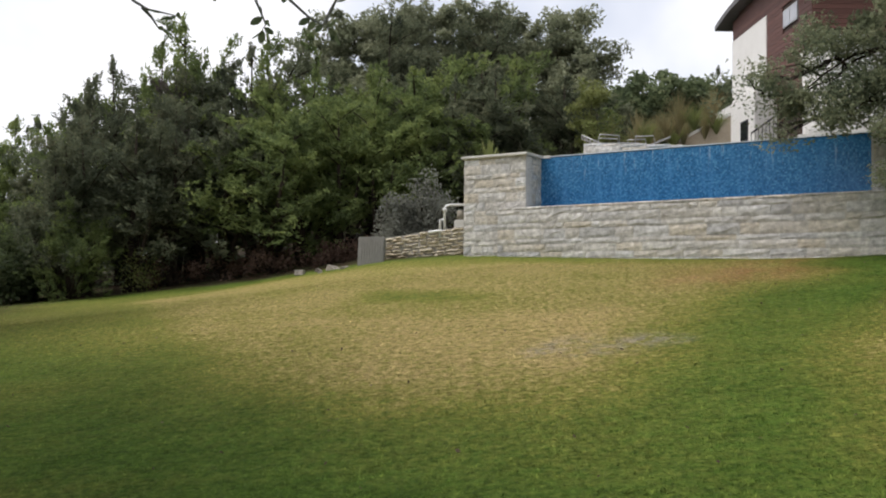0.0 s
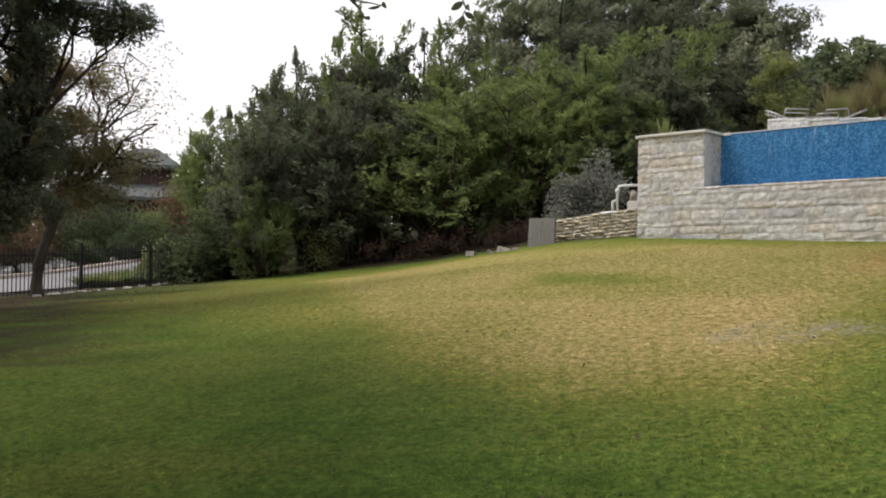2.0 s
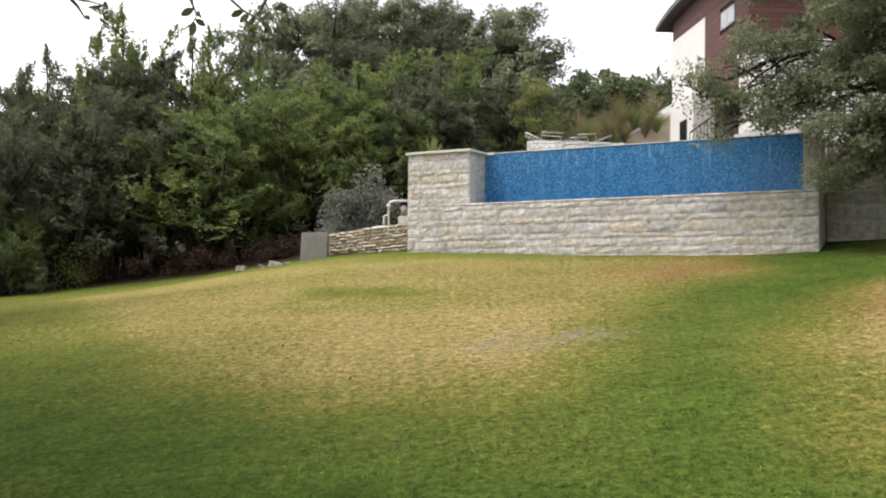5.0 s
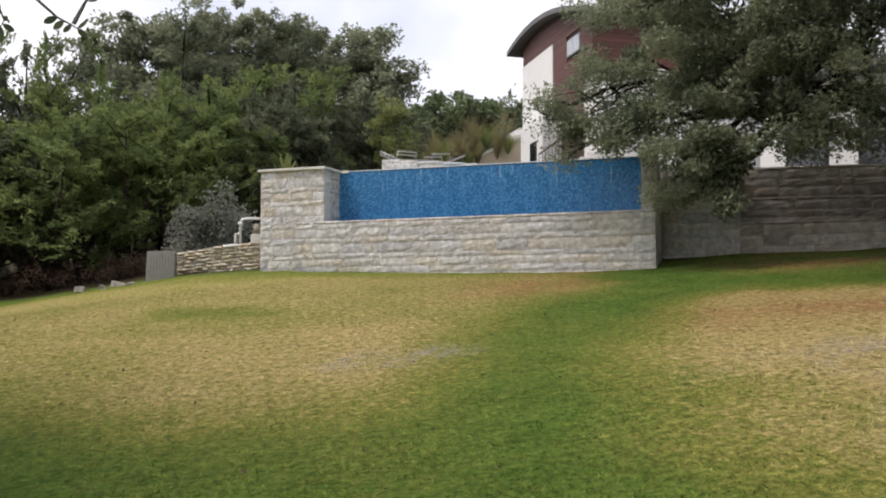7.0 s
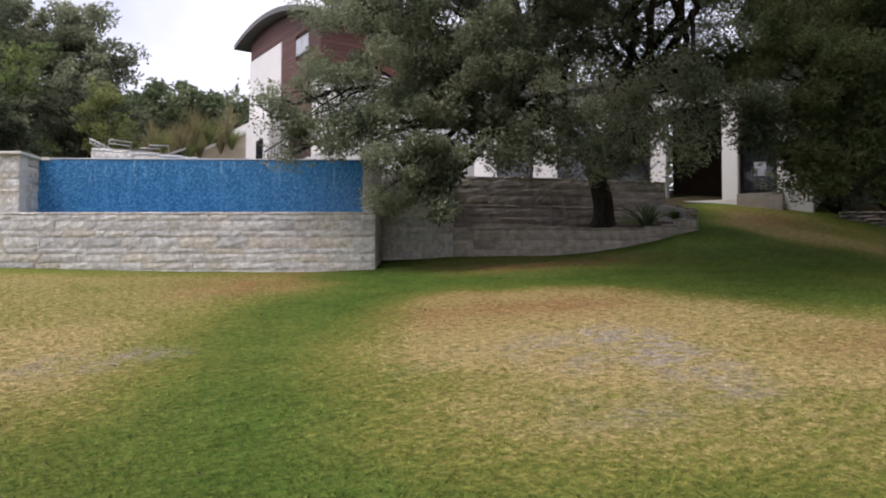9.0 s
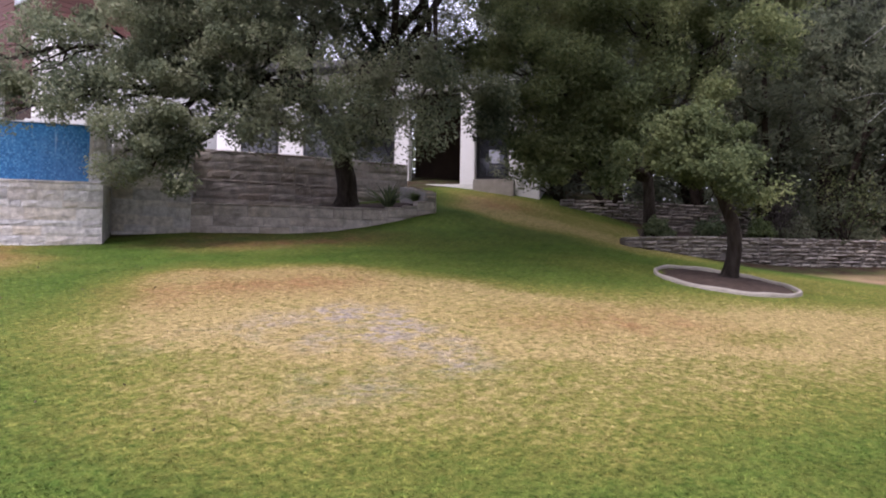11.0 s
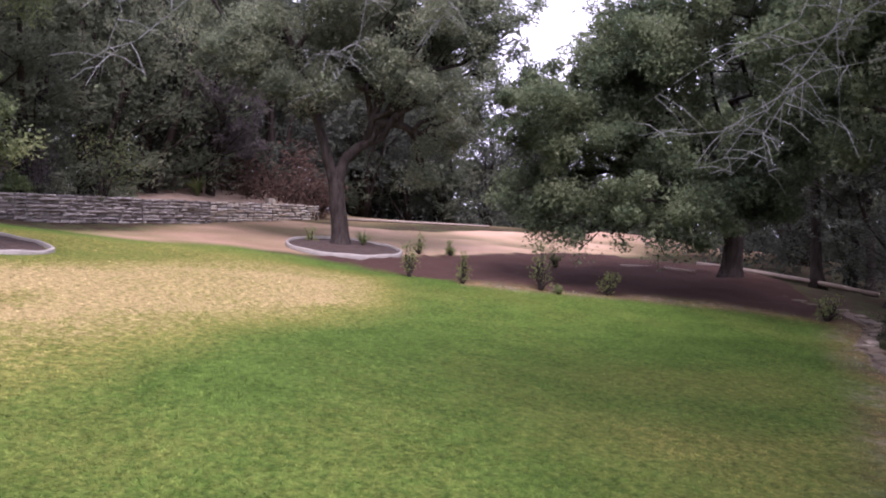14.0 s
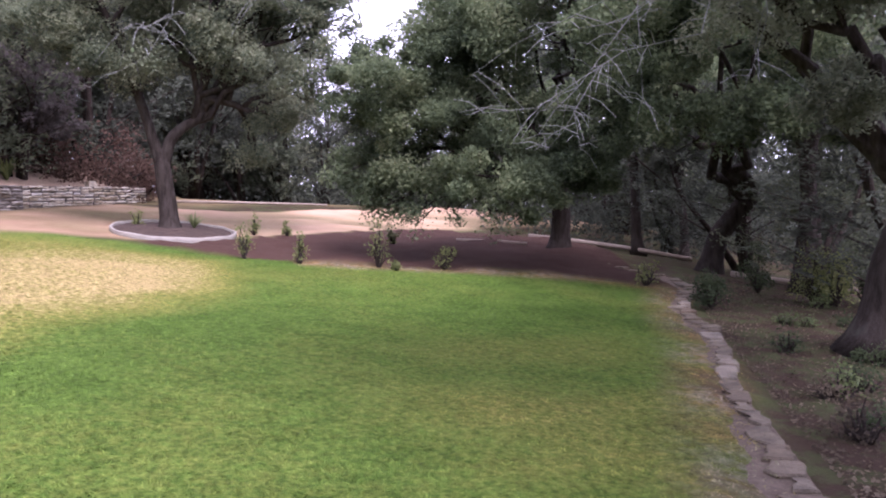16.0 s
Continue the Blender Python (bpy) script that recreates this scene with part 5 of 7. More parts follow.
# ---- trees and plants ----
def unit(v):
    return v / (np.linalg.norm(v, axis=1)[:, None] + 1e-9)


def leaf_cloud(centres, radii, per, size, slim=0.5, corners=4, lift=0.5, out=0.0, shell=0.45):
    """Leaves scattered in clumps: diamonds or triangles with random turns."""
    k = len(centres)
    n = k * per
    c, r = np.repeat(centres, per, 0), np.repeat(radii, per, 0)
    d = unit(rng.normal(size=(n, 3)))
    p = c + d * r * (rng.random((n, 1)) ** shell)
    nor = unit(rng.normal(size=(n, 3)) + np.array([0, 0, lift * 2]) + d * out)
    ax = unit(np.cross(nor, rng.normal(size=(n, 3))))
    if out:
        ax = unit(d * out + np.array([0, 0, lift]) + 0.6 * rng.normal(size=(n, 3)))
        nor = unit(np.cross(ax, rng.normal(size=(n, 3))))
    sd = np.cross(nor, ax)
    s = size * rng.uniform(0.65, 1.35, (n, 1))
    a, b = ax * s * 0.5, sd * s * 0.5 * slim
    if corners == 4:
        v = np.stack([p - a, p + b - a * 0.1, p + a, p - b - a * 0.1], 1)
    else:
        v = np.stack([p - a + b, p - a - b, p + a], 1)
    return v.reshape(-1, 3)


def bent(a, b, sag, steps=6, jitter=0.08, r=None):
    r = r or rnd
    a, b = Vector(a), Vector(b)
    L = (b - a).length
    pts = []
    for i in range(steps + 1):
        t = i / steps
        p = a.lerp(b, t) + Vector((0, 0, sag * L * 4 * t * (1 - t)))
        if 0 < i < steps:
            p += Vector((r.uniform(-1, 1), r.uniform(-1, 1), r.uniform(-1, 1))) * jitter * L * 0.5
        pts.append(p)
    return pts


def smooth_line(points, steps):
    """A curve through the points."""
    P = [points[0] * 2 - points[1], *points, points[-1] * 2 - points[-2]]
    out = []
    for i in range(1, len(P) - 2):
        a, b, c, d = P[i - 1:i + 3]
        for j in range(steps):
            t = j / steps
            out.append(0.5 * (2 * b + (c - a) * t + (2 * a - 5 * b + 4 * c - d) * t * t + (3 * b - a - 3 * c + d) * t ** 3))
    return out + [points[-1].copy()]


def lobed_tree(name, label, category, base, lobes, leaf_mat, bark_mat, trunk_r=0.22, fork=1.5, lean=(0, 0), leaf=0.13, cover=2.6, clump=0.42, dens=1.0, slim=0.55, lift=0.5, seed=1, group="", z0=None, corners=3, mains=None, stem=None, arms=()):
    """Tree with a flared trunk, limbs to each lobe, fine branches and a crown of many leaves.
    lobes: bearing, distance, height, radius, half height and, where it is airy, a share of the leaves.
    stem and arms: lines of places that the trunk and the main limbs follow."""
    global rnd, rng
    rnd, rng = random.Random(seed), np.random.default_rng(seed)
    bx, by = base
    bz = gz(bx, by) if z0 is None else z0
    root = thing(name, label, category, pose(bx, by, bz), group)
    F = Vector((lean[0], lean[1], fork))
    pts, rad = [], []
    for i in range(9):
        t = i / 8
        pts.append(Vector((lean[0] * t ** 1.5 + 0.04 * math.sin(5 * t + seed), lean[1] * t ** 1.5 + 0.04 * math.cos(4 * t + seed), -0.15 + (fork + 0.15) * t)))
        rad.append(trunk_r * (1.0 + 0.75 * max(0, 1 - t * 4) ** 2 - 0.22 * t))
    if stem:
        o = Vector((bx, by, bz))
        pts = smooth_line([Vector(q) - o for q in stem], 4)
        rad = [trunk_r * (1.0 + 0.8 * max(0, 1 - i / (len(pts) - 1) * 4) ** 2 - 0.18 * i / (len(pts) - 1)) for i in range(len(pts))]
    pts.append(pts[-1] + Vector((lean[0] * 0.1, lean[1] * 0.1, 0.22)))
    rad.append(rad[-1] * 0.45)
    part("trunk", tube(pts, rad, 14), bark_mat, root)
    leaves_of, fine = [], []
    ends = []
    if mains is None:
        order = sorted(lobes, key=lambda q: q[0])
        k = 2 if len(order) < 5 else 3 if len(order) < 12 else 4
        for g in range(k):
            some = order[g * len(order) // k:(g + 1) * len(order) // k]
            c = sum((Vector((*at(q[0], q[1]), q[2])) for q in some), Vector()) / len(some)
            ends.append(c - Vector((bx, by, bz)))
        ends = [F.lerp(c, 0.55) for c in ends]
    else:
        ends = [Vector((*at(q[0], q[1]), q[2])) - Vector((bx, by, bz)) for q in mains]
    main_limbs = []
    for line in arms:
        m_ = smooth_line([Vector(q) - Vector((bx, by, bz)) for q in line], 3)
        n = len(m_)
        r0 = trunk_r * 0.66
        part("limb", tube(m_, [r0 * (1 - 0.62 * i / (n - 1)) for i in range(n)], 10), bark_mat, root)
        main_limbs.append(([m_[round(i * (n - 1) / 7)] for i in range(8)], r0))
    for k, c in enumerate(() if arms else ends):
        m_ = bent(pts[-3] + Vector((0, 0, 0.03 * k)), c, 0.04 if k % 2 else -0.05, 7, 0.10)
        r0 = trunk_r * (0.72 if len(ends) < 3 else 0.6)
        part("limb", tube(m_, [r0 * (1 - 0.6 * i / 7) for i in range(8)], 10), bark_mat, root)
        main_limbs.append((m_, r0))
    for b_, d_, z_, r_, h_, *thin in lobes:
        x, y = at(b_, d_)
        c = Vector((x - bx, y - by, z_ - bz))
        m_, r0 = min(main_limbs, key=lambda q: (q[0][-1] - c).length)
        j = rnd.randint(3, 7)
        limb = bent(m_[j], c, 0.05, 7, 0.14)
        r0 *= 0.72 * (1 - 0.6 * j / 7)
        part("branch", tube(limb, [r0 * (1 - 0.85 * i / 7) + 0.010 for i in range(8)], 7), bark_mat, root)
        n = max(5, int(dens * 3.2 * (r_ * r_ + 2 * r_ * h_) / (clump * clump) * 0.30))
        d = unit(rng.normal(size=(n, 3)))
        k = rng.random((n, 1)) ** 0.42
        q = np.array(c) + d * k * np.array([r_, r_, h_]) * rng.uniform(0.8, 1.12, (n, 1))
        big = leaf * (2.0 if z_ - h_ - 1.9 > 0.37 * (d_ + 0.5 * r_) else 1.0)      # coarser leaves high overhead
        many = (thin[0] if thin else 1.0) * cover * math.pi * r_ * math.sqrt((r_ * r_ + h_ * h_) / 2) / (big * big * slim * 0.275)
        leaves_of.append(leaf_cloud(q, clump * rng.uniform(0.55, 1.25, (n, 1)) * np.array([1, 1, 0.75]), max(8, int(many / n)), big, slim, corners, lift))
        for j in rng.permutation(n)[: max(4, n // 3)]:
            s = limb[rnd.randint(4, 7)]
            e = Vector(q[j])
            w = bent(s, e, 0.03, 4, 0.16)
            fine.append(tube_data(w, [0.024, 0.019, 0.015, 0.011, 0.007], 4))
    tagged(part("branchwork", mesh_of("branchwork", *join_data(fine)), bark_mat, root), kind="stuff")
    part("crown", fast_mesh("crown", np.concatenate(leaves_of), corners), leaf_mat, root)
    return root


def cedar(name, label, height, width, leaf_mat, seed, skirt=0.06, leaders=3, boughs=34, per=55, size=0.2, flat=0.8, clump=0.3):
    """Juniper: several leaders, ragged boughs of upright sprays."""
    global rnd, rng
    rnd, rng = random.Random(seed), np.random.default_rng(seed)
    root = thing(name, label, "tree")
    fine = []
    tops = [(0.0, 0.0, 1.0)] + [(rnd.uniform(-0.55, 0.55) * width, rnd.uniform(-0.55, 0.55) * width, rnd.uniform(0.6, 0.93)) for _ in range(leaders - 1)]
    for i, (x, y, h) in enumerate(tops):
        p = [Vector((0.06 * i, 0, -0.15)), Vector((x * 0.35 + 0.05, y * 0.35, height * h * 0.25)), Vector((x * 0.8, y * 0.8, height * h * 0.6)), Vector((x, y, height * h * 0.97))]
        part("trunk" if i == 0 else "stem", tube(p, [0.15 if i == 0 else 0.1, 0.1 if i == 0 else 0.07, 0.05, 0.012], 7), M_CEDARBARK, root)
    base, axis, length = [], [], []
    for k in range(boughs):
        x, y, h = tops[k % len(tops)]
        t = skirt + (0.97 - skirt) * rng.random() ** 0.9
        reach = (width * (0.22 + 0.78 * (1 - t) ** flat) * rng.uniform(0.6, 1.15)) * (1.0 if h == 1.0 else 0.8)
        w = rng.uniform(0, 6.283)
        foot = np.array([x * min(1, t * 1.3), y * min(1, t * 1.3), height * h * t])
        rise = rng.uniform(0.05, 0.5) + 0.5 * t
        tip = foot + np.array([reach * math.cos(w), reach * math.sin(w), reach * rise])
        fine.append(tube_data([foot - np.array([0, 0, 0.2 * reach]), foot * 0.5 + tip * 0.5 - np.array([0, 0, 0.05]), tip], [0.03, 0.018, 0.006], 4))
        for q in range(10):
            u = 0.15 + 0.85 * (q + rng.random()) / 10
            base.append(foot + (tip - foot) * u + rng.normal(0, 0.05 + 0.09 * reach, 3))
            axis.append(np.array([math.cos(w), math.sin(w), 0.55 + 0.5 * t]) + rng.normal(0, 0.55, 3))
            length.append(clump * 1.9 * rng.uniform(0.6, 1.25) * (1.1 - 0.4 * t))
    for x, y, h in tops:                       # feathery spires
        for q in range(26):
            u = q / 25
            base.append(np.array([x, y, height * h * (0.60 + 0.34 * u)]) + rng.normal(0, 0.42 * (1.12 - u), 3))
            w = rng.uniform(0, 6.283)
            axis.append(np.array([math.cos(w) * (1.1 - u), math.sin(w) * (1.1 - u), 0.7 + 0.8 * u]))
            length.append(clump * (2.0 - 0.9 * u))
    tagged(part("branchwork", mesh_of("branchwork", *join_data(fine)), M_CEDARBARK, root), kind="stuff")
    base, axis, length = np.repeat(np.array(base), per, 0), np.repeat(unit(np.array(axis)), per, 0), np.repeat(np.array(length)[:, None], per, 0)
    n = len(base)
    u = rng.random((n, 1))
    p = base + axis * length * u + rng.normal(size=(n, 3)) * length * 0.19 * (1.08 - 0.85 * u)
    ax = unit(axis + 0.75 * rng.normal(size=(n, 3)))
    sd = unit(np.cross(ax, rng.normal(size=(n, 3))))
    s = size * rng.uniform(0.65, 1.35, (n, 1))
    v = np.stack([p - ax * s * 0.5 + sd * s * 0.17, p - ax * s * 0.5 - sd * s * 0.17, p + ax * s * 0.5], 1).reshape(-1, 3)
    part("crown", fast_mesh("crown", v, 3), leaf_mat, root)
    return root


def bush(name, label, x, y, r, h, leaf_mat, seed, per=60, leaf=0.09, z=None, clumps=40, group="", airy=0.3, slim=0.55):
    global rnd, rng
    rnd, rng = random.Random(seed), np.random.default_rng(seed)
    root = thing(name, label, "bush", pose(x, y, gz(x, y) if z is None else z), group)
    d = unit(rng.normal(size=(clumps, 3)))
    d[:, 2] = np.abs(d[:, 2])
    c = d * (rng.random((clumps, 1)) ** 0.4) * np.array([r, r, h * 0.85]) + np.array([0, 0, h * 0.12])
    stems = []
    for j in range(min(clumps, 16)):
        stems.append(tube_data(bent((0, 0, -0.05), c[j], 0.03, 3, 0.15), [0.022, 0.016, 0.011, 0.005], 4))
    tagged(part("stemwork", mesh_of("stemwork", *join_data(stems)), M_OAKBARK, root), kind="stuff")
    v = leaf_cloud(c, np.full((clumps, 3), airy * max(0.25, (r + h) / 2)), per, leaf, slim, 4, 0.4)
    part("foliage", fast_mesh("foliage", v, 4), leaf_mat, root)
    return root


def tuft(name, label, x, y, r, h, mat, seed, blades=60, width=0.02, z=None, group="", category="plant"):
    """Upright arching blades from one foot."""
    global rng
    rng = np.random.default_rng(seed)
    v, f = [], []
    for i in range(blades):
        w, o = rng.uniform(0, 6.283), rng.uniform(0.15, 1.0)
        hh = h * rng.uniform(0.6, 1.0)
        dx, dy = math.cos(w), math.sin(w)
        sx, sy = -dy * width / 2, dx * width / 2
        k = len(v)
        for t, q in ((0.0, 1.0), (0.45, 1.0), (0.8, 0.7), (1.0, 0.05)):
            px, py, pz = dx * r * o * t ** 1.6, dy * r * o * t ** 1.6, hh * (t - 0.35 * o * t * t) - 0.02
            v += [(px - sx * q, py - sy * q, pz), (px + sx * q, py + sy * q, pz)]
        for j in range(3):
            f.append((k + 2 * j, k + 2 * j + 1, k + 2 * j + 3, k + 2 * j + 2))
    root = thing(name, label, category, pose(x, y, gz(x, y) if z is None else z), group)
    tagged(part("blade_tuft", mesh_of("blade_tuft", v, f), mat, root), kind="stuff")
    return root


def top_scale(b_, d_, el, native):
    """Scale that brings a tree's top to that height angle."""
    x, y = at(b_, d_)
    return (1.6 + d_ * math.tan(radians(el)) - gz(x, y)) / native


# live oaks that stand singly
# its highest lobes are unseen, added to shade slope, bed wall and porch
lobed_tree("big_live_oak", "big spreading live oak in the raised stone bed", "tree", (12.87, 13.98),
           [(20.6, 15.8, 4.7, 0.7, 0.45, 0.32), (22.2, 16, 5.0, 0.8, 0.6, 0.5), (24.2, 16, 4.7, 0.9, 0.6, 0.65), (26.3, 15.8, 4.5, 1.0, 0.7, 0.8), (21.6, 16, 4.2, 0.5, 0.3, 0.3), (28.8, 15.2, 3.5, 0.75, 0.7, 0.9), (30.3, 15.1, 3.15, 0.6, 0.5, 0.75), (43.4, 15.1, 4.25, 1.0, 0.8, 0.34), (45.6, 15.2, 4.0, 0.9, 0.6, 0.3), (48.0, 15.1, 4.2, 0.8, 0.6, 0.4), (41.6, 15.2, 3.9, 0.8, 0.45, 0.45), (38.5, 15.1, 4.1, 0.9, 0.5, 0.4), (43.0, 15.0, 4.9, 0.9, 0.5, 0.34), (40.2, 15.1, 4.8, 0.8, 0.5, 0.34), (46.8, 15.0, 5.0, 1.0, 0.6, 0.7), (37.4, 15.6, 5.4, 1.1, 0.6, 0.4), (50.6, 16.0, 5.0, 0.9, 0.6, 0.9), (52.6, 16.4, 4.6, 0.8, 0.8, 0.9), (45.5, 15.5, 9.9, 2.4, 1.0, 0.8), (31.5, 15.4, 4.1, 1.1, 0.7, 1.0), (25.2, 16.2, 5.7, 0.9, 0.6, 0.7), (36.5, 15.6, 4.3, 1.1, 0.6, 0.4), (40.6, 16, 4.4, 0.9, 0.6, 0.3), (33.2, 15.6, 5.7, 1.6, 1.0), (30.0, 16.0, 5.2, 1.5, 1.0), (27.0, 17, 7.2, 1.7, 1.2), (33.0, 16.5, 7.3, 2.4, 1.6), (34.8, 16.0, 4.7, 1.1, 0.8, 0.6),
            (31, 18, 9.8, 2.6, 1.6), (38.3, 16.6, 7.6, 2.0, 1.2), (40.4, 17.0, 6.4, 1.2, 0.7, 0.45), (43.6, 16.8, 6.6, 1.2, 0.7, 0.4), (36.0, 16.5, 6.4, 1.1, 0.6, 0.7), (38.2, 16.2, 4.9, 0.7, 0.5, 0.35), (42.5, 16.6, 7.6, 1.8, 1.0, 0.7), (44.6, 17.2, 5.2, 1.2, 1.1, 0.3), (40, 18.5, 9.8, 2.6, 1.6), (47.2, 18.3, 6.6, 1.4, 1.5, 0.5), (46.5, 18.5, 9.0, 2.0, 1.4), (25.3, 17, 9.0, 1.1, 0.8), (48, 12.6, 7.9, 2.5, 0.9), (40.5, 12.2, 7.6, 2.3, 0.9), (44, 10.3, 6.9, 2.0, 0.8), (36, 11.2, 7.8, 2.1, 0.8), (42, 12.6, 8.2, 2.1, 0.8), (48.5, 11.2, 7.8, 2.0, 0.8), (54, 12.6, 8.0, 2.2, 0.9)],
           M_OAK, M_OAKBARK, 0.24, 1.6, (0.1, -0.1), 0.074, 1.6, 0.42, 1.0, seed=41, z0=2.92,
           stem=[(12.9, 13.96, 2.85), (12.91, 13.95, 3.4), (12.86, 14.0, 3.8), (12.76, 14.08, 4.3)],
           arms=[[(12.76, 14.08, 4.25), (12.6, 14.2, 4.75), (12.18, 14.4, 5.15), (11.8, 14.5, 5.3), (11.2, 14.5, 5.1), (10.2, 14.4, 4.9)], [(12.76, 14.08, 4.3), (12.3, 14.5, 5.2), (11.9, 14.8, 6.1), (11.6, 15.0, 7.2), (11.2, 15.2, 8.6)],
                 [(12.8, 14.05, 4.2), (13.05, 13.8, 5.2), (13.15, 13.7, 6.1), (13.6, 13.4, 7.6)], [(12.8, 14.05, 4.2), (13.0, 13.6, 5.0), (13.1, 12.6, 6.2), (12.6, 11.0, 7.0)]])
lobed_tree("small_live_oak", "small young live oak inside a pale border ring", "tree", (13.35, 5.48),
           [(62.5, 13.6, 3.4, 0.36, 0.28), (63.7, 13.5, 3.6, 0.5, 0.35), (65.5, 13.5, 3.75, 0.6, 0.34), (67.3, 13.6, 3.55, 0.55, 0.36), (68.7, 13.8, 3.2, 0.36, 0.36), (69.5, 13.8, 2.85, 0.28, 0.26, 0.8), (64.1, 13.3, 3.2, 0.42, 0.25), (66.3, 13.2, 3.15, 0.52, 0.26), (67.9, 13.3, 3.0, 0.34, 0.25, 0.8)],
           M_OAKLIGHT, M_OAKBARK, 0.125, 1.45, (-0.05, 0.16), 0.07, 2.1, 0.3, 1.2, seed=42,
           stem=[(13.32, 5.48, 1.4), (13.36, 5.38, 1.95), (13.35, 5.40, 2.4), (13.29, 5.54, 2.85)],
           arms=[[(13.29, 5.54, 2.8), (13.2, 5.75, 3.2), (12.95, 6.0, 3.6)], [(13.29, 5.54, 2.8), (13.35, 5.4, 3.2), (13.5, 5.0, 3.5)]])
# the lobe at height 9.7 is unseen, added to shade the white wing
lobed_tree("terrace_oak", "light green oak on the terrace edge", "tree", (17.2, 8.75),
           [(57.6, 17, 4.5, 1.0, 0.9), (58.5, 17, 5.2, 1.7, 1.1), (62.5, 17.2, 5.0, 1.6, 1.1), (58, 17.6, 7.2, 1.9, 1.2), (63, 17.4, 7.0, 2.0, 1.2), (67.5, 17.6, 6.6, 1.7, 1.2), (65, 18, 9.0, 2.3, 1.3), (58, 18.5, 9.6, 2.2, 1.2), (71, 18.5, 8.2, 1.7, 1.2), (53.5, 19, 6.9, 1.2, 0.9), (49.6, 19, 6.4, 1.1, 0.55), (52.4, 19, 6.3, 1.0, 0.5), (52, 19.5, 8.6, 1.6, 1.1), (55.6, 16.8, 6.0, 1.1, 0.9), (52, 15.5, 9.7, 2.6, 1.0, 0.8), (54.8, 16.6, 4.3, 0.5, 0.6, 1.5), (55.1, 16.6, 3.6, 0.4, 0.35, 1.4), (56.4, 16.4, 3.95, 0.6, 0.65, 1.7), (58.2, 16.4, 3.8, 0.8, 0.6, 1.6), (56.6, 16.4, 5.0, 0.7, 0.6, 1.3), (59.6, 16.7, 3.7, 0.8, 0.5)],
           M_OAKLIGHT, M_OAKBARK, 0.15, 1.6, (0.1, 0.2), 0.082, 1.5, 0.42, 1.0, seed=43, z0=2.3)
lobed_tree("forked_live_oak", "forked live oak inside a pale border ring", "tree", (20.0, 0.16),
           [(85.5, 20, 5.9, 1.6, 1.1), (88.5, 19.6, 7.2, 2.1, 1.3), (93.5, 19.6, 7.0, 2.2, 1.4), (96.8, 19.8, 6.6, 1.4, 1.2), (98.8, 19.6, 5.3, 1.0, 0.9), (94.8, 21, 3.3, 0.8, 0.45, 0.7), (96.2, 20.6, 3.95, 0.8, 0.5, 0.8), (83.5, 21, 8.6, 2.0, 1.2), (91, 20.5, 9.4, 2.6, 1.3), (89.8, 20.6, 5.7, 1.7, 0.8), (94.3, 20.4, 5.6, 1.6, 0.8), (97.2, 20.2, 8.0, 1.2, 0.9), (95.0, 20.5, 9.0, 1.8, 1.2), (82.6, 20.5, 6.0, 1.3, 0.9, 0.8), (80.6, 21, 7.4, 1.4, 1.1, 0.8), (84.4, 19.6, 5.1, 0.8, 0.5, 0.6), (99.8, 20, 7.3, 1.1, 0.9, 0.8), (101.2, 20, 6.2, 0.8, 0.5, 0.6), (100.6, 20, 4.7, 0.9, 0.6, 0.8), (98.4, 20, 6.3, 1.1, 0.8, 0.8), (88.0, 19.4, 5.0, 1.0, 0.5, 0.7), (91.5, 19.3, 5.2, 1.1, 0.5, 0.7), (95.0, 19.3, 5.0, 1.0, 0.5, 0.7), (86.0, 19.6, 4.7, 0.8, 0.4, 0.6), (97.4, 19.8, 4.4, 0.8, 0.5, 0.7)],
           M_OAK, M_OAKBARK, 0.215, 1.6, (0.0, 0.16), 0.070, 1.6, 0.45, 1.0, seed=44,
           stem=[(20.0, 0.16, 1.15), (20.0, 0.19, 1.8), (20.0, 0.24, 2.3), (19.99, 0.28, 2.8)],
           arms=[[(19.99, 0.28, 2.7), (19.99, 0.45, 3.3), (19.98, 0.62, 3.95), (19.95, 0.94, 4.9), (19.9, 1.4, 6.2), (19.8, 1.9, 7.4)], [(20.0, 0.26, 2.7), (20.0, 0.1, 3.3), (20.0, -0.2, 3.62), (19.98, -0.52, 3.82), (19.97, -0.68, 4.3), (19.95, -0.7, 4.9), (19.9, -1.4, 6.2)],
                 [(19.98, -0.6, 4.25), (19.9, -1.1, 4.2), (19.8, -1.7, 3.95)]])
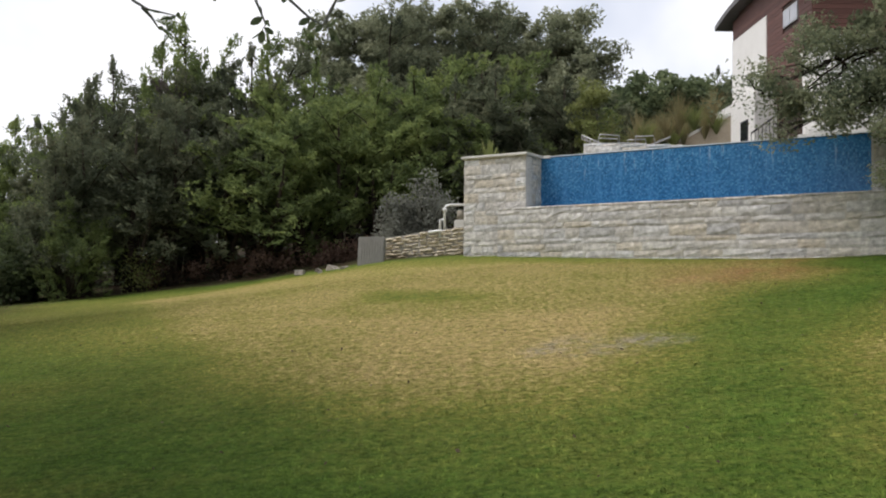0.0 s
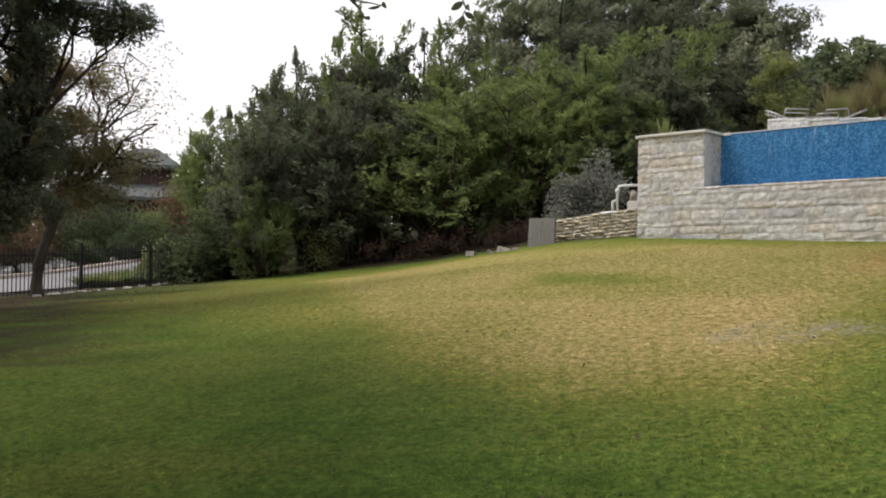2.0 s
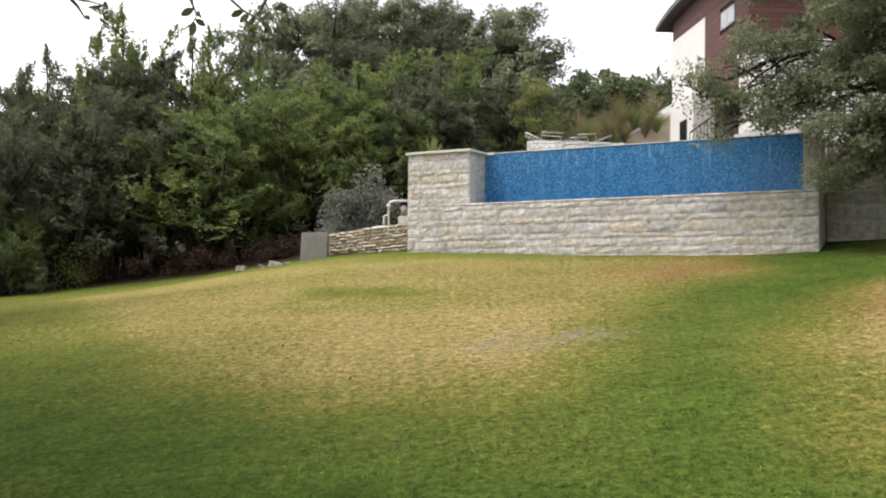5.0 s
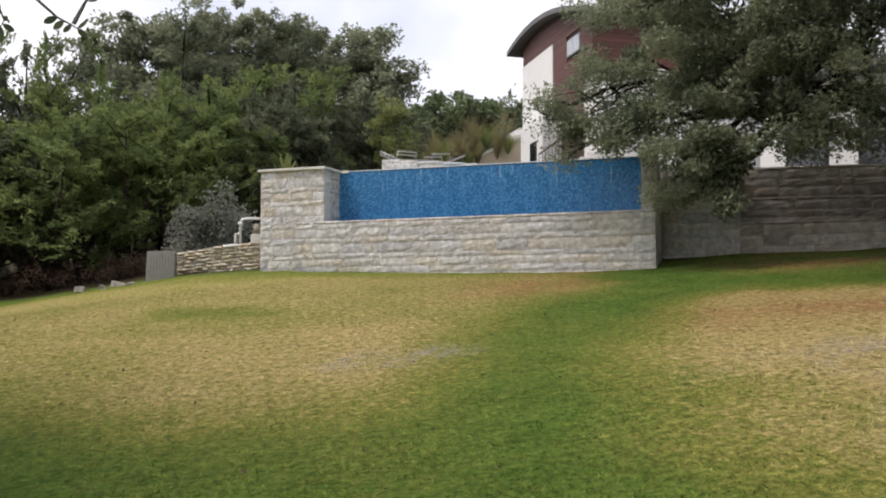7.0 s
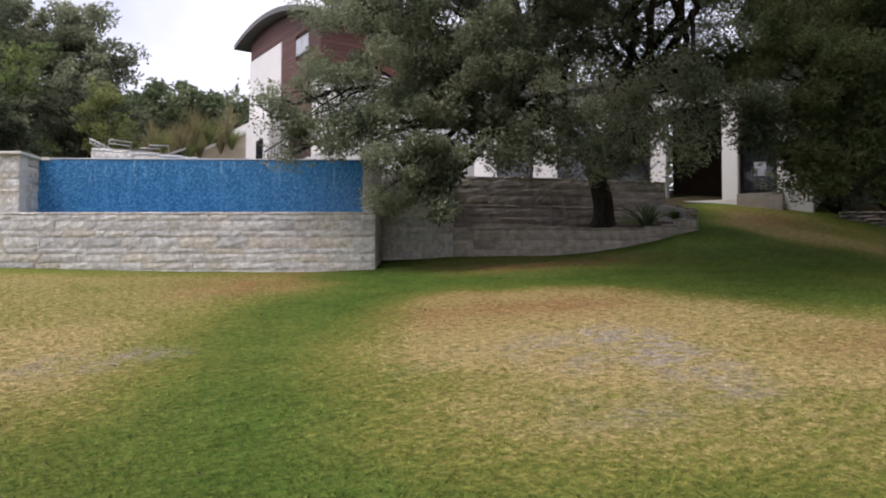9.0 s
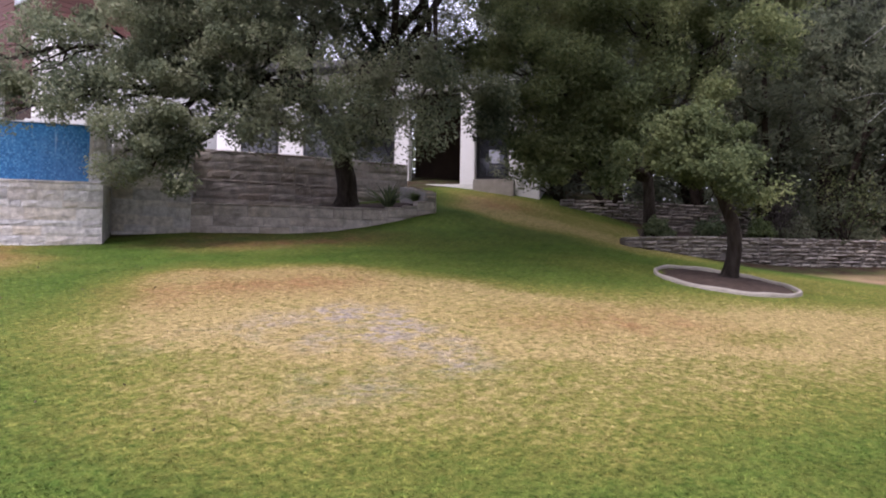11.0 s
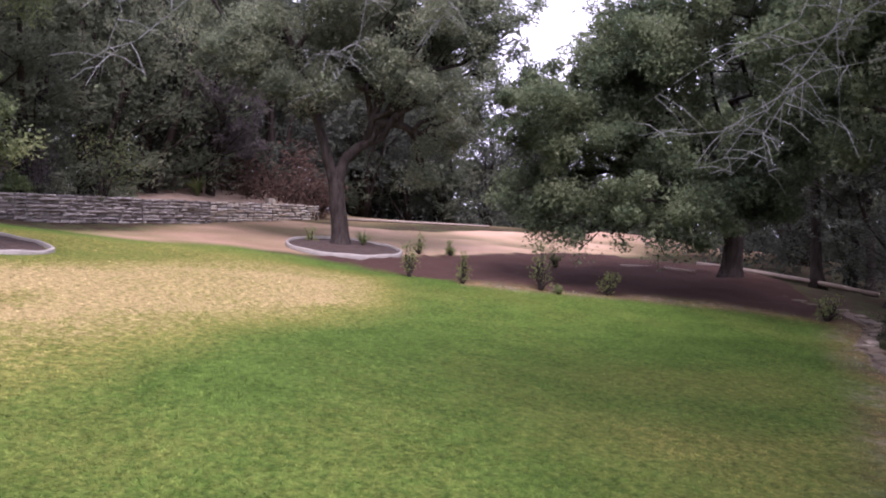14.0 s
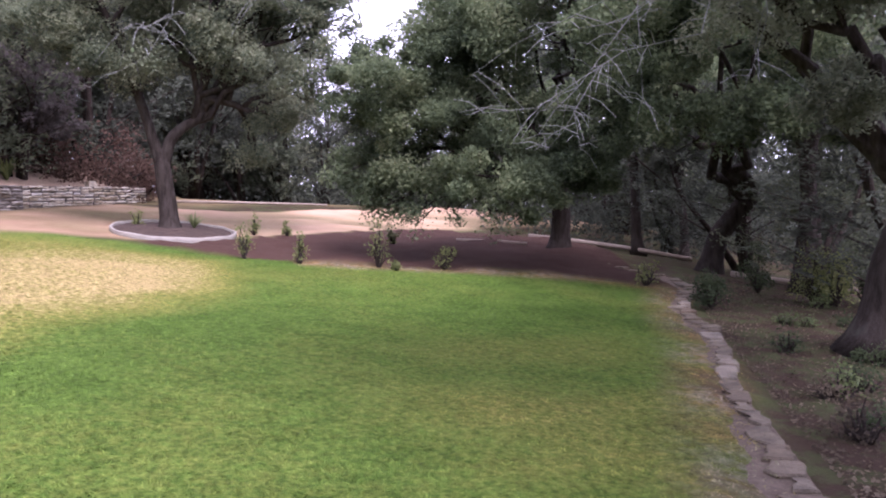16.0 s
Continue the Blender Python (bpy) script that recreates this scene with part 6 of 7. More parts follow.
lobed_tree("drooping_live_oak", "live oak with a dark crown drooping over the mulch", "tree", (17.65, -8.29),
           [(102.6, 17, 4.0, 1.1, 0.8), (104.8, 16.6, 3.9, 1.5, 0.8), (107.3, 16.4, 4.3, 1.3, 0.9), (109.4, 16.4, 5.0, 1.0, 0.8), (112.2, 16, 5.3, 1.6, 1.3), (116, 15.8, 5.4, 1.7, 1.4), (109, 17, 3.6, 1.9, 1.0), (103.6, 17, 2.9, 1.1, 0.7), (101.6, 16.8, 2.3, 0.7, 0.5, 0.8), (103.6, 16.2, 1.75, 0.5, 0.55, 0.8), (105.8, 16.2, 2.3, 1.0, 0.5), (105.2, 16.0, 1.6, 0.28, 0.4, 0.7), (107.6, 15.8, 1.65, 0.3, 0.45, 0.7), (109.6, 15.6, 2.25, 1.1, 0.5), (110.4, 15.6, 1.6, 0.28, 0.35, 0.7), (112.2, 15.4, 1.65, 0.6, 0.45, 0.8), (114.0, 15.4, 2.2, 1.1, 0.6), (117.6, 15.6, 2.5, 1.0, 0.7),
            (113.5, 16, 3.2, 1.3, 0.9), (118, 15.6, 3.5, 1.3, 1.1), (119, 16, 6.6, 1.6, 1.2), (114.5, 17.5, 7.0, 1.8, 0.9), (103.5, 17, 4.5, 0.75, 0.6), (105.8, 17, 5.0, 0.9, 0.65), (108.6, 17, 5.5, 1.0, 0.8)],
           M_OAKDEEP, M_OAKBARK, 0.24, 1.5, (-0.1, 0.1), 0.070, 1.7, 0.4, 1.0, seed=45)
lobed_tree("edge_oak", "gnarled oak at the lawn's shady edge", "tree", (16.06, -11.06),
           [(121.5, 13.5, 4.4, 1.5, 1.0), (125.5, 13.2, 5.2, 1.7, 1.1), (129.5, 13.2, 4.6, 1.5, 1.0), (124, 13.8, 3.1, 1.2, 0.6), (129.5, 13.5, 2.9, 1.0, 0.5), (121, 15, 6.4, 1.8, 1.0), (127, 14, 6.8, 1.8, 1.0)],
           M_OAKDEEP, M_OAKBARK, 0.24, 1.4, (0.25, 0.1), 0.080, 1.7, 0.4, 1.0, seed=46,
           stem=[(16.06, -11.06, -0.03), (15.94, -11.23, 0.85), (15.75, -11.5, 1.34), (15.52, -11.8, 1.82)])
# two lobes at height 5.7, out of view, are added to darken the ground
lobed_tree("leaning_oak", "dark leaning live oak beside the flagstone edging", "tree", (7.86, -7.7),
           [(128, 9, 3.7, 1.0, 0.6), (131, 8.6, 4.3, 1.3, 0.7), (135, 9, 3.9, 1.2, 0.7), (126, 10, 4.7, 1.3, 0.6), (133, 9, 5.2, 1.5, 0.7), (132.5, 9.4, 2.75, 0.7, 0.4), (121, 9.4, 4.4, 1.0, 0.5), (130, 7, 5.7, 2.1, 0.7), (138, 8, 5.7, 2.2, 0.8)],
           M_OAKGREY, M_OAKBARK, 0.33, 1.5, (-0.2, -0.2), 0.058, 1.3, 0.34, 1.0, seed=47,
           stem=[(7.86, -7.7, -0.15000000000000002), (7.79, -7.77, 0.69), (7.69, -7.87, 1.2), (7.54, -8.01, 1.76)])
for k, (b_, d_, r_, h_) in enumerate(((120.3, 22, 0.14, 2.4), (130.2, 17, 0.18, 2.2), (123.2, 25, 0.13, 2.4))):
    lobed_tree("woodland_oak", "dark slim oak in the shade of the woods", "tree", at(b_, d_),
               [(b_ - 2.2, d_ + 0.4, 4.6, 1.6, 1.0), (b_ + 2.0, d_ - 0.3, 5.0, 1.6, 1.0), (b_, d_ + 0.8, 6.4, 1.9, 1.2), (b_ + 1, d_, 3.5, 1.2, 0.6)],
               M_OAKDEEP, M_OAKBARK, r_, h_, (0.2 * (-1) ** k, 0.1), 0.14, 1.8, 0.42, 1.0, seed=50 + k, group="woodland oaks")

# tall oaks behind the cedars
for k, (b_, d_, el, rr) in enumerate(((-6.2, 33, 16.6, 2.5), (-1.5, 34, 17.8, 2.7), (3.2, 34, 17.2, 2.3), (7.6, 33, 17.0, 1.9), (8.6, 33.5, 16.4, 1.3))):
    z = 1.6 + d_ * math.tan(radians(el))
    lobed_tree("tall_oak", "tall open-crowned oak behind the cedars", "tree", at(b_, d_),
               [(b_, d_, z - 0.6, rr * 0.8, 0.9), (b_ - 2, d_, z - 1.7, rr * 0.8, 1.1), (b_ + 1.8, d_, z - 1.8, rr * 0.85, 1.1), (b_ + 0.3, d_ - 0.8, z - 3.4, rr, 1.4), (b_ - 1.2, d_, z - 4.8, rr, 1.5), (b_ + 2.2, d_, z - 4.0, rr * 0.7, 1.0)],
               M_OAKGREY, M_OAKBARK, 0.22, 3.5, (0.2, 0), 0.17, 1.7, 0.5, 1.0, seed=60 + k, group="tall oaks")
for k, (b_, d_, el, rr) in enumerate(((12.3, 44, 12.0, 3.0), (15.0, 46, 13.2, 3.4), (17.6, 48, 12.6, 2.8), (19.5, 52, 11.5, 3))):
    z = 1.6 + d_ * math.tan(radians(el))
    lobed_tree("hilltop_oak", "round dark oak on the hill behind the terrace", "tree", at(b_, d_),
               [(b_, d_, z - 1.2, rr * 0.9, 1.3), (b_ - 1.6, d_, z - 2.4, rr * 0.8, 1.3), (b_ + 1.7, d_, z - 2.2, rr * 0.8, 1.3), (b_, d_ - 1, z - 3.6, rr, 1.6)],
               M_OAKDEEP, M_OAKBARK, 0.25, 2.2, (0, 0), 0.26, 1.8, 0.55, 1.0, seed=70 + k, group="hilltop oaks")
lobed_tree("yellowing_tree", "small yellow-green tree beside the terrace", "tree", at(10.3, 27.5),
           [(10.3, 27.4, 6.4, 0.8, 1.0), (11.0, 27.5, 5.4, 0.8, 0.8), (9.8, 27.5, 7.2, 0.6, 0.7)], M_LIME_LEAF, M_PALEBARK, 0.08, 1.4, (0, 0), 0.12, 1.6, 0.35, 1.0, seed=77)

# cedars: a few forms, repeated with other sizes and turns
CEDARS = [cedar("cedar_tree", "dense green cedar with ragged sprays", 7.0, 1.9, M_CEDAR, 81, 0.05, 4, 42, 23, 0.165), cedar("cedar_tree", "broad green cedar with ragged sprays", 7.0, 2.3, M_CEDAR, 82, 0.07, 4, 44, 23, 0.165),
          cedar("cedar_tree", "dark old cedar with ragged sprays", 7.0, 2.2, M_CEDARDARK, 83, 0.10, 4, 42, 23, 0.165), cedar("cedar_tree", "dark old cedar with a bare lower trunk", 7.0, 2.6, M_CEDAR, 84, 0.24, 5, 44, 23, 0.165),
          cedar("cedar_tree", "half dead brown cedar with bare stems", 7.0, 2.0, M_DEADCEDAR, 85, 0.2, 4, 26, 34, 0.135)]
ROUND = cedar("cedar_tree", "round bushy cedar low to the ground", 4.5, 2.3, M_CEDAR, 86, 0.06, 5, 38, 40, 0.14, 0.4)
CEDARS += [ROUND, cedar("cedar_tree", "dark woodland cedar in the shade", 7.0, 2.4, M_CEDARDARK, 87, 0.06, 5, 26, 36, 0.135, 0.6, 0.42), cedar("cedar_tree", "woodland cedar with shade put into its grey-brown sprays", 7.0, 2.6, M_WOODS, 88, 0.06, 5, 26, 36, 0.135, 0.5, 0.44)]
used = set()
plant_rnd = random.Random(99)


def plant_cedar(kind, b_, d_, el=None, height=None, wide=1.0):
    proto = CEDARS[kind]
    native = 4.5 if kind == 5 else 7.0
    x, y = at(b_, d_)
    s = (height / native) if height else top_scale(b_, d_, el, native)
    m = pose(x, y, gz(x, y) - 0.05, plant_rnd.uniform(-3, 3), plant_rnd.uniform(-3, 3), plant_rnd.uniform(0, 360))
    w = wide * (0.5 + 0.5 * s) * plant_rnd.uniform(0.92, 1.1)
    if kind not in used:
        used.add(kind)
        ob = proto
        ob.matrix_basis = m
    else:
        ob = copy_thing(proto, m)
    ob.scale = (w, w, s)
    ob["group"] = "cedars at the wood's edge"


for b_, d_, el, kind, w in ((-28.0, 43, 7.8, 0, 0.8), (-27.3, 33, 9.4, 0, 0.75), (-25.4, 30, 9.6, 2, 0.9), (-24.0, 29, 10.0, 1, 0.9), (-22.6, 28, 11.2, 0, 0.8), (-21.0, 27.5, 13.6, 2, 0.75), (-18.9, 27.2, 15.0, 0, 0.72), (-17.7, 26.8, 12.4, 4, 0.9),
                            (-16.6, 27.6, 16.4, 0, 0.78), (-14.6, 28.4, 14.4, 1, 0.78), (-12.9, 27.5, 15.0, 2, 0.9), (-11.2, 27, 15.6, 0, 0.8), (-9.4, 26.6, 14.6, 1, 0.9), (-7.4, 26.4, 11.8, 0, 1.0), (-5.0, 27.5, 13.8, 3, 1.0), (-2.4, 28, 14.4, 2, 1.05),
                            (0.3, 28.0, 14.6, 3, 1.1), (2.8, 28.6, 14.8, 2, 1.1), (5.4, 29, 14.6, 3, 1.1), (7.8, 29.5, 13.4, 2, 1.1), (9.6, 31, 11.6, 1, 0.9), (11.3, 33, 10.0, 2, 0.9), (18.0, 47, 13.4, 2, 0.8)):
    plant_cedar(kind, b_, d_, el, None, w)
for b_, d_, h_, kind, w in ((-24.6, 25.4, 4.2, 2, 1.0), (-22.6, 25.2, 5.0, 6, 1.1), (-20.2, 25.0, 5.0, 2, 1.15), (-17.6, 25.2, 5.2, 6, 1.2), (-14.8, 25.0, 5.0, 2, 1.2), (-12.0, 24.6, 5.0, 3, 1.15), (-9.6, 24.4, 4.6, 1, 1.1),
                            (-7.0, 24.2, 4.4, 3, 1.15), (-4.4, 24.6, 4.6, 3, 1.1), (-2.0, 25, 4.8, 3, 1.1), (0.6, 25.4, 4.8, 2, 1.1), (3.4, 26, 5.0, 2, 1.1), (-23.8, 24.6, 2.4, 5, 0.7), (-16, 26.8, 6.0, 6, 1.2), (-11, 29, 6.5, 6, 1.3), (-4, 31, 7.2, 6, 1.3), (4, 32, 7.5, 6, 1.3), (-20, 31, 6.5, 6, 1.3)):
    plant_cedar(kind, b_, d_, None, h_, w)
# woods above and beyond the terraces
for i in range(24):
    b_ = 54 + 90 * (i + plant_rnd.random()) / 24
    d_ = plant_rnd.uniform(28, 34) if i % 2 else plant_rnd.uniform(36, 44)
    if 76 < b_ < 128 and d_ < 34:
        d_ += 4
    h_ = plant_rnd.uniform(10.0, 13.5)
    if 98 < b_ < 110:
        h_ = plant_rnd.uniform(4.2, 5.2)
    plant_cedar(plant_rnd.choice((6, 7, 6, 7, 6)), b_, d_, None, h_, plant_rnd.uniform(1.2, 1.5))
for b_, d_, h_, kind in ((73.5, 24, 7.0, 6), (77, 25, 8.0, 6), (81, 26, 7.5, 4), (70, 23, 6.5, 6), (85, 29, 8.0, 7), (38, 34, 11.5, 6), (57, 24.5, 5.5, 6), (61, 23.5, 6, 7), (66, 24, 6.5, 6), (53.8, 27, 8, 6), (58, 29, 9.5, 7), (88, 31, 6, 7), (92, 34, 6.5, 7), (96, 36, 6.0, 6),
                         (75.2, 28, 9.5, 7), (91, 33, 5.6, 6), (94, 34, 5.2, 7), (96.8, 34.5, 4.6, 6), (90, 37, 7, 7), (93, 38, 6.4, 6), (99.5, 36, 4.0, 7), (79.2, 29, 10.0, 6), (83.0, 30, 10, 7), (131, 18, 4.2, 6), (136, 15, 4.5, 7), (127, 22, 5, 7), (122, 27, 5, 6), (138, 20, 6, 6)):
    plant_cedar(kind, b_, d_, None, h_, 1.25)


# unseen cedars farther along the fence, added to shade the lawn's left side
for b_, d_, h_, kind in ((-49, 16.5, 7, 6), (-55, 15.5, 8, 2), (-62, 14.5, 7.5, 6), (-70, 14, 8, 2), (-80, 14, 7.5, 6), (-92, 14, 8, 2)):
    plant_cedar(kind, b_, d_, None, h_, 1.3)


def undergrowth():
    """Brushy thicket that closes the woods beyond the path."""
    global rng
    rng = np.random.default_rng(350)
    n = 2100
    b_, d_ = np.radians(rng.uniform(53, 143, n)), rng.uniform(33, 44, n)
    d_ = np.where(b_ < radians(76), d_ - 6, d_)
    x, y = d_ * np.sin(b_), d_ * np.cos(b_)
    up = np.where(rng.random(n) < 0.45, 0.7 * rng.random(n), 3.4 * rng.random(n))
    c = np.stack([x, y, heights(x, y) + up], 1)
    m = 520
    b_, d_ = np.radians(rng.uniform(110, 143, m)), rng.uniform(25, 33, m)
    x, y = d_ * np.sin(b_), d_ * np.cos(b_)
    c = np.concatenate([c, np.stack([x, y, heights(x, y) + 3.0 * rng.random(m)], 1)])
    n += m
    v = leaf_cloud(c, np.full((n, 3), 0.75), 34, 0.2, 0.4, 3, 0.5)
    tagged(part("undergrowth", fast_mesh("undergrowth", v, 3), M_WOODS), "thicket at the foot of the woods, toned grey-brown for shade", "undergrowth", kind="stuff")


undergrowth()
for k, (b_, d_, r_, h_) in enumerate(((85.2, 27.2, 1.6, 2.6), (83.0, 27.6, 1.2, 1.8), (87.6, 27.8, 1.2, 1.5))):
    x, y = at(b_, d_)
    bush("rusty_brush", "rust-brown withered brush on the bank beyond the path", x, y, r_, h_, M_RUSTBRUSH, 360 + k, 50, 0.12, clumps=40, group="withered brush")

for k, (x, y, r_, h_) in enumerate(((-6.2, 23.6, 1.0, 0.7), (-4.6, 23.3, 1.0, 0.8), (-3.2, 22.9, 0.9, 0.6), (-1.9, 22.6, 0.8, 0.6), (-7.8, 23.9, 0.9, 0.9), (-5.4, 24.3, 1.2, 1.0))):
    bush("rusty_brush", "low brown withered brush under the cedars", x, y, r_, h_, M_RUSTBRUSH, 370 + k, 40, 0.08, clumps=30, group="brush under the cedars")
bush("yellowing_shrub", "small yellow-green shrub at the wood's edge", -8.3, 23.2, 0.55, 1.5, M_LIME_LEAF, 380, 30, 0.07, clumps=30, airy=0.4)

# street-side trees
lobed_tree("yellowing_elm", "half-bare elm with yellowing leaves by the fence", "tree", at(-37.0, 21.6),
           [(-36.6, 21.8, 4.2, 1.3, 1.0, 2.6), (-38.4, 21.5, 5.2, 1.2, 1.1, 2.4), (-37.0, 21.6, 5.6, 1.0, 0.9, 1.8), (-35.0, 21.8, 3.6, 1.0, 0.8, 2.4), (-38.4, 21.5, 3.4, 1.2, 0.8, 2.6), (-39.6, 21.5, 4.3, 1.0, 0.9, 2.4), (-34.6, 22, 5.2, 1.0, 0.8, 1.1), (-33.4, 22, 4.0, 0.9, 0.8, 1.2), (-36.0, 21.6, 2.7, 0.8, 0.4, 1.8), (-34.2, 21.8, 2.9, 0.7, 0.4, 1.4), (-32.6, 21.8, 3.3, 0.7, 0.5, 0.9), (-32.6, 21.8, 5.2, 0.9, 0.8, 0.22), (-31.2, 21.6, 5.6, 0.9, 0.8, 0.14), (-31.6, 21.8, 3.7, 0.8, 0.6, 0.3), (-30.2, 21.8, 4.6, 0.9, 0.9, 0.14), (-32.0, 22.4, 6.4, 1.0, 0.8, 0.12), (-33.8, 21.8, 6.3, 1.0, 0.8, 0.2), (-30.0, 21.8, 3.7, 0.7, 0.5, 0.2)],
           M_AUTUMN, M_PALEBARK, 0.13, 1.8, (0.35, 0.1), 0.075, 0.75, 0.5, 1.5, seed=90)
lobed_tree("dark_cedar_oak", "dark evergreen by the fence with a slim trunk", "tree", at(-39.8, 18.4),
           [(-40.5, 18.4, 3.0, 1.5, 0.9), (-37.6, 18.6, 2.6, 0.8, 0.5), (-42, 18.4, 4.6, 1.6, 1.0), (-40, 18.6, 6.4, 1.7, 1.0), (-36.6, 18.6, 6.5, 1.3, 0.7), (-33.8, 18.8, 6.3, 1.0, 0.6), (-32.0, 18.7, 6.1, 0.6, 0.35), (-39.8, 18.5, 5.5, 1.5, 1.1), (-41.5, 18.5, 2.4, 1.3, 0.9), (-38.6, 18.4, 3.4, 1.1, 0.8), (-40.4, 18.4, 1.9, 0.9, 0.5), (-42.4, 18.2, 3.4, 1.2, 0.8), (-38.9, 18.5, 4.4, 0.9, 0.7), (-38, 18.6, 8.2, 2.0, 0.9), (-34, 19, 8.3, 1.5, 0.7), (-43, 18, 7.5, 1.8, 1.3), (-35.5, 18.6, 7.9, 1.4, 0.8), (-32.2, 18.9, 7.5, 0.8, 0.4)],
           M_CEDARDARK, M_CEDARBARK, 0.13, 1.7, (0.1, 0), 0.12, 1.6, 0.42, 1.0, 0.32, seed=91)
for k, (b_, d_, r_, h_, mt) in enumerate(((-27.7, 25.6, 1.2, 1.8, M_SHRUBDARK), (-32.5, 39.5, 1.6, 2.7, M_SHRUBDARK), (-30.6, 40.5, 1.4, 2.5, M_BUSH), (-29.0, 41.0, 1.0, 3.8, M_RUST), (-29.3, 28.6, 1.0, 1.1, M_LIME_LEAF), (-33.3, 39, 1.7, 2.6, M_SHRUBDARK), (-36.2, 39, 1.8, 3.0, M_SHRUBDARK), (-34.6, 38, 0.8, 1.0, M_BUSH), (-38.6, 38, 1.6, 3.2, M_RUST), (-41.5, 34, 1.6, 2.8, M_RUST), (-30.0, 43, 1.6, 3.6, M_RUST), (-25.6, 26.2, 0.9, 1.3, M_SHRUBDARK), (-43.0, 34.5, 1.9, 3.4, M_RUST), (-40.6, 35.5, 1.7, 3.0, M_SHRUBDARK), (-45.4, 33, 1.9, 3.6, M_SHRUBDARK), (-38.4, 36, 1.4, 2.4, M_RUST), (-31.5, 36.5, 1.0, 1.5, M_SHRUBDARK))):
    x, y = at(b_, d_)
    bush("garden_bush", "rounded leafy bush beside the drive" if mt is not M_RUST else "rust-brown autumn bush beside the drive", x, y, r_, h_, mt, 110 + k, 60, 0.15, clumps=50, group="drive bushes")
for k, (b_, d_) in enumerate(((-32.0, 26.0), (-33.0, 25.6), (-30.9, 26.6), (-31.2, 27.6), (-32.4, 26.9), (-33.6, 25.8), (-30.2, 27.4), (-30.6, 28.4), (-32.9, 26.6), (-33.9, 26.4), (-34.5, 26.0), (-31.8, 28.2), (-33.2, 27.6), (-32.2, 29.0), (-31.2, 29.4))):
    x, y = at(b_, d_)
    tuft("verge_grass", "long green grass clump on the verge", x, y, 0.85, 0.5, M_LIME_LEAF if k % 2 else M_BUSH, 130 + k, 140, 0.03, group="verge grass", category="grass clump")

# plants round the pool and terrace
bush("silver_sage", "grey silver sage bush by the dry wall", -1.1, 21.9, 0.6, 1.5, M_SAGE, 140, 80, 0.09, clumps=60)
bush("silver_sage", "grey silver sage bush by the dry wall", -0.35, 22.1, 0.65, 2.05, M_SAGE, 141, 70, 0.09, clumps=45)
tuft("fan_plant", "yellow-green upright fan plant behind the pillar", 1.1, 21.0, 0.55, 1.5, M_LIME_LEAF, 142, 70, 0.13, z=3.6)
for k in range(16):
    x, y = at(10.8 + 0.48 * k + 0.2 * math.sin(5 * k), 28.0 + 1.3 * math.sin(3 * k))
    tuft("tall_grass", "tall tan grass clump on the terrace bank", x, y, 0.8, 1.35 + 0.4 * math.sin(2 * k), M_TALLGRASS if k % 3 else M_LIME_LEAF, 150 + k, 170, 0.016, z=5.0 + 0.08 * k, group="tall grasses", category="grass clump")
tuft("agave", "green spiky agave on the sandy bank", 25.0, 4.3, 0.7, 0.8, M_LIME_LEAF, 172, 50, 0.06, z=2.7)
tuft("yucca", "dark spiky yucca in the raised bed", 13.35, 13.1, 0.75, 0.75, M_OAKDEEP, 170, 60, 0.05, z=2.9)
tuft("bed_grass", "low green grass in the raised bed", 14.2, 13.1, 0.5, 0.3, M_BUSH, 171, 120, 0.02, z=3.15, category="grass clump")
for k, (x, y, r_, h_, mt) in enumerate(((16.9, 8.5, 0.3, 0.4, M_OAKDEEP), (18.2, 7.8, 0.45, 0.45, M_OAKDEEP), (19.3, 7.1, 0.35, 0.5, M_BUSH), (20.4, 6.7, 0.4, 0.6, M_OAKGREY), (21.9, 6.0, 1.15, 2.2, M_OAKLIGHT), (20.3, 7.0, 0.45, 1.5, M_DEADCEDAR), (22.0, 5.6, 0.4, 0.4, M_OAKGREY), (22.4, 8.0, 0.6, 0.7, M_OAK), (18.9, 9.4, 0.4, 0.45, M_OAKDEEP))):
    bush("terrace_shrub", "dark green shrub on the planted terrace", x, y, r_, h_, mt, 180 + k, 50, 0.07, z=2.42 if y < 10 else None, clumps=30, group="terrace shrubs")
# young shrubs in the mulch
for k, (x, y, r_, h_) in enumerate(((16.13, -1.17, 0.2, 0.72), (20.2, -1.7, 0.22, 0.55), (19.9, -2.4, 0.13, 0.42), (15.64, -2.13, 0.18, 0.6), (15.25, -3.5, 0.24, 0.88), (14.96, -4.69, 0.22, 0.62), (20.6, 0.9, 0.25, 0.42), (18.6, -4.6, 0.16, 0.4), (13.0, -7.7, 0.3, 0.6), (14.85, -3.72, 0.08, 0.14))):
    bush("young_shrub", "small bright green young shrub planted in mulch", x, y, r_ * 0.75, h_ * 1.05, M_LIME_LEAF, 200 + k, 14, 0.05, clumps=20, group="young shrubs", airy=0.26)
tuft("strap_leaf_plant", "small strap-leaved plant at the oak's foot", 20.15, -0.35, 0.5, 0.45, M_OAKLIGHT, 215, 40, 0.03, z=gz(20.15, -0.35) + 0.1)
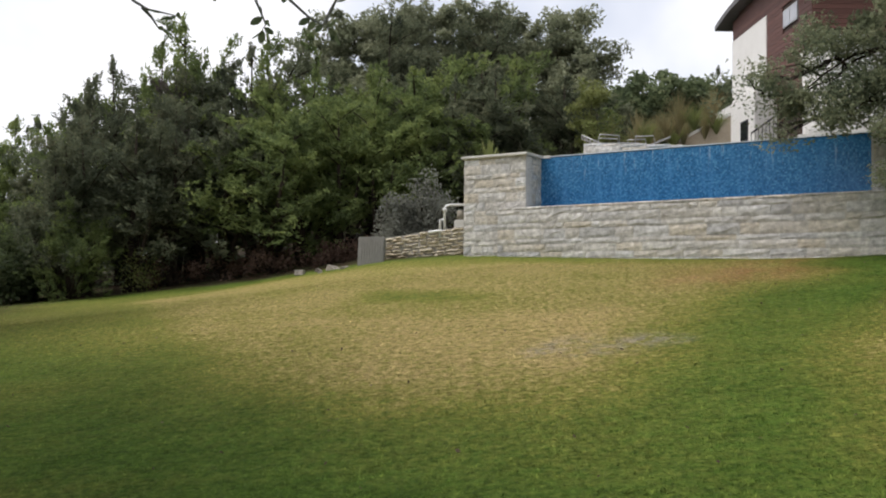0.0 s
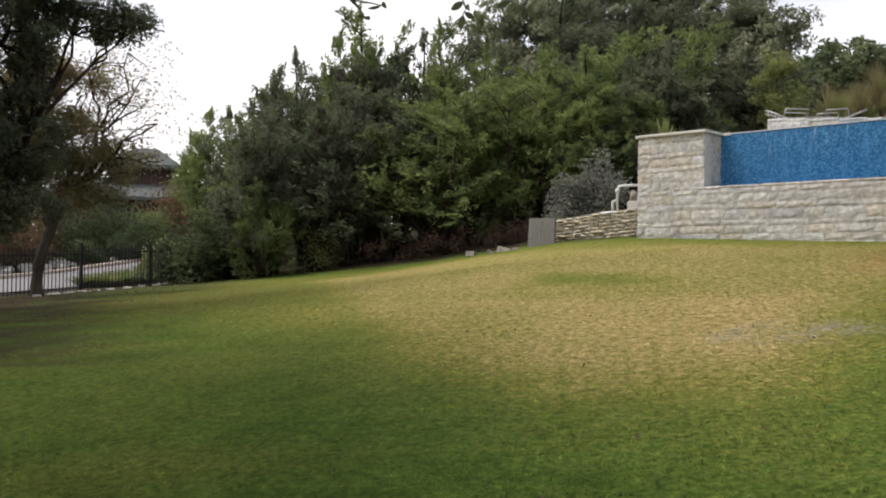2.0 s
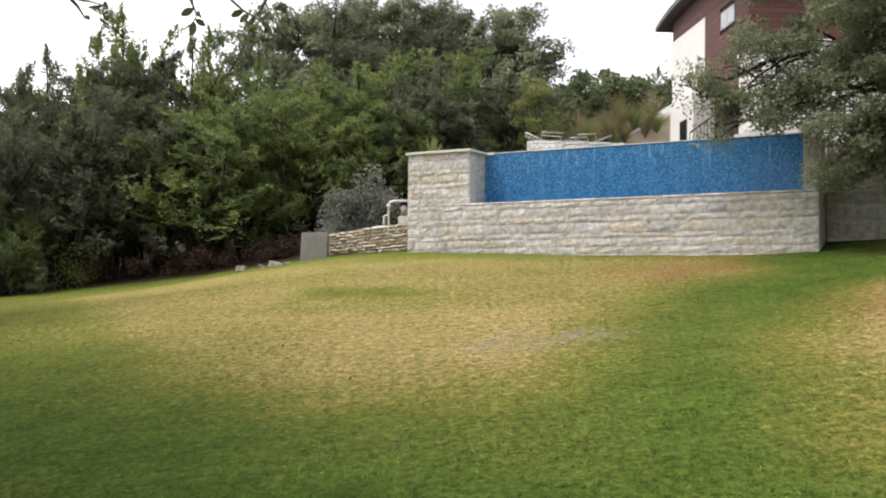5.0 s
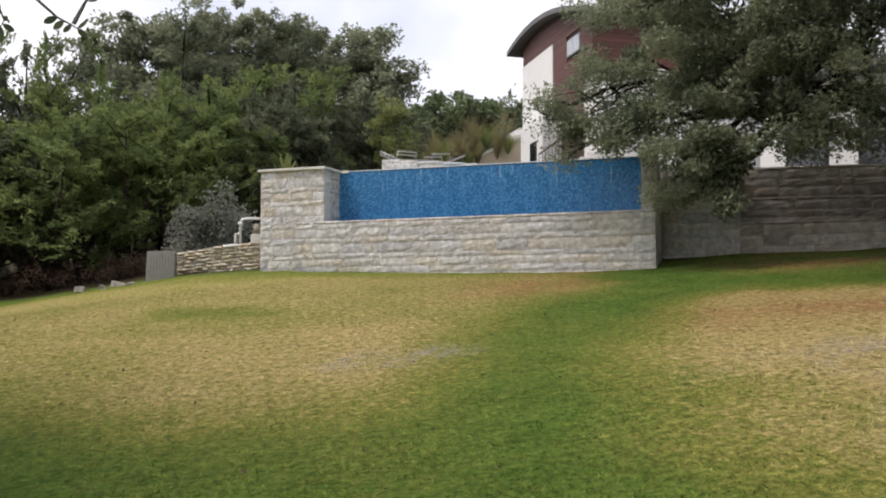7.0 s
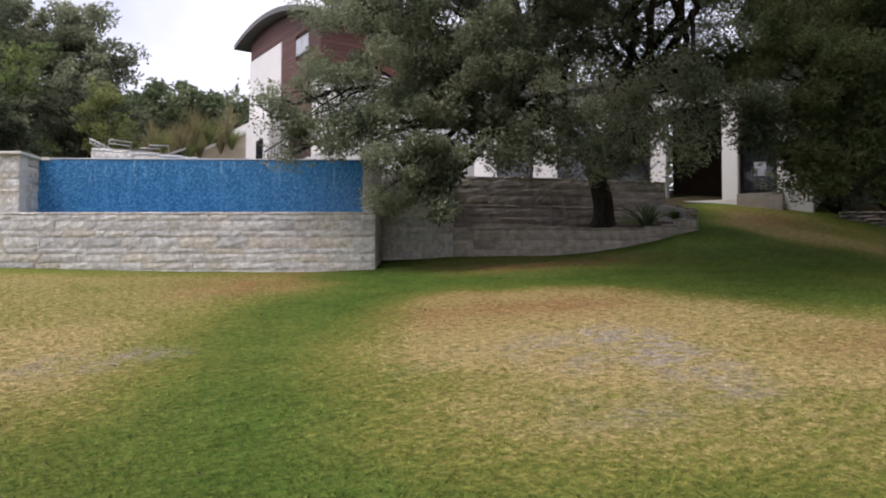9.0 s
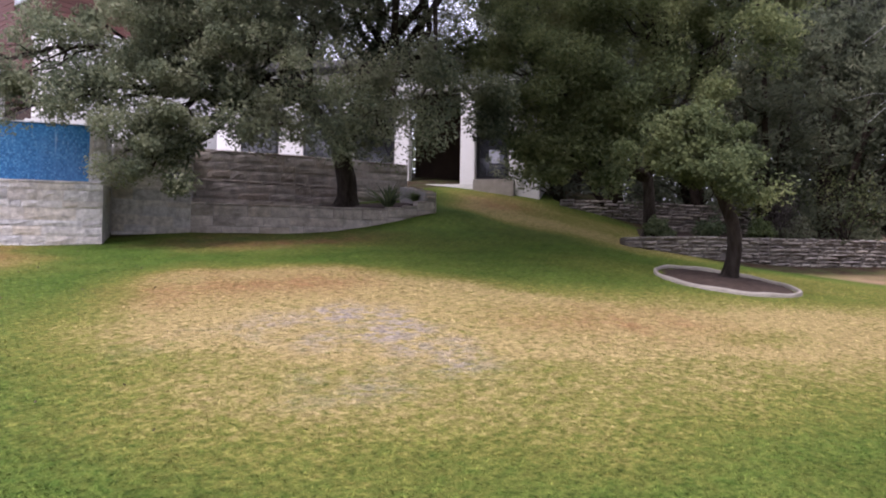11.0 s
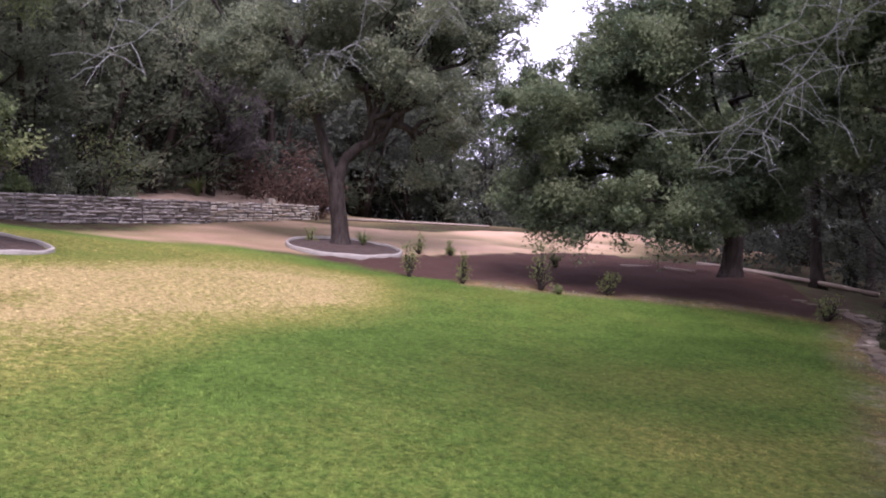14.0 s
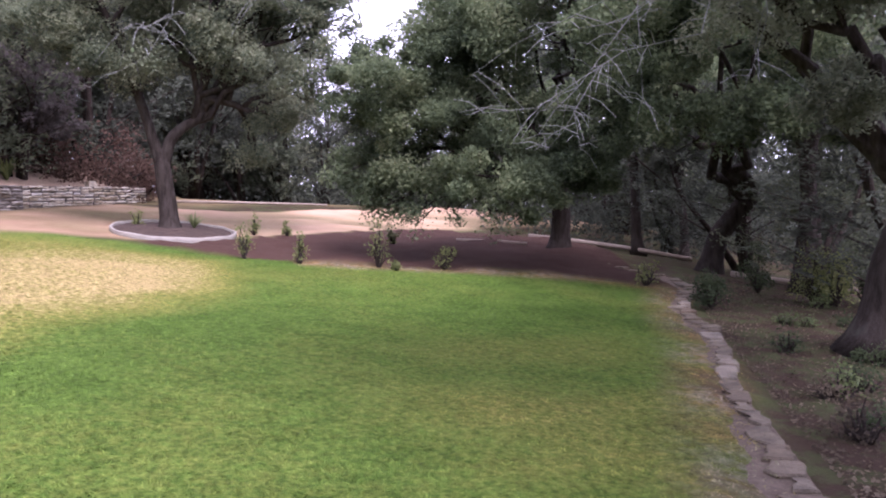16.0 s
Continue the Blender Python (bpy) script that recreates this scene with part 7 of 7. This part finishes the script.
# rough ground by the edging
for k in range(26):
    d_ = 5.2 + 10.5 * plant_rnd.random() ** 0.8
    edge = 131.0 - 0.62 * (d_ - 4.8) if d_ < 13 else 125.4
    x, y = at(edge + plant_rnd.uniform(0.8, 12.0), d_)
    s_ = plant_rnd.uniform(0.7, 1.3)
    bush("ground_cover", ("low shade plant among fallen leaves", "small green weed among fallen leaves", "brown withered plant among fallen leaves")[k % 3], x, y, 0.16 * s_, (0.14 + 0.05 * (k % 4)) * s_, (M_SHRUBDARK, M_BUSH, M_LITTER)[k % 3], 230 + k, 16, 0.045, clumps=16, group="ground cover plants", airy=0.45, z=gz(x, y) - 0.11)
for k, (b_, d_, h_) in enumerate(((127.5, 16, 0.8), (130.6, 15.5, 1.0), (132.0, 15, 1.1), (124.6, 13.6, 0.55), (133.6, 16, 0.9))):
    x, y = at(b_, d_)
    bush("woodland_shrub", "upright green shrub under the oaks", x, y, 0.28, h_, M_LIME_LEAF if k in (1, 2) else M_SHRUBDARK, 270 + k, 50, 0.05, clumps=26, group="woodland shrubs")


def log(label, pts, r):
    P = [Vector((x, y, gz(x, y) + r * 0.7)) for x, y in pts]
    o = P[0].copy()
    root = thing("fallen_log", label, "log", Matrix.Translation(o), "fallen logs")
    part("trunk", tube([p - o for p in P], [r * (1 - 0.3 * i / len(P)) for i in range(len(P))], 8), M_LOG, root)


log("bleached log along the mulch bed", [(18.9, -6.2), (18.6, -7.0), (18.0, -7.6)], 0.05)
log("bleached timber edging beside the sand path", [(21.8, -9.3), (20.5, -10.2), (18.9, -11.0), (17.5, -11.6)], 0.07)
log("dark log lying across the sand path's far side", [(27.6, 0.2), (28.4, -1.6), (29.3, -3.4), (29.8, -5.0)], 0.05)
log("bleached log under the trees", [(14.6, -10.6), (13.2, -11.4), (11.8, -12.2)], 0.06)

# fallen leaves by the fence and under the oaks
def fallen_leaves():
    global rng
    rng = np.random.default_rng(300)
    n = 14000
    x = np.concatenate([rng.uniform(-13.0, -8.5, n // 2), 4.0 + 11 * rng.random(n // 2) ** 1.3])
    y = np.concatenate([rng.uniform(9, 22, n // 2), np.zeros(n // 2)])
    k = n // 2
    y[k:] = -0.55 * x[k:] - 1.45 - 4.2 * rng.random(k) ** 1.4
    keep = np.concatenate([rng.random(k) < np.clip((-8.5 - x[:k]) / 3.5, 0.03, 1), np.ones(k, bool)])
    strewn, way = 3.5 + 15 * rng.random(420) ** 0.7, np.radians(rng.uniform(-48, 35, 420))      # single leaves all over the lawn
    x, y = np.concatenate([x[keep], strewn * np.sin(way)]), np.concatenate([y[keep], strewn * np.cos(way)])
    n = len(x)
    p = np.stack([x, y, heights(x, y) + 0.02 - 0.1 * (y < 0)], 1)
    nor = unit(rng.normal(size=(n, 3)) * 0.5 + np.array([0, 0, 1.0]))
    ax = unit(np.cross(nor, rng.normal(size=(n, 3))))
    sd, s = np.cross(nor, ax), np.where(y < 0, 1.15, 1.0)[:, None] * rng.uniform(0.012, 0.024, (n, 1))
    v = np.stack([p - ax * s, p + sd * s * 0.6, p + ax * s, p - sd * s * 0.6], 1).reshape(-1, 3)
    tagged(part("fallen_leaves", fast_mesh("fallen_leaves", v, 4), M_LITTER), "scattered brown fallen leaves", "leaves", kind="stuff")


fallen_leaves()


# the oak overhead, its trunk unseen behind the standing place
def overhead_oak():
    global rnd, rng
    rnd, rng = random.Random(310), np.random.default_rng(310)
    o = Vector((1.2, -4.6, gz(1.2, -4.6)))
    root = thing("overhead_oak", "live oak with lichen-grey twigs hanging over the lawn", "tree", Matrix.Translation(o))
    W = lambda *p: Vector(p) - o
    part("trunk", tube([W(1.2, -4.6, -0.2), W(1.15, -4.5, 0.5), W(1.2, -4.3, 1.6), W(1.2, -4.0, 2.9)], [0.42, 0.3, 0.26, 0.22], 12), M_OAKBARK, root)
    limbs = [[W(1.2, -4.0, 2.8), W(0.6, -2.4, 4.0), W(-0.2, 0.4, 4.3), W(-0.6, 2.0, 3.7)], [W(1.2, -4.0, 2.8), W(2.4, -2.6, 3.9), W(4.2, -1.4, 4.4), W(5.8, -0.2, 4.1)], [W(1.25, -4.0, 2.7), W(2.8, -3.6, 3.6), W(4.6, -3.0, 4.0), W(6.2, -2.6, 3.6)]]
    for q in limbs:
        part("limb", tube(q, [0.16, 0.11, 0.07, 0.03], 8), M_OAKBARK, root)
    tw, leaf_at = [], []
    def twig(pts, r=0.008):
        P = [W(*p) for p in pts]
        tw.append(tube_data(P, [r * (1 - 0.75 * i / (len(P) - 1)) for i in range(len(P))], 5))
        return P
    def from_polar(b_, d_, el):
        x, y = at(b_, d_)
        return x, y, 1.6 + d_ * math.tan(radians(el))
    # leafy sprigs to the fore
    for line, n in (([(-13, 2.3, 27), (-17.8, 2.22, 15.2), (-17.5, 2.23, 14.5), (-16.7, 2.23, 14.1), (-15.9, 2.23, 14.0), (-15.2, 2.24, 13.9)], 4), ([(-17.0, 2.23, 14.2), (-16.5, 2.24, 13.7), (-16.1, 2.24, 13.1)], 0), ([(-8, 2.3, 27), (-11.3, 2.22, 16.0), (-10.9, 2.23, 15.1), (-10.3, 2.24, 13.8), (-10.5, 2.25, 13.5)], 7),
                    ([(-8, 2.3, 27), (-9.4, 2.22, 15.9), (-9.0, 2.23, 15.2), (-7.8, 2.24, 14.25), (-7.0, 2.25, 13.9), (-6.4, 2.25, 13.55)], 8), ([(-7.0, 2.25, 14.0), (-6.5, 2.24, 15.0), (-6.2, 2.23, 15.5), (-6.6, 2.2, 18)], 4), ([(-13, 2.3, 27), (-14, 2.3, 17.5), (-13.5, 2.25, 15.5)], 3)):
        P = twig([from_polar(*p) for p in line], 0.005)
        for _ in range(n):
            i = rnd.randint(1, len(P) - 2) if len(P) > 2 else 0
            leaf_at.append(P[i].lerp(P[i + 1], rnd.random()))
        leaf_at.append(P[-1])
    # bare lichen-grey twigs to the right
    for line in ([(74, 4.2, 19.5), (77, 4.4, 13), (75.5, 4.5, 9)], [(86, 4.4, 19), (82, 4.4, 15), (78, 4.5, 11.5), (76, 4.5, 10.2)], [(80, 4.4, 14), (77, 4.4, 14.6)], [(92.5, 5, 19), (91.5, 5, 15), (91, 5, 12), (89.5, 5, 9.6), (87, 5, 8.2)], [(91, 5, 12), (89.5, 5, 11.3), (88, 5, 11.1)],
                 [(126, 4.4, 20), (123.2, 4.26, 10.2), (118.7, 4.28, 9.5), (117.2, 4.29, 8.6), (115.0, 4.33, 4.9), (113.8, 4.34, 3.6)], [(118.7, 4.28, 9.5), (113.3, 4.32, 6.3), (108.7, 4.32, 6.0)], [(117.2, 4.29, 8.6), (115.6, 4.3, 6.0), (116.0, 4.32, 3.6)], [(121, 4.4, 20), (117.5, 4.3, 12.5), (112, 4.3, 10.2), (109, 4.35, 8.2)], [(126, 4.4, 20), (121.5, 4.3, 13), (118.4, 4.3, 11.2), (114.5, 4.35, 10.8)],
                 [(121, 4.4, 20), (119.5, 4.35, 12), (119.8, 4.4, 6.6), (121.6, 4.4, 4.6)], [(119.5, 4.35, 12), (116, 4.3, 7.6), (114.4, 4.3, 6.0)], [(126, 4.4, 20), (127, 4.5, 11), (126, 4.6, 7.5)],
                 [(95, 4.6, 19), (97, 4.7, 15), (96, 4.8, 13)], [(104, 4.4, 20), (106, 4.6, 15.5), (104.5, 4.8, 13.5)]):
        P = twig([from_polar(*p) for p in line], 0.0027)
        for _ in range(16):
            i = rnd.randint(0, len(P) - 2)
            a = P[i].lerp(P[i + 1], rnd.random())
            e = a + Vector((rnd.uniform(-0.2, 0.2), rnd.uniform(-0.2, 0.2), rnd.uniform(-0.2, 0.08)))
            tw.append(tube_data([a, a.lerp(e, 0.5) + Vector((0, 0, 0.02)), e], [0.0021, 0.0017, 0.0011], 4))
            if rnd.random() < 0.25:
                leaf_at.append(e)
    for a, b in ((limbs[0][3], W(*from_polar(-8, 2.3, 27))), (limbs[0][3], W(*from_polar(-13, 2.3, 27))), (limbs[1][3], W(*from_polar(74, 4.2, 19.5))), (limbs[1][3], W(*from_polar(86, 4.4, 19))), (limbs[1][3], W(*from_polar(92.5, 5, 19))), (limbs[2][3], W(*from_polar(121, 4.4, 20))), (limbs[2][3], W(*from_polar(126, 4.4, 20))), (limbs[2][3], W(*from_polar(95, 4.6, 19))), (limbs[2][3], W(*from_polar(104, 4.4, 20)))):
        tw.append(tube_data(bent(a, b, 0.05, 4, 0.06), [0.022, 0.017, 0.012, 0.009, 0.006], 5))
    tagged(part("twigwork", mesh_of("twigwork", *join_data(tw)), M_TWIG, root, "lichen-grey twigs"), kind="stuff")
    # crown lobes out of view, added to throw shade on the lawn
    shade = []
    for b_, d_, z_, r_, h_ in ((-75, 4.2, 5.6, 2.3, 0.9), (-115, 4.5, 5.6, 2.5, 1.0), (180, 4.5, 5.8, 2.6, 1.0), (142, 4.4, 5.6, 2.0, 0.8), (128, 6.0, 5.4, 1.9, 0.7), (-160, 6.5, 5.5, 2.6, 1.1), (-88, 8.0, 6.0, 2.8, 1.1), (-62, 7.6, 6.2, 2.7, 1.0), (-46, 8.4, 6.4, 2.3, 0.9), (-108, 8.5, 6.0, 2.8, 1.1), (-75, 11.5, 7.0, 2.8, 1.2), (-54, 6.0, 5.8, 2.1, 0.8), (-48, 12, 8.5, 2.4, 1.0), (-100, 5.6, 5.6, 2.4, 0.9), (-128, 7.5, 5.8, 2.4, 0.9), (118, 5.0, 6.2, 2.0, 0.8), (150, 8.0, 7.0, 2.6, 1.0)):
        x, y = at(b_, d_)
        n = 70
        q = np.array(W(x, y, z_)) + unit(rng.normal(size=(n, 3))) * (rng.random((n, 1)) ** 0.42) * np.array([r_, r_, h_])
        shade.append(leaf_cloud(q, np.full((n, 3), 0.5), 44, 0.24, 0.55, 3, 0.5))
        part("limb", tube(bent(limbs[0][1], W(x, y, z_), 0.04, 5, 0.1), [0.09, 0.07, 0.05, 0.035, 0.025, 0.012], 7), M_OAKBARK, root)
    part("crown", fast_mesh("crown", np.concatenate(shade), 3), M_OAKDEEP, root)
    c = np.array([tuple(p) for p in leaf_at])
    n = len(c)
    ax = unit(rng.normal(size=(n, 3)) + np.array([0, 0, -0.7]))
    nor = unit(np.cross(ax, rng.normal(size=(n, 3))))
    sd, s = np.cross(nor, ax), rng.uniform(0.02, 0.037, (n, 1))
    outline = ((0, 0), (0.25, 0.2), (0.55, 0.25), (0.85, 0.15), (1, 0), (0.85, -0.15), (0.55, -0.25), (0.25, -0.2))
    v = np.stack([c + ax * s * u + sd * s * w + nor * s * 0.3 * abs(w) for u, w in outline], 1).reshape(-1, 3)
    tagged(part("leaf_spray", fast_mesh("leaf_spray", v, 8), M_OAKDEEP, root, "small oval oak leaves"), kind="stuff")


overhead_oak()


def far_woods():
    """Woods all round beyond the garden."""
    global rng
    rng = np.random.default_rng(400)
    bs, hs = [], []
    # the sector from 144 to 310 is unseen, added only for the light
    for lo, hi, n, h0, h1 in ((-50, -38, 24, 9, 12), (-26, 8, 60, 5, 9), (8, 30, 50, 3, 5), (30, 54, 50, 4, 6), (54, 98, 190, 13, 18), (98, 110, 40, 3, 5), (110, 144, 130, 13, 18), (144, 310, 120, 10, 14)):
        bs.append(rng.uniform(lo, hi, n))
        hs.append(rng.uniform(h0, h1, n))
    b_, h = np.radians(np.concatenate(bs)), np.concatenate(hs)
    n = len(b_)
    d_ = rng.uniform(49, 78, n)
    x, y = d_ * np.sin(b_), d_ * np.cos(b_)
    c = np.repeat(np.stack([x, y, heights(x, y)], 1), 10, 0)
    t = rng.random((n * 10, 1))
    c = c + np.concatenate([rng.normal(size=(n * 10, 2)) * 1.5, t * np.repeat(h, 10)[:, None]], 1)
    v = leaf_cloud(c, np.full((n * 10, 3), 1.3), 14, 0.56, 0.6, 3, 0.5)
    tagged(part("far_woods", fast_mesh("far_woods", v, 3), M_CEDARDARK), "dark distant woods all round", "woods", kind="stuff")


far_woods()
